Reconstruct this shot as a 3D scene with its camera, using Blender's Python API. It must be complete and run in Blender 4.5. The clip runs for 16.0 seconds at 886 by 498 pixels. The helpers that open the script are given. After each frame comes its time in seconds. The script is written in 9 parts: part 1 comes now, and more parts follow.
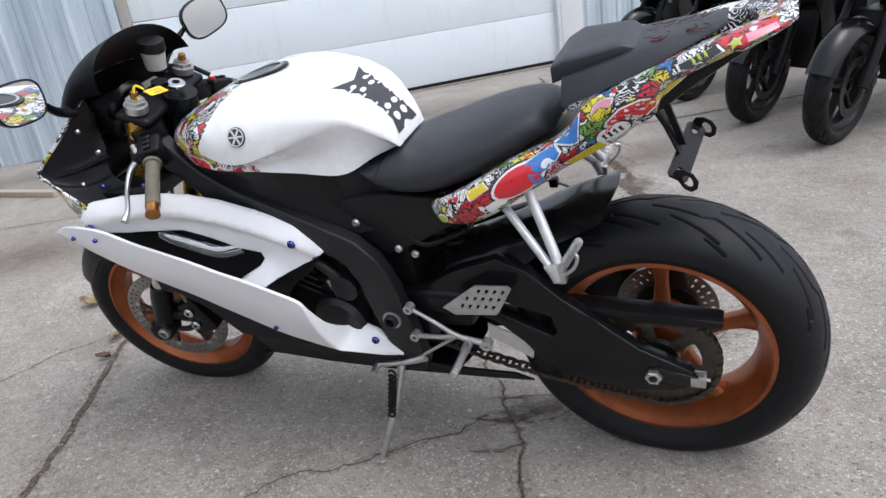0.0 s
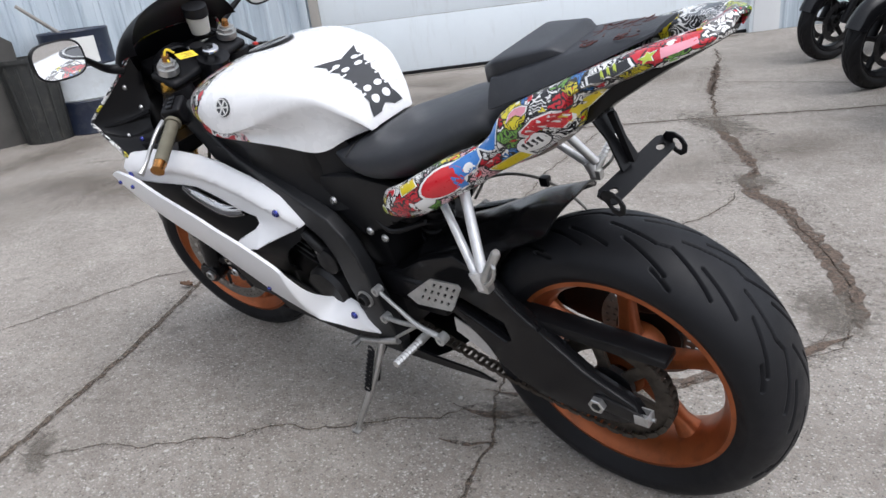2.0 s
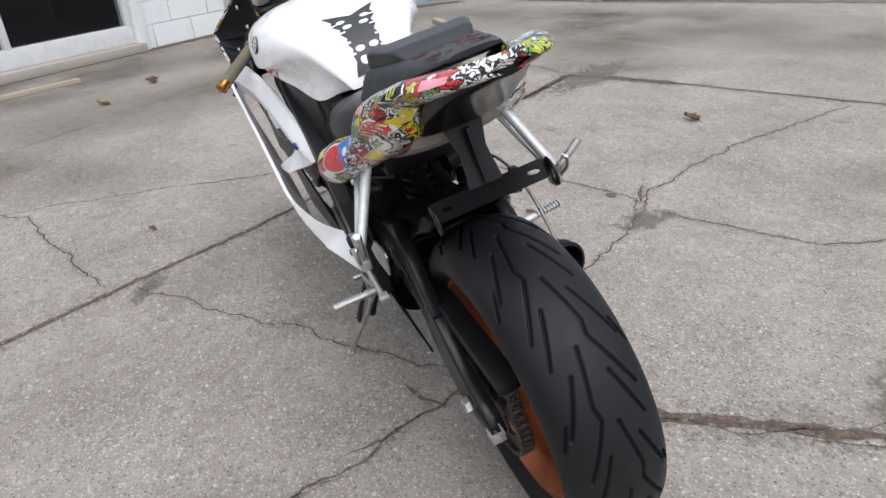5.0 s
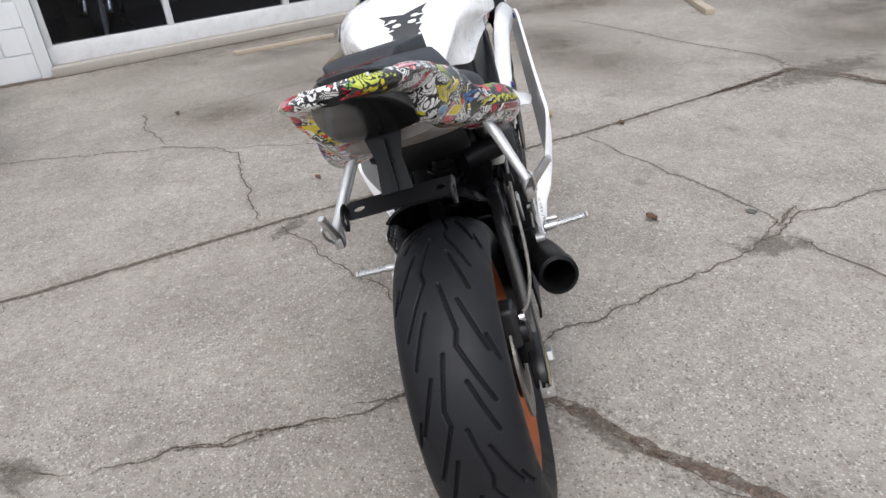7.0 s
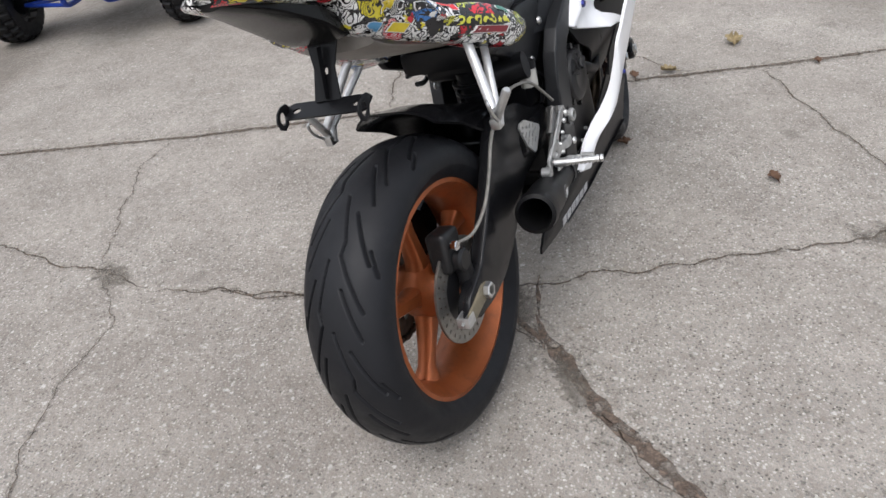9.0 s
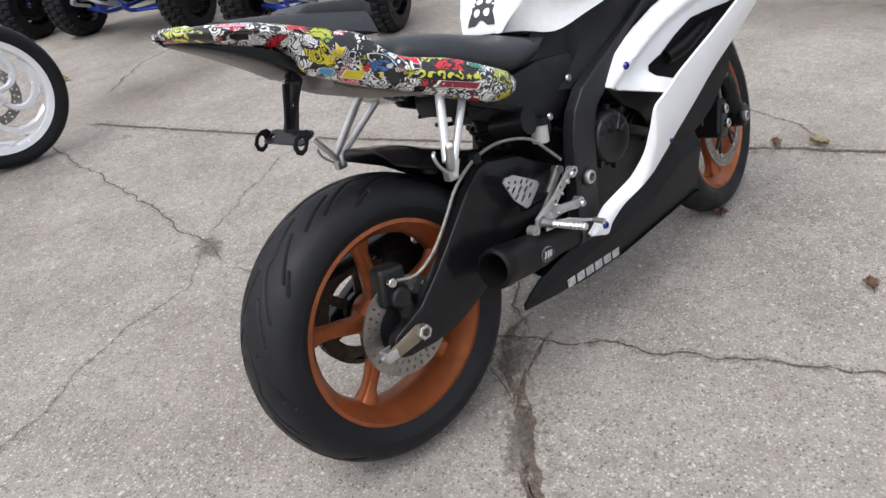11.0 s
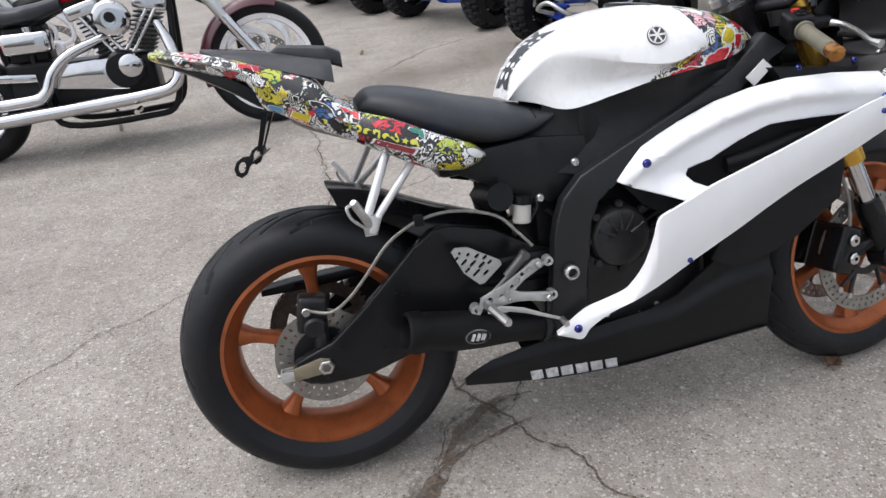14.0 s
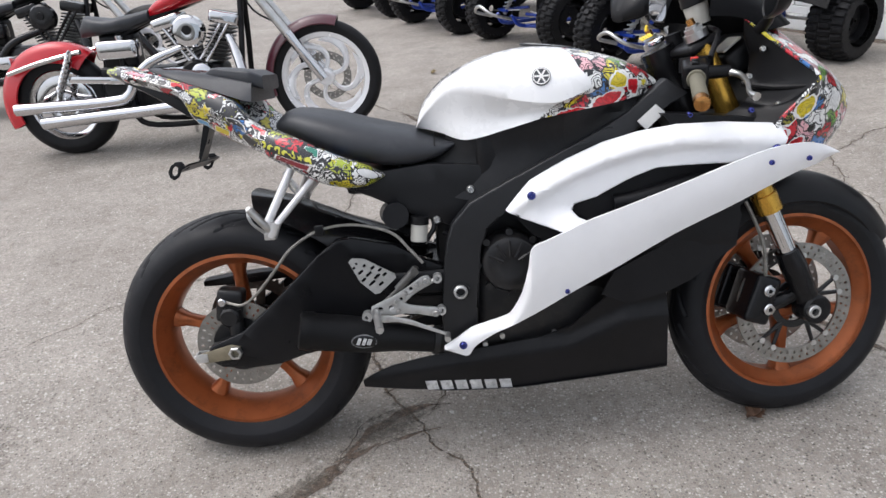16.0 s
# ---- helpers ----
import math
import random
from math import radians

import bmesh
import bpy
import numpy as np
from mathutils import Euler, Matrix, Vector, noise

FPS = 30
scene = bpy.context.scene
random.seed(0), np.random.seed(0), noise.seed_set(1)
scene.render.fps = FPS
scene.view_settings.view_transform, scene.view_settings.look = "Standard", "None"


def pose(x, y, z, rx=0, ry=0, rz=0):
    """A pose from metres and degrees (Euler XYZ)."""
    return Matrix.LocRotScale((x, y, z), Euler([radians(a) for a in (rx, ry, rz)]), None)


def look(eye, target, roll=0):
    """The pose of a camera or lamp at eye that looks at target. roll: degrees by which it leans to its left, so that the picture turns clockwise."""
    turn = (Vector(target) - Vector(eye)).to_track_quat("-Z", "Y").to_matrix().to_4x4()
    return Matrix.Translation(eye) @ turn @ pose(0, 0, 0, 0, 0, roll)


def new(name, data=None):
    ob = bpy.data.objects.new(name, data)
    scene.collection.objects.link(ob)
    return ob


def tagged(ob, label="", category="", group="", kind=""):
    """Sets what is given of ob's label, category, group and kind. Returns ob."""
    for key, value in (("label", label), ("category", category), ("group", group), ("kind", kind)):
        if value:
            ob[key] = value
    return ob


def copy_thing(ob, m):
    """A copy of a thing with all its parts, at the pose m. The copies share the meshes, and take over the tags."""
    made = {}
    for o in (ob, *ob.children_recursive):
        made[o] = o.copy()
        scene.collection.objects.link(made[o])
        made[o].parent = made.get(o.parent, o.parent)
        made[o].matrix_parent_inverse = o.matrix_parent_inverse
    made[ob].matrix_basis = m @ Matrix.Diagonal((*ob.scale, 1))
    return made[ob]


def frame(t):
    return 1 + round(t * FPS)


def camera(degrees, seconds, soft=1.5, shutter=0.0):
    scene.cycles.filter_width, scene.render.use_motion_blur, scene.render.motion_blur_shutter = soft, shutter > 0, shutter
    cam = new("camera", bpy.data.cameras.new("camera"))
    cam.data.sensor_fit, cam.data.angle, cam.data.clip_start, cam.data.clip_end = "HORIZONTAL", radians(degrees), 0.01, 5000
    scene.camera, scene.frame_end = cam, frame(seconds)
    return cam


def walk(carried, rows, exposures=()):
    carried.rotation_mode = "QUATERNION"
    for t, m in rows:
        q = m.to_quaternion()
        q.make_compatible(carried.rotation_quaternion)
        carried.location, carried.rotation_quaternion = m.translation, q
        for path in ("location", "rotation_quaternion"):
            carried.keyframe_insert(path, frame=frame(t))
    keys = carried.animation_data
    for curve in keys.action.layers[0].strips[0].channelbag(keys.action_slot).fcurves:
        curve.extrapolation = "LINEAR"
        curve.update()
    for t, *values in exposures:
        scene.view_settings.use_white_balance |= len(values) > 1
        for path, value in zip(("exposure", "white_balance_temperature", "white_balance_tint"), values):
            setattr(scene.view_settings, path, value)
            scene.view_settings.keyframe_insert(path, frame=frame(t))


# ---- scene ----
cam = camera(65.3, 16.0)
PATH = [
    (0, (-0.197, 1.553, 1.059), (0.648, -0.113, 0.346), -8.6),
    (0.5, (-0.311, 1.518, 1.066), (0.627, -0.099, 0.353), -8.2),
    (1, (-0.427, 1.477, 1.074), (0.653, -0.051, 0.366), -8.1),
    (1.5, (-0.494, 1.39, 1.064), (0.693, -0.058, 0.361), -8.1),
    (2, (-0.549, 1.277, 1.06), (0.716, -0.07, 0.297), -7.1),
    (2.5, (-0.632, 1.186, 1.072), (0.719, -0.081, 0.319), -7.0),
    (3, (-0.759, 1.106, 1.095), (0.728, -0.027, 0.386), -7.0),
    (3.5, (-0.821, 1.021, 1.103), (0.752, 0.04, 0.353), -6.8),
    (4, (-0.853, 0.903, 1.106), (0.749, 0.009, 0.309), -4.6),
    (4.2, (-0.866, 0.868, 1.11), (0.743, 0.017, 0.279), -4.2),
    (6.3, (-1.045, 0.381, 1.181), (0.699, 0.241, 0.212), -5.1),
    (6.5, (-1.054, 0.332, 1.188), (0.693, 0.263, 0.218), -5.0),
    (7, (-1.105, 0.156, 1.196), (0.642, 0.281, 0.23), -5.9),
    (7.5, (-1.111, 0.02, 1.198), (0.608, 0.309, 0.216), -7.2),
    (8, (-1.039, -0.116, 1.187), (0.607, 0.358, 0.155), -7.7),
    (8.5, (-0.994, -0.243, 1.192), (0.535, 0.399, 0.074), -7.9),
    (9, (-0.977, -0.397, 1.196), (0.456, 0.385, 0.041), -6.8),
    (9.2, (-0.966, -0.45, 1.197), (0.439, 0.369, 0.032), -6.3),
    (11.3, (-0.614, -0.893, 1.219), (0.396, 0.489, 0.185), -7.4),
    (11.5, (-0.577, -0.914, 1.222), (0.376, 0.514, 0.197), -7.5),
    (12, (-0.446, -0.948, 1.228), (0.345, 0.578, 0.206), -6.8),
    (12.5, (-0.332, -1.007, 1.225), (0.331, 0.585, 0.211), -6.9),
    (13, (-0.196, -1.101, 1.25), (0.349, 0.545, 0.253), -6.0),
    (13.5, (-0.072, -1.162, 1.247), (0.342, 0.528, 0.261), -6.1),
    (14, (0.068, -1.16, 1.251), (0.362, 0.558, 0.271), -5.2),
    (14.5, (0.187, -1.214, 1.258), (0.375, 0.528, 0.294), -4.7),
    (15, (0.319, -1.335, 1.27), (0.396, 0.424, 0.321), -4.6),
    (15.5, (0.424, -1.373, 1.265), (0.459, 0.403, 0.346), -4.1),
    (16, (0.535, -1.33, 1.272), (0.511, 0.449, 0.358), -4.7),
]
walk(cam, [(t, look(eye, target, roll)) for t, eye, target, roll in PATH],
     [(0, 0.47, 5950, 11), (4, 0.44, 6080, 10), (6.5, 0.46, 6150, 10), (9, 0.50, 6170, 10), (12, 0.57, 6160, 11), (16, 0.56, 6150, 11)])

# ---- building helpers ----
TAU = 2 * math.pi


def part(name, bm, material, parent=None, label="", smooth=38, fix=True, weighted=False):
    if fix:
        bmesh.ops.recalc_face_normals(bm, faces=bm.faces[:])
    me = bpy.data.meshes.new(name)
    bm.to_mesh(me)
    bm.free()
    for m in material if isinstance(material, (list, tuple)) else (material,):
        me.materials.append(m)
    me.shade_smooth()
    me.set_sharp_from_angle(angle=radians(smooth))
    if weighted:
        # wide faces rule the shading, so that thin rounded rims leave no streaks
        sums = [Vector() for _ in me.vertices]
        for f in me.polygons:
            for i in f.vertices:
                sums[i] += f.normal * f.area
        me.normals_split_custom_set_from_vertices([v.normalized() if v.length else Vector((0, 0, 1)) for v in sums])
    ob = new(name, me)
    ob.parent = parent
    if label:
        ob["label"] = label
    return ob


def thing(name, m, label, category, group="", kind=""):
    ob = new(name)
    ob.empty_display_size = 0.1
    ob.matrix_basis = m
    return tagged(ob, label, category, group, kind)


def join(*bms):
    out = bmesh.new()
    for b in bms:
        me = bpy.data.meshes.new("tmp")
        b.to_mesh(me)
        out.from_mesh(me)
        b.free()
        bpy.data.meshes.remove(me)
    return out


def moved(bm, m):
    bmesh.ops.transform(bm, matrix=m, verts=bm.verts[:])
    return bm


def mirrored(bm):
    bmesh.ops.transform(bm, matrix=Matrix.Diagonal((1, -1, 1, 1)), verts=bm.verts[:])
    bmesh.ops.reverse_faces(bm, faces=bm.faces[:])
    return bm


def box(x0, x1, y0, y1, z0, z1, bevel=0.0, seg=2):
    bm = bmesh.new()
    m = Matrix.Translation(((x0 + x1) / 2, (y0 + y1) / 2, (z0 + z1) / 2)) @ Matrix.Diagonal((x1 - x0, y1 - y0, z1 - z0, 1))
    bmesh.ops.create_cube(bm, size=1, matrix=m)
    if bevel:
        bmesh.ops.bevel(bm, geom=bm.edges[:], offset=bevel, segments=seg, affect="EDGES", profile=0.6)
    return bm


def loft(rings, closed=True, caps=True, wrap=False):
    """A skin through rings of equally many points."""
    bm = bmesh.new()
    rows = [[bm.verts.new(p) for p in r] for r in rings]
    n = len(rows[0])
    last = len(rows) if wrap else len(rows) - 1
    for i in range(last):
        a, b = rows[i], rows[(i + 1) % len(rows)]
        for j in range(n if closed else n - 1):
            k = (j + 1) % n
            try:
                bm.faces.new((a[j], a[k], b[k], b[j]))
            except ValueError:
                pass
    if caps and closed and not wrap:
        for r in (rows[0], rows[-1]):
            try:
                bm.faces.new(r)
            except ValueError:
                pass
    return bm


def spline(pts, n=6):
    """Catmull-Rom through points, n steps a span."""
    p = [Vector(q) for q in pts]
    if len(p) < 3:
        return [p[0].lerp(p[-1], i / n) for i in range(n + 1)]
    p = [2 * p[0] - p[1]] + p + [2 * p[-1] - p[-2]]
    out = []
    for i in range(1, len(p) - 2):
        a, b, c, d = p[i - 1:i + 3]
        for k in range(n):
            t = k / n
            out.append(0.5 * (2 * b + (c - a) * t + (2 * a - 5 * b + 4 * c - d) * t * t + (3 * b - a - 3 * c + d) * t ** 3))
    out.append(p[-2])
    return out


def tube(pts, radius, sides=12, n=5, caps=True, smooth=True):
    """A round bar along points; radius: a number or one for each point."""
    if smooth and len(pts) > 2:
        line = spline(pts, n)
    else:
        line, n = [Vector(q) for q in pts], 1
    rad = radius if isinstance(radius, (list, tuple)) else [radius] * len(pts)
    rings, side = [], None
    for i, p in enumerate(line):
        d = (line[min(i + 1, len(line) - 1)] - line[max(i - 1, 0)]).normalized()
        if side is None:
            side = d.cross(Vector((0.13, 0.31, 0.94))).normalized()
        side = (side - d * side.dot(d)).normalized()
        up = d.cross(side)
        f = min(i / n, len(rad) - 1.001) if len(rad) > 1 else 0
        k = int(f)
        r = rad[k] + (rad[min(k + 1, len(rad) - 1)] - rad[k]) * (f - k)
        rings.append([p + side * (r * math.cos(TAU * j / sides)) + up * (r * math.sin(TAU * j / sides)) for j in range(sides)])
    return loft(rings, caps=caps)


def lathe(profile, centre=(0, 0, 0), axis="y", steps=48, close=False):
    """Turns (distance along the axis, radius) pairs about an axis."""
    rings = []
    for i in range(steps):
        a = TAU * i / steps
        c, s = math.cos(a), math.sin(a)
        if axis == "y":
            rings.append([Vector((r * c, h, r * s)) + Vector(centre) for h, r in profile])
        elif axis == "x":
            rings.append([Vector((h, r * c, r * s)) + Vector(centre) for h, r in profile])
        else:
            rings.append([Vector((r * c, r * s, h)) + Vector(centre) for h, r in profile])
    return loft(rings, closed=close, caps=False, wrap=True)


def disc(y0, y1, r, centre=(0, 0, 0), axis="y", steps=32, hole=0.0, bevel=0.0):
    b = min(bevel, abs(y1 - y0) / 2.2, r / 3)
    lo, hi = min(y0, y1), max(y0, y1)
    if hole:
        prof = [(lo, hole), (lo, r - b), (lo + b, r), (hi - b, r), (hi, r - b), (hi, hole)]
        return lathe(prof, centre, axis, steps, close=True)
    prof = [(lo, 0.0001), (lo, r - b), (lo + b, r), (hi - b, r), (hi, r - b), (hi, 0.0001)]
    return lathe(prof, centre, axis, steps)


def plate(outline, y, thick=0.004, step=0.05, holes=(), bevel=0.0):
    """A panel from an outline in x and z, laid at y(x, z) and given a thickness towards y's outside."""
    f = y if callable(y) else (lambda x, z: y)
    bm = bmesh.new()
    loops = [outline, *holes]
    edges = []
    for lp in loops:
        vs = [bm.verts.new((x, 0, z)) for x, z in lp]
        for i in range(len(vs)):
            edges.append(bm.edges.new((vs[i], vs[(i + 1) % len(vs)])))
    bmesh.ops.triangle_fill(bm, use_beauty=True, use_dissolve=False, edges=edges, normal=(0, -1, 0))
    if step:
        for k, (lo, hi) in enumerate(((min(p[0] for p in outline), max(p[0] for p in outline)), (min(p[1] for p in outline), max(p[1] for p in outline)))):
            v = lo + step
            while v < hi - step * 0.3:
                co, no = ((v, 0, 0), (1, 0, 0)) if k == 0 else ((0, 0, v), (0, 0, 1))
                bmesh.ops.bisect_plane(bm, geom=bm.verts[:] + bm.edges[:] + bm.faces[:], plane_co=co, plane_no=no)
                v += step
    for v in bm.verts:
        v.co.y = f(v.co.x, v.co.z)
    back = bmesh.ops.duplicate(bm, geom=bm.faces[:])
    vm = back["vert_map"]
    rim = [e for e in bm.edges if e.is_boundary]
    dup_verts = set(v for v in back["geom"] if isinstance(v, bmesh.types.BMVert))
    sign = 1 if f(outline[0][0], outline[0][1]) >= 0 else -1
    for v in dup_verts:
        v.co.y -= sign * thick
    for e in rim:
        if e.verts[0] in dup_verts:
            continue
        a, b = e.verts
        bm.faces.new((a, b, vm[b], vm[a]))
    bmesh.ops.recalc_face_normals(bm, faces=bm.faces[:])
    if bevel:
        sharp = [e for e in bm.edges if len(e.link_faces) == 2 and e.calc_face_angle() > 1.0]
        bmesh.ops.bevel(bm, geom=sharp, offset=bevel, segments=2, affect="EDGES", profile=0.5)
    return bm


def interp(x, table):
    """Piecewise smooth value from a table of (x, value)."""
    if x <= table[0][0]:
        return table[0][1]
    for (a, u), (b, v) in zip(table, table[1:]):
        if x <= b:
            t = (x - a) / (b - a)
            return u + (v - u) * t
    return table[-1][1]


def superring(x, w, zb, zt, n=24, p=2.6, zmid=None, flat=0.0):
    """A rounded cross-section in y and z at x; zmid: the height of its greatest width."""
    zm = (zb + zt) / 2 if zmid is None else zmid
    out = []
    for j in range(n):
        a = TAU * j / n
        c, s = math.cos(a), math.sin(a)
        y = w * math.copysign(abs(c) ** (2 / p), c)
        h = (zt - zm) if s >= 0 else (zm - zb)
        out.append((x, y, zm + h * math.copysign(abs(s) ** (2 / p), s)))
    return out


# ---- material helpers ----
class Nodes:
    """A small writer of node trees."""

    def __init__(self, name):
        self.mat = bpy.data.materials.new(name)
        self.mat.use_nodes = True
        self.t = self.mat.node_tree
        self.bsdf = self.t.nodes["Principled BSDF"]

    def add(self, kind, **kw):
        nd = self.t.nodes.new(kind)
        for k, v in kw.items():
            if k == "op":
                nd.operation = v
            elif k == "blend":
                nd.data_type, nd.blend_type = "RGBA", v
            elif k == "feature":
                nd.feature = v
            elif k == "dims":
                nd.noise_dimensions = v
        return nd

    def link(self, a, b):
        self.t.links.new(a, b)

    def put(self, sock, v):
        if hasattr(v, "is_linked"):
            self.link(v, sock)
        elif isinstance(v, (tuple, list)) and len(v) == 3 and sock.type == "RGBA":
            sock.default_value = (*v, 1)
        else:
            sock.default_value = v

    def coord(self):
        return self.add("ShaderNodeTexCoord").outputs["Object"]

    def world(self):
        return self.add("ShaderNodeNewGeometry").outputs["Position"]

    def scaled(self, vec, s):
        nd = self.add("ShaderNodeMapping")
        self.link(vec, nd.inputs["Vector"])
        nd.inputs["Scale"].default_value = s if isinstance(s, tuple) else (s, s, s)
        return nd.outputs[0]

    def math(self, op, a, b=0.0, c=0.0):
        nd = self.add("ShaderNodeMath", op=op)
        for i, v in enumerate((a, b, c)):
            self.put(nd.inputs[i], v)
        return nd.outputs[0]

    def noise(self, vec, scale, detail=4.0, rough=0.55, dist=0.0):
        nd = self.add("ShaderNodeTexNoise")
        self.link(vec, nd.inputs["Vector"])
        nd.inputs["Scale"].default_value, nd.inputs["Detail"].default_value = scale, detail
        nd.inputs["Roughness"].default_value, nd.inputs["Distortion"].default_value = rough, dist
        return nd.outputs["Fac"]

    def warp(self, vec, scale, amount):
        nd = self.add("ShaderNodeTexNoise")
        self.link(vec, nd.inputs["Vector"])
        nd.inputs["Scale"].default_value, nd.inputs["Detail"].default_value = scale, 2
        v = self.add("ShaderNodeVectorMath", op="MULTIPLY_ADD")
        self.link(nd.outputs["Color"], v.inputs[0])
        v.inputs[1].default_value = (amount, amount, amount)
        self.link(vec, v.inputs[2])
        return v.outputs[0]

    def cells(self, vec, scale, feature="F1", rnd=1.0):
        nd = self.add("ShaderNodeTexVoronoi", feature=feature)
        self.link(vec, nd.inputs["Vector"])
        nd.inputs["Scale"].default_value, nd.inputs["Randomness"].default_value = scale, rnd
        return nd

    def ramp(self, fac, stops, mode="LINEAR"):
        nd = self.add("ShaderNodeValToRGB")
        nd.color_ramp.interpolation = mode
        el = nd.color_ramp.elements
        while len(el) < len(stops):
            el.new(0.5)
        for e, (p, c) in zip(el, stops):
            e.position = p
            e.color = (*c, 1) if isinstance(c, tuple) else (c, c, c, 1)
        self.link(fac, nd.inputs[0])
        return nd.outputs[0]

    def mix(self, fac, a, b, blend="MIX"):
        nd = self.add("ShaderNodeMix", blend=blend)
        self.put(nd.inputs["Factor"], fac)
        self.put(nd.inputs[6], a)
        self.put(nd.inputs[7], b)
        return nd.outputs[2]

    def bump(self, height, strength, dist=0.002):
        nd = self.add("ShaderNodeBump")
        self.link(height, nd.inputs["Height"])
        nd.inputs["Strength"].default_value, nd.inputs["Distance"].default_value = strength, dist
        self.link(nd.outputs[0], self.bsdf.inputs["Normal"])

    def done(self, colour=None, rough=None, metal=None, coat=None, spec=None):
        for key, v in (("Base Color", colour), ("Roughness", rough), ("Metallic", metal), ("Coat Weight", coat), ("Specular IOR Level", spec)):
            if v is not None:
                self.put(self.bsdf.inputs[key], v)
        return self.mat


def simple(name, colour, rough=0.5, metal=0.0, coat=0.0, vary=0.12, scale=9.0, grain=260.0, bump=0.06, dirt=None, dirt_amount=0.35, spec=0.5):
    """Paint, plastic, rubber or metal: colour broken at two scales, uneven gloss, fine relief."""
    n = Nodes(name)
    v = n.coord()
    big, fine = n.noise(v, scale, 5), n.noise(v, grain, 3)
    lo, hi = tuple(c * (1 - vary) for c in colour), tuple(min(1.0, c * (1 + vary)) for c in colour)
    col = n.ramp(big, [(0.3, lo), (0.7, hi)])
    if dirt:
        mask = n.ramp(n.noise(v, scale * 2.3, 8, 0.7), [(0.5, 0.0), (0.75, dirt_amount)])
        col = n.mix(mask, col, dirt)
    r = n.math("MULTIPLY_ADD", n.noise(v, scale * 3, 6), 0.25 * max(rough, 0.15), rough - 0.11 * max(rough, 0.15))
    if bump:
        n.bump(fine, bump, 0.001)
    return n.done(col, r, metal, coat, spec)

# ---- world and light ----
w = bpy.data.worlds.new("overcast_sky")
scene.world = w
w.use_nodes = True
wt = w.node_tree
sky = wt.nodes.new("ShaderNodeTexSky")
sky.sky_type, sky.sun_disc = "NISHITA", False
sky.sun_elevation, sky.sun_rotation = radians(62), radians(275)
sky.air_density, sky.dust_density, sky.ozone_density = 1.0, 6.0, 1.0
pale = wt.nodes.new("ShaderNodeHueSaturation")
pale.inputs["Saturation"].default_value = 0.42
wt.links.new(sky.outputs[0], pale.inputs["Color"])
wt.links.new(pale.outputs[0], wt.nodes["Background"].inputs["Color"])
wt.nodes["Background"].inputs["Strength"].default_value = 0.13
sun = new("sun", bpy.data.lights.new("sun", "SUN"))
sun.data.energy, sun.data.angle, sun.data.color = 0.9, radians(160), (1.0, 0.985, 0.965)
sun.matrix_basis = look((0, 0, 8), (2.0, -0.1, 0))

# ---- materials ----
M_BLACK = simple("satin_black_plastic", (0.007, 0.007, 0.008), 0.36, vary=0.25, bump=0.03, dirt=(0.03, 0.028, 0.026), dirt_amount=0.15, spec=0.21)
M_GLOSS = simple("gloss_black_plastic", (0.006, 0.006, 0.007), 0.18, vary=0.2, bump=0.0, dirt=(0.03, 0.028, 0.026), dirt_amount=0.12, spec=0.4)
M_FRAME = simple("black_painted_aluminium", (0.0075, 0.0075, 0.0085), 0.25, vary=0.15, bump=0.0, dirt=(0.022, 0.020, 0.018), dirt_amount=0.06, spec=0.25)
M_ENGINE = simple("dark_engine_metal", (0.010, 0.010, 0.011), 0.38, metal=0.1, vary=0.35, scale=18, bump=0.12, dirt=(0.045, 0.04, 0.035), dirt_amount=0.4, spec=0.4)
M_WHITE = simple("white_paint", (0.83, 0.83, 0.84), 0.3, coat=0.35, vary=0.025, bump=0.0, dirt=(0.6, 0.58, 0.55), dirt_amount=0.10)
M_ORANGE = simple("copper_orange_wheel_paint", (0.35, 0.10, 0.032), 0.36, metal=0.55, vary=0.18, scale=12, bump=0.05, dirt=(0.06, 0.035, 0.02), dirt_amount=0.55)
M_SPAR = simple("satin_dark_grey_aluminium", (0.011, 0.0115, 0.013), 0.42, vary=0.12, bump=0.0, spec=0.38)
M_SEAT = simple("black_seat_vinyl", (0.024, 0.026, 0.031), 0.44, spec=0.45, vary=0.15, scale=14, grain=900, bump=0.25, dirt=(0.08, 0.08, 0.08), dirt_amount=0.2)
M_PANEL = simple("dark_grey_textured_panel", (0.0085, 0.0088, 0.010), 0.38, spec=0.26, vary=0.15, grain=700, bump=0.12, dirt=(0.04, 0.04, 0.04), dirt_amount=0.2)
M_STEEL = simple("brushed_silver_metal", (0.55, 0.55, 0.54), 0.32, metal=0.9, vary=0.12, scale=22, bump=0.06, dirt=(0.2, 0.18, 0.15), dirt_amount=0.4)
M_ALU = simple("cast_aluminium", (0.5, 0.5, 0.49), 0.42, metal=0.7, vary=0.15, scale=25, bump=0.1, dirt=(0.2, 0.19, 0.17), dirt_amount=0.45)
M_HEADER = simple("heat_stained_steel", (0.10, 0.075, 0.055), 0.4, metal=0.7, vary=0.35, scale=14, bump=0.06, dirt=(0.03, 0.025, 0.02), dirt_amount=0.6)
M_HANGER = simple("satin_silver_aluminium", (0.68, 0.68, 0.68), 0.38, metal=0.6, vary=0.08, scale=25, bump=0.05, dirt=(0.3, 0.28, 0.26), dirt_amount=0.3)
M_CHROME = simple("chrome", (0.62, 0.62, 0.63), 0.06, metal=1.0, vary=0.05, bump=0.0, dirt=(0.3, 0.29, 0.28), dirt_amount=0.18)
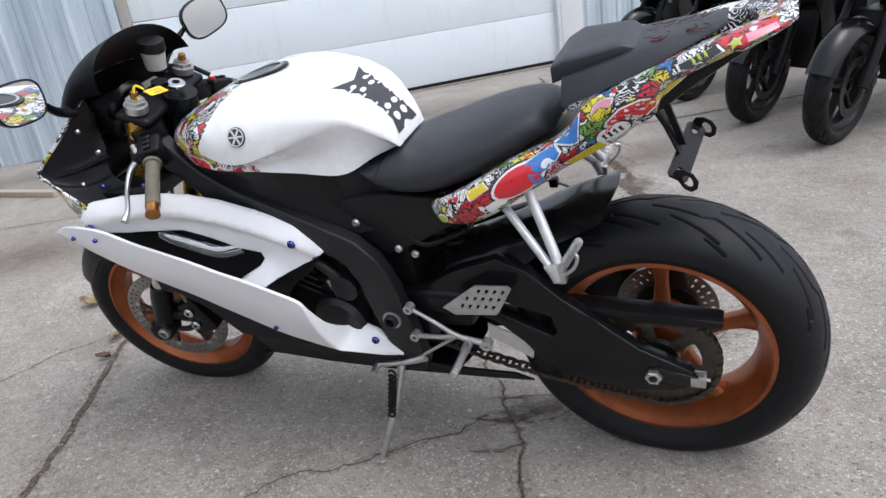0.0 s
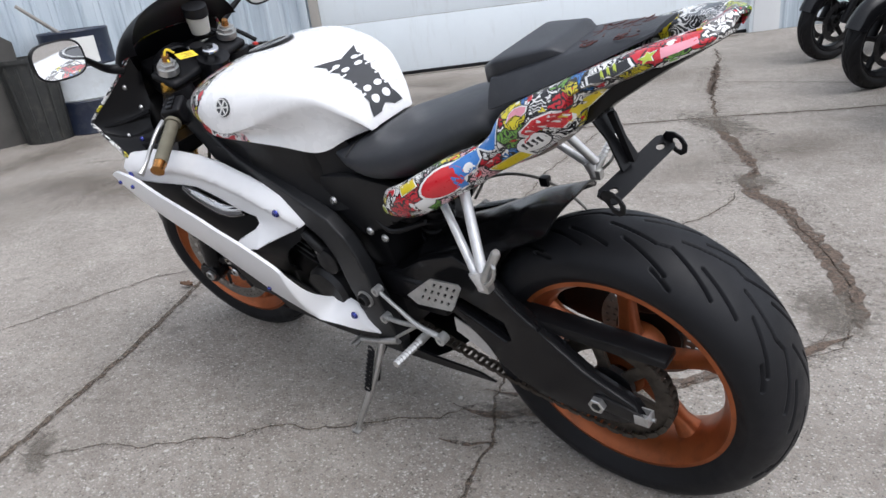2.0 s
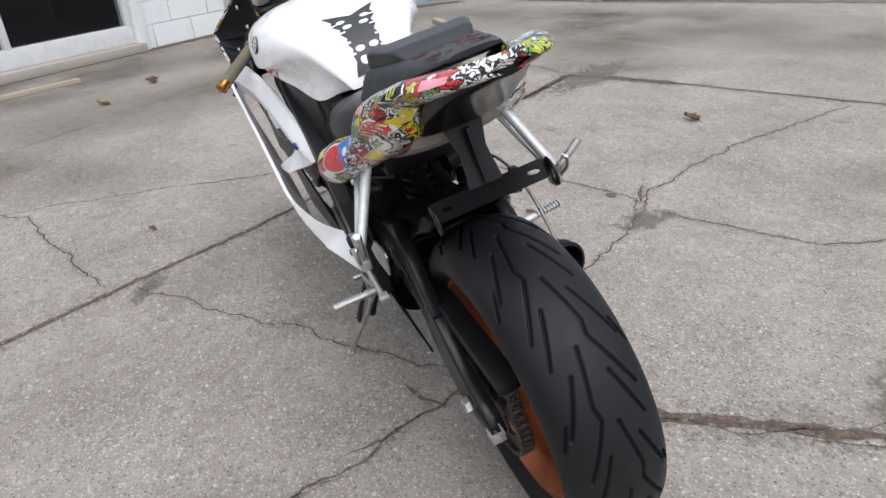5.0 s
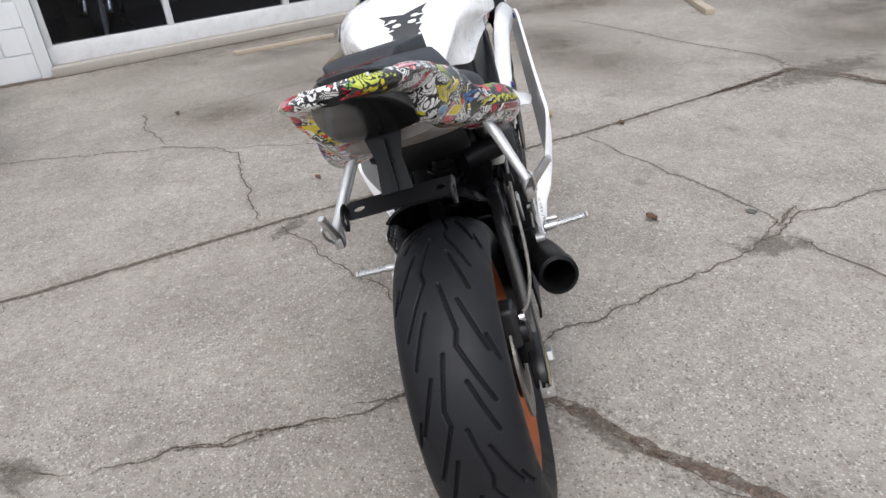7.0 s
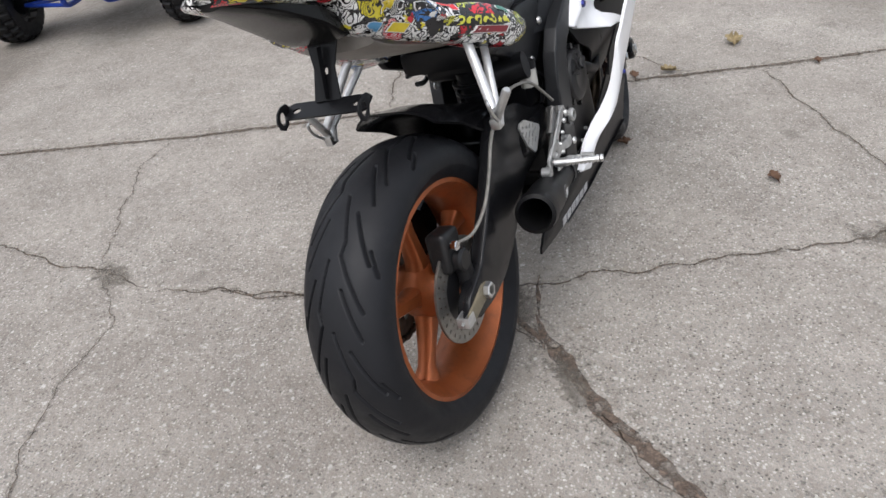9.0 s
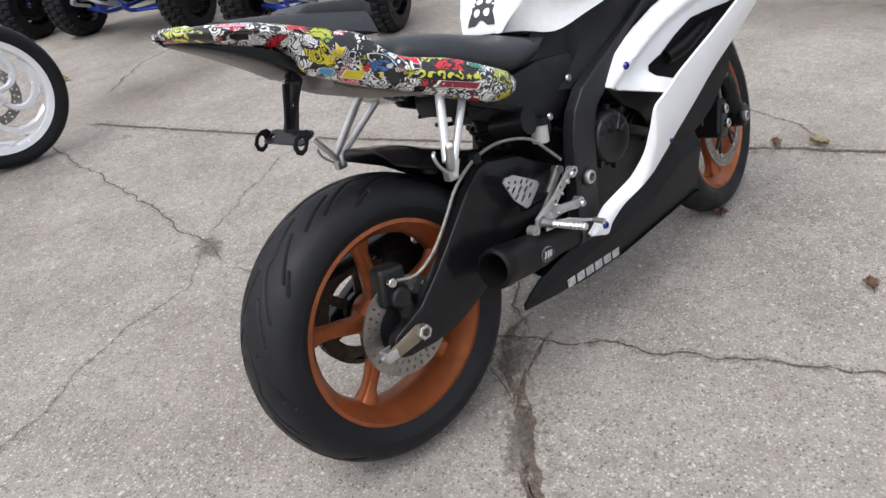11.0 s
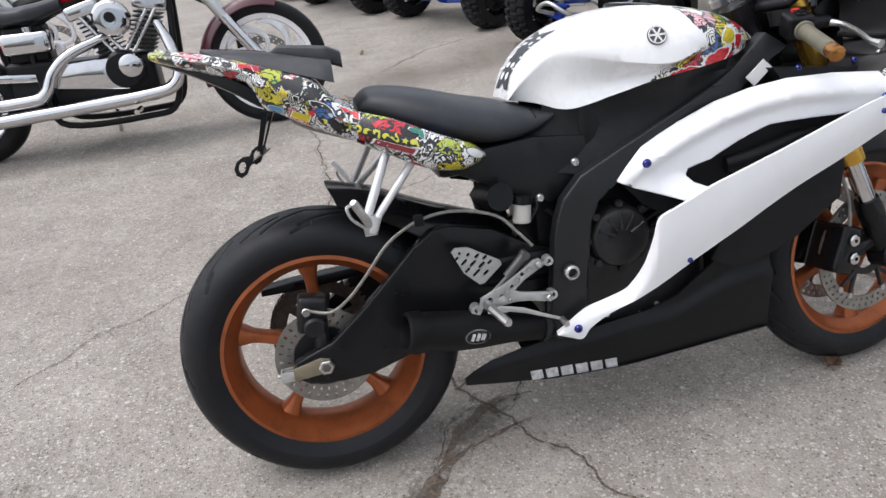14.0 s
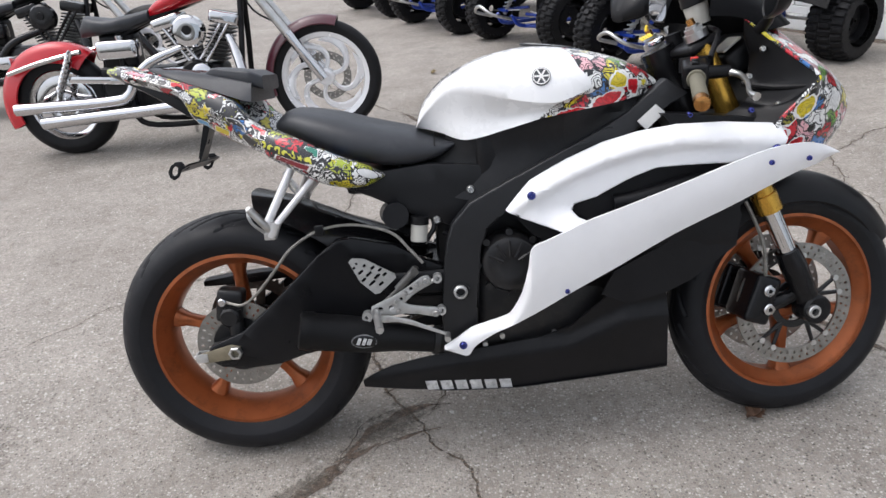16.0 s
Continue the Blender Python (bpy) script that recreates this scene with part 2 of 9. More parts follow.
M_GOLD = simple("gold_anodised_fork", (0.62, 0.36, 0.06), 0.26, metal=0.85, vary=0.1, bump=0.03)
M_BRASS = simple("orange_gold_anodised", (0.36, 0.17, 0.05), 0.25, metal=0.85, vary=0.15, bump=0.03)
M_GRIP = simple("worn_olive_rubber_grip", (0.13, 0.12, 0.085), 0.7, vary=0.18, scale=30, grain=500, bump=0.4)
M_YELLOW = simple("yellow_paper_tag", (0.82, 0.6, 0.03), 0.6, vary=0.06, bump=0.1)
M_RED = simple("red_switch_plastic", (0.5, 0.03, 0.02), 0.4, bump=0.0)
M_BOLT = simple("blue_anodised_bolt", (0.06, 0.07, 0.28), 0.25, metal=0.8, bump=0.0)
M_DISC = simple("brake_disc_steel", (0.3, 0.29, 0.27), 0.38, metal=0.9, vary=0.2, scale=30, bump=0.08, dirt=(0.1, 0.08, 0.06), dirt_amount=0.5)
M_CHAIN = simple("oily_chain_steel", (0.07, 0.06, 0.05), 0.45, metal=0.6, vary=0.35, scale=60, bump=0.2)
M_STICKER_GREY = simple("worn_silver_print", (0.5, 0.5, 0.5), 0.45, vary=0.3, scale=40, bump=0.0, dirt=(0.05, 0.05, 0.05), dirt_amount=0.7)
M_BADGE = simple("rubbed_dark_print", (0.16, 0.16, 0.165), 0.5, vary=0.35, scale=60, bump=0.0, dirt=(0.02, 0.02, 0.02), dirt_amount=0.7)
M_DECAL = simple("charcoal_vinyl_decal", (0.035, 0.037, 0.042), 0.5, vary=0.15, bump=0.0)
M_TAN = simple("dull_tan_metal", (0.22, 0.19, 0.13), 0.5, metal=0.4, vary=0.2, scale=30)
M_MASTER = simple("dull_grey_metal", (0.10, 0.098, 0.094), 0.4, metal=0.6, vary=0.2, scale=30)
M_LABEL = simple("white_label", (0.7, 0.7, 0.68), 0.5, vary=0.05, bump=0.0)
M_HOSE = simple("grey_braided_hose", (0.22, 0.21, 0.19), 0.42, metal=0.4, vary=0.25, scale=80, bump=0.3)
M_FLUID = simple("cloudy_reservoir", (0.45, 0.44, 0.40), 0.35, vary=0.1, bump=0.0)

n = Nodes("tinted_windscreen")
M_SCREEN = n.done((0.007, 0.007, 0.008), 0.34, 0.0, 0.0, 0.15)
n.bsdf.inputs["Transmission Weight"].default_value = 0.04
n = Nodes("mirror_glass")
M_MIRROR = n.done((0.85, 0.86, 0.87), 0.02, 1.0)
n = Nodes("smoked_lens")
M_LENS = n.done((0.010, 0.010, 0.010), 0.22, 0.0, 0.0, 0.22)


def tyre_rubber(name, base):
    n = Nodes(name)
    v = n.coord()
    col = n.ramp(n.noise(v, 7, 6), [(0.3, tuple(c * 0.8 for c in base)), (0.7, tuple(c * 1.35 for c in base))])
    dust = n.ramp(n.noise(v, 22, 8, 0.7), [(0.55, 0.0), (0.8, 0.15)])
    col = n.mix(dust, col, (0.04, 0.038, 0.036))
    n.bump(n.noise(v, 420, 3), 0.22, 0.001)
    return n.done(col, n.ramp(n.noise(v, 30, 5), [(0.3, 0.40), (0.7, 0.60)]), spec=0.22)


M_TYRE = tyre_rubber("worn_tyre_rubber", (0.0095, 0.0098, 0.0115))
M_TYRE_DARK = tyre_rubber("dark_tyre_rubber", (0.0075, 0.0075, 0.0085))


def sticker_bomb(name, scale, white_part=False, blobs=(), dark=False, inked=0.45):
    """Crowded printed stickers: coloured patches under black doodled line work."""
    n = Nodes(name)
    v = n.coord()
    white, black = (0.8, 0.8, 0.78), (0.015, 0.015, 0.017)
    red, yellow, green, blue = (0.58, 0.02, 0.035), (0.70, 0.60, 0.03), (0.16, 0.36, 0.06), (0.05, 0.19, 0.5)
    wv = n.warp(n.warp(v, 20 * scale, 0.07 / scale), 60 * scale, 0.02 / scale)
    big = n.cells(wv, 15 * scale)
    sep = n.add("ShaderNodeSeparateColor")
    n.link(big.outputs["Color"], sep.inputs[0])
    tones = [(0.0, white), (0.26, yellow), (0.38, white), (0.56, red), (0.76, (0.75, 0.42, 0.45)), (0.82, green), (0.88, blue), (0.93, black)]
    if dark:
        tones = [(0.0, white), (0.24, yellow), (0.32, white), (0.46, black), (0.70, red), (0.79, (0.45, 0.50, 0.05)), (0.88, white), (0.97, blue)]
    patch = n.ramp(sep.outputs[0], tones, "CONSTANT")
    # swirling pen strokes follow the contours of a slow pattern
    slow = n.noise(n.warp(v, 30 * scale, 0.03 / scale), 15 * scale, 1, 0.4)
    ink = n.ramp(n.math("SINE", n.math("MULTIPLY", slow, 88)), [(0.0, 0.0), (inked, 0.0), (inked + 0.1, 1.0)])
    where = n.ramp(sep.outputs[1], [(0.0, 0.25), (0.12, 1.0)], "CONSTANT")
    anti = n.mix(n.ramp(sep.outputs[0], [(0.0, 0.0), (0.62 if dark else 0.93, 1.0), (0.72 if dark else 0.999, 0.0)], "CONSTANT"), black, white)
    col = n.mix(n.math("MULTIPLY", ink, where), patch, anti)
    small = n.cells(n.warp(v, 60 * scale, 0.025 / scale), 44 * scale)
    sep2 = n.add("ShaderNodeSeparateColor")
    n.link(small.outputs["Color"], sep2.inputs[0])
    bits = n.ramp(sep2.outputs[0], [(0.0, black), (0.30, white), (0.55, yellow), (0.70, red), (0.86, white), (0.94, green)], "CONSTANT")
    col = n.mix(n.ramp(sep2.outputs[1], [(0.0, 0.0), (0.90, 1.0)], "CONSTANT"), col, bits)
    edge = n.cells(wv, 15 * scale, "DISTANCE_TO_EDGE")
    line = n.ramp(edge.outputs["Distance"], [(0.0, 1.0), (0.035, 1.0), (0.05, 0.0)])
    col = n.mix(line, col, black)
    # larger single stickers: an outlined lozenge each, at a place on the panel
    if blobs:
        s = n.add("ShaderNodeSeparateXYZ")
        n.link(n.warp(v, 42, 0.024), s.inputs[0])
        for x, z, rx, rz, tilt, tone in blobs:
            c, k = math.cos(radians(tilt)), math.sin(radians(tilt))
            dx, dz = n.math("SUBTRACT", s.outputs[0], x), n.math("SUBTRACT", s.outputs[2], z)
            a = n.math("DIVIDE", n.math("ADD", n.math("MULTIPLY", dx, c), n.math("MULTIPLY", dz, k)), rx)
            b = n.math("DIVIDE", n.math("SUBTRACT", n.math("MULTIPLY", dz, c), n.math("MULTIPLY", dx, k)), rz)
            d = n.math("SQRT", n.math("ADD", n.math("MULTIPLY", a, a), n.math("MULTIPLY", b, b)))
            rim = n.ramp(d, [(0.0, 1.0), (0.98, 1.0), (1.0, 0.0)])
            core = n.ramp(d, [(0.0, 1.0), (0.78, 1.0), (0.82, 0.0)])
            col = n.mix(rim, col, (0.8, 0.8, 0.78))
            ink2 = n.mix(n.math("MULTIPLY", ink, 0.35), tone, (0.015, 0.015, 0.017) if sum(tone) > 0.3 else (0.8, 0.75, 0.1))
            col = n.mix(core, col, ink2)
    if white_part:
        # the white of the tank ends in a blunt point; the printed band lies before it
        s = n.add("ShaderNodeSeparateXYZ")
        n.link(n.warp(v, 9, 0.006), s.inputs[0])
        height = n.math("MULTIPLY", n.math("SUBTRACT", s.outputs[2], 0.79), 1 / 0.18)
        border = n.ramp(height, [((z - 0.79) / 0.18, (x - 0.70) / 0.30) for z, x in ((0.790, 0.735), (0.806, 0.745), (0.840, 0.785), (0.868, 0.856), (0.882, 0.856), (0.912, 0.832), (0.950, 0.815))])
        lim = n.math("GREATER_THAN", s.outputs[0], n.math("MULTIPLY_ADD", border, 0.30, 0.70))
        paint = n.ramp(n.noise(v, 6, 5), [(0.3, (0.82, 0.82, 0.82)), (0.7, (0.85, 0.85, 0.85))])
        col = n.mix(lim, paint, col)
    return n.done(col, n.ramp(n.noise(v, 30, 5), [(0.3, 0.22), (0.7, 0.34)]), 0.0, 0.4)


M_STICKER = sticker_bomb("sticker_print_wrap", 1.45)
BLUE_P, RED_P, YEL_P, BLK_P, WHT_P = (0.05, 0.2, 0.55), (0.6, 0.02, 0.03), (0.7, 0.55, 0.02), (0.015, 0.015, 0.017), (0.8, 0.8, 0.78)
SKY_P = (0.12, 0.35, 0.6)
M_STICKER_L = sticker_bomb("sticker_print_wrap_left", 2.1)
M_STICKER_R = sticker_bomb("sticker_print_wrap_right", 1.85, dark=True, inked=0.44)
M_STICKER_N = sticker_bomb("sticker_print_wrap_nose", 1.5, blobs=((1.298, 0.807, 0.030, 0.020, 40, YEL_P), (1.257, 0.787, 0.020, 0.018, 0, BLK_P), (1.247, 0.751, 0.024, 0.016, 20, RED_P), (1.286, 0.724, 0.030, 0.014, 30, RED_P)))
M_TANK = sticker_bomb("white_tank_with_printed_front", 1.6, True, blobs=((0.90, 0.845, 0.045, 0.016, 20, RED_P), (0.82, 0.825, 0.040, 0.010, 12, RED_P), (0.93, 0.885, 0.025, 0.02, 0, YEL_P), (0.965, 0.868, 0.016, 0.022, 15, RED_P)))


def concrete(name):
    n = Nodes(name)
    v = n.world()
    broad = n.ramp(n.noise(v, 0.55, 6, 0.6), [(0.3, (0.302, 0.274, 0.246)), (0.7, (0.394, 0.363, 0.330))])
    blot = n.ramp(n.noise(v, 3.2, 8, 0.68), [(0.35, (0.74, 0.72, 0.70)), (0.65, (1.08, 1.07, 1.05))])
    col = n.mix(1.0, broad, blot, "MULTIPLY")
    mottle = n.ramp(n.noise(v, 24, 7, 0.75), [(0.32, (0.76, 0.75, 0.73)), (0.55, (1.0, 1.0, 1.0)), (0.72, (1.16, 1.15, 1.14))])
    col = n.mix(1.0, col, mottle, "MULTIPLY")
    # worn lot: pebbles of the aggregate show light and dark
    peb = n.cells(n.warp(v, 60, 0.008), 150)
    sep = n.add("ShaderNodeSeparateColor")
    n.link(peb.outputs["Color"], sep.inputs[0])
    tone = n.ramp(sep.outputs[0], [(0.0, (0.06, 0.054, 0.047)), (0.2, (0.22, 0.218, 0.20)), (0.6, (0.345, 0.318, 0.287)), (0.88, (0.51, 0.48, 0.445)), (1.0, (0.63, 0.60, 0.555))])
    show = n.ramp(n.noise(v, 1.1, 5, 0.6), [(0.3, 0.42), (0.62, 0.9)])
    inside = n.ramp(peb.outputs["Distance"], [(0.3, 1.0), (0.55, 0.0)])
    col = n.mix(n.math("MULTIPLY", show, inside), col, tone)
    # larger stones, here and there
    stone = n.cells(n.warp(v, 40, 0.02), 58)
    sep3 = n.add("ShaderNodeSeparateColor")
    n.link(stone.outputs["Color"], sep3.inputs[0])
    hue = n.ramp(sep3.outputs[1], [(0.0, (0.13, 0.12, 0.11)), (0.35, (0.24, 0.215, 0.19)), (0.7, (0.43, 0.40, 0.37)), (1.0, (0.62, 0.59, 0.56))])
    some = n.math("MULTIPLY", n.ramp(sep3.outputs[0], [(0.0, 0.0), (0.72, 0.75)], "CONSTANT"), n.ramp(stone.outputs["Distance"], [(0.22, 1.0), (0.38, 0.0)]))
    col = n.mix(some, col, hue)
    grit = n.ramp(n.noise(v, 380, 3, 0.7), [(0.3, 0.72), (0.7, 1.22)])
    col = n.mix(1.0, col, grit, "MULTIPLY")
    rust = n.ramp(n.noise(v, 4.7, 7, 0.75), [(0.62, 0.0), (0.8, 0.28)])
    col = n.mix(rust, col, (0.27, 0.18, 0.10))
    spot = n.cells(n.warp(v, 9, 0.05), 2.1)
    dark = n.ramp(spot.outputs["Distance"], [(0.05, 0.35), (0.1, 0.0)])
    col = n.mix(dark, col, (0.11, 0.10, 0.09))
    h = n.math("ADD", n.math("MULTIPLY", n.noise(v, 300, 4, 0.7), 0.6), n.math("MULTIPLY", peb.outputs["Distance"], -0.5))
    n.bump(h, 0.8, 0.004)
    return n.done(col, 0.88, spec=0.3)


M_GROUND = concrete("worn_concrete")


def crack_fill(name, tone):
    n = Nodes(name)
    v = n.world()
    col = n.ramp(n.noise(v, 90, 8, 0.8), [(0.34, tuple(c * 0.35 for c in tone)), (0.52, tone), (0.70, tuple(c * 2.2 for c in tone))])
    n.bump(n.noise(v, 160, 5, 0.7), 0.9, 0.006)
    return n.done(col, 0.95, spec=0.2)


M_CRACK = crack_fill("dirt_filled_joint", (0.128, 0.102, 0.080))
nt = M_CRACK.node_tree
tc, nz, mr = nt.nodes.new("ShaderNodeTexCoord"), nt.nodes.new("ShaderNodeTexNoise"), nt.nodes.new("ShaderNodeMapRange")
nz.inputs["Scale"].default_value, nz.inputs["Detail"].default_value, nz.inputs["Roughness"].default_value = 45.0, 6, 0.7
nt.links.new(tc.outputs["Object"], nz.inputs["Vector"])
nt.links.new(nz.outputs["Fac"], mr.inputs["Value"])
for key, v in (("From Min", 0.36), ("From Max", 0.54), ("To Min", 0.1), ("To Max", 0.95)):
    mr.inputs[key].default_value = v
nt.links.new(mr.outputs[0], nt.nodes["Principled BSDF"].inputs["Alpha"])
M_STAIN = crack_fill("broken_stony_patch", (0.20, 0.178, 0.15))
nt = M_STAIN.node_tree
tc, gd, nz = nt.nodes.new("ShaderNodeTexCoord"), nt.nodes.new("ShaderNodeVectorMath"), nt.nodes.new("ShaderNodeTexNoise")
gd.operation = "LENGTH"
nt.links.new(tc.outputs["Object"], gd.inputs[0])
nz.inputs["Scale"].default_value, nz.inputs["Detail"].default_value, nz.inputs["Roughness"].default_value = 16.0, 8, 0.7
nt.links.new(nt.nodes.new("ShaderNodeNewGeometry").outputs["Position"], nz.inputs["Vector"])
ad = nt.nodes.new("ShaderNodeMath")
ad.operation = "MULTIPLY_ADD"
nt.links.new(nz.outputs["Fac"], ad.inputs[0])
ad.inputs[1].default_value = 2.2
nt.links.new(gd.outputs["Value"], ad.inputs[2])
mr = nt.nodes.new("ShaderNodeMapRange")
nt.links.new(ad.outputs[0], mr.inputs["Value"])
for key, v in (("From Min", 1.45), ("From Max", 1.85), ("To Min", 0.58), ("To Max", 0.0)):
    mr.inputs[key].default_value = v
nt.links.new(mr.outputs[0], nt.nodes["Principled BSDF"].inputs["Alpha"])



def faint_film(name, tone, grain, low, high, most, round_fall):
    """A thin uneven film of dirt that lets the concrete show through."""
    m = crack_fill(name, tone)
    t = m.node_tree
    pos, nz = t.nodes.new("ShaderNodeNewGeometry"), t.nodes.new("ShaderNodeTexNoise")
    nz.inputs["Scale"].default_value, nz.inputs["Detail"].default_value, nz.inputs["Roughness"].default_value = grain, 7, 0.7
    t.links.new(pos.outputs["Position"], nz.inputs["Vector"])
    mr = t.nodes.new("ShaderNodeMapRange")
    for key, v in (("From Min", low), ("From Max", high), ("To Min", 0.0), ("To Max", most)):
        mr.inputs[key].default_value = v
    t.links.new(nz.outputs["Fac"], mr.inputs["Value"])
    out = mr.outputs[0]
    if round_fall:
        tc, ln, fall, mul = t.nodes.new("ShaderNodeTexCoord"), t.nodes.new("ShaderNodeVectorMath"), t.nodes.new("ShaderNodeMapRange"), t.nodes.new("ShaderNodeMath")
        ln.operation, mul.operation = "LENGTH", "MULTIPLY"
        t.links.new(tc.outputs["Object"], ln.inputs[0])
        t.links.new(ln.outputs["Value"], fall.inputs["Value"])
        for key, v in (("From Min", 0.25), ("From Max", 1.0), ("To Min", 1.0), ("To Max", 0.0)):
            fall.inputs[key].default_value = v
        t.links.new(out, mul.inputs[0])
        t.links.new(fall.outputs[0], mul.inputs[1])
        out = mul.outputs[0]
    t.links.new(out, t.nodes["Principled BSDF"].inputs["Alpha"])
    return m


M_EARTH = faint_film("brown_earth_in_broken_concrete", (0.150, 0.114, 0.090), 22.0, 0.32, 0.52, 0.90, False)
M_CRUMB = faint_film("crumbled_dirty_edge", (0.185, 0.162, 0.135), 42.0, 0.48, 0.70, 0.5, False)
M_DAMP = faint_film("brown_damp_film", (0.165, 0.138, 0.108), 1.6, 0.36, 0.62, 0.50, True)


def metal_sheet(name):
    n = Nodes(name)
    v = n.world()
    st = n.noise(n.scaled(v, (2.2, 2.2, 0.18)), 3.0, 7, 0.65)
    col = n.ramp(st, [(0.3, (0.37, 0.44, 0.50)), (0.5, (0.54, 0.61, 0.67)), (0.72, (0.67, 0.73, 0.77))])
    rust = n.ramp(n.noise(n.scaled(v, (6, 6, 0.8)), 4, 8, 0.75), [(0.62, 0.0), (0.8, 0.5)])
    col = n.mix(rust, col, (0.30, 0.27, 0.24))
    n.bump(n.noise(v, 40, 4), 0.12, 0.004)
    return n.done(col, 0.42, 0.35)


M_SHEET = metal_sheet("weathered_galvanised_sheet")


def wall_paint(name, tone, dirt, amount):
    n = Nodes(name)
    v = n.world()
    col = n.ramp(n.noise(v, 1.4, 7, 0.6), [(0.3, tuple(c * 0.93 for c in tone)), (0.7, tone)])
    drip = n.ramp(n.noise(n.scaled(v, (5, 5, 0.7)), 2.5, 8, 0.72), [(0.55, 0.0), (0.8, amount)])
    col = n.mix(drip, col, dirt)
    n.bump(n.noise(v, 90, 5, 0.6), 0.25, 0.003)
    return n.done(col, 0.6)


M_DOOR = wall_paint("white_door_paint", (0.71, 0.765, 0.80), (0.4, 0.39, 0.36), 0.35)
M_BLOCK = wall_paint("white_painted_block", (0.76, 0.78, 0.79), (0.5, 0.48, 0.44), 0.4)
M_CURB = wall_paint("old_concrete_sill", (0.38, 0.35, 0.31), (0.2, 0.17, 0.14), 0.6)
M_JAMB = wall_paint("weathered_grey_wood", (0.36, 0.34, 0.31), (0.14, 0.12, 0.1), 0.6)
M_WOOD = wall_paint("pale_lumber", (0.40, 0.34, 0.26), (0.25, 0.19, 0.12), 0.5)
M_ALUFRAME = simple("white_aluminium_frame", (0.7, 0.71, 0.72), 0.4, metal=0.2, vary=0.06, bump=0.02, dirt=(0.4, 0.38, 0.35), dirt_amount=0.3)
n = Nodes("dark_shop_glass")
M_GLASS = n.done((0.42, 0.45, 0.50), 0.0, 0.0)
n.bsdf.inputs["Transmission Weight"].default_value = 1.0
n.bsdf.inputs["IOR"].default_value = 1.25
M_NAVY = simple("navy_drum_paint", (0.011, 0.017, 0.036), 0.4, vary=0.2, scale=5, bump=0.08, dirt=(0.12, 0.11, 0.1), dirt_amount=0.4)
M_DRUMWHITE = simple("white_drum_paint", (0.50, 0.53, 0.55), 0.4, vary=0.1, scale=5, bump=0.08, dirt=(0.3, 0.28, 0.25), dirt_amount=0.4)
M_BOARD = simple("weathered_grey_sheet", (0.092, 0.088, 0.082), 0.75, vary=0.25, scale=3, bump=0.2, dirt=(0.10, 0.092, 0.08), dirt_amount=0.5)
M_BIN = simple("dusty_dark_plastic", (0.024, 0.025, 0.024), 0.6, vary=0.25, scale=6, bump=0.1, dirt=(0.10, 0.09, 0.075), dirt_amount=0.5)
M_CRUISER_RED = simple("deep_red_metallic_paint", (0.42, 0.008, 0.016), 0.25, metal=0.1, coat=0.25, vary=0.12, bump=0.0)
M_MAROON = simple("maroon_paint", (0.07, 0.010, 0.020), 0.3, coat=0.4, vary=0.12, bump=0.0)
M_BLUE = simple("blue_powder_coat", (0.015, 0.05, 0.36), 0.35, vary=0.12, bump=0.03, dirt=(0.1, 0.09, 0.08), dirt_amount=0.3)
M_LEAF_PALE = simple("pale_tan_leaf", (0.27, 0.21, 0.11), 0.8, vary=0.3, scale=40, bump=0.3)
M_LEAF = simple("dry_brown_leaf", (0.115, 0.062, 0.036), 0.8, vary=0.35, scale=40, bump=0.3)
M_WEB = simple("faded_orange_print", (0.09, 0.025, 0.02), 0.5, vary=0.3, bump=0.0)

# ---- the lot: ground and joints ----
bm = bmesh.new()
bmesh.ops.create_grid(bm, x_segments=40, y_segments=40, size=400)
ground = part("ground", bm, M_GROUND)
tagged(ground, "worn grey concrete lot with exposed pebbles and stains", "ground", kind="structure")


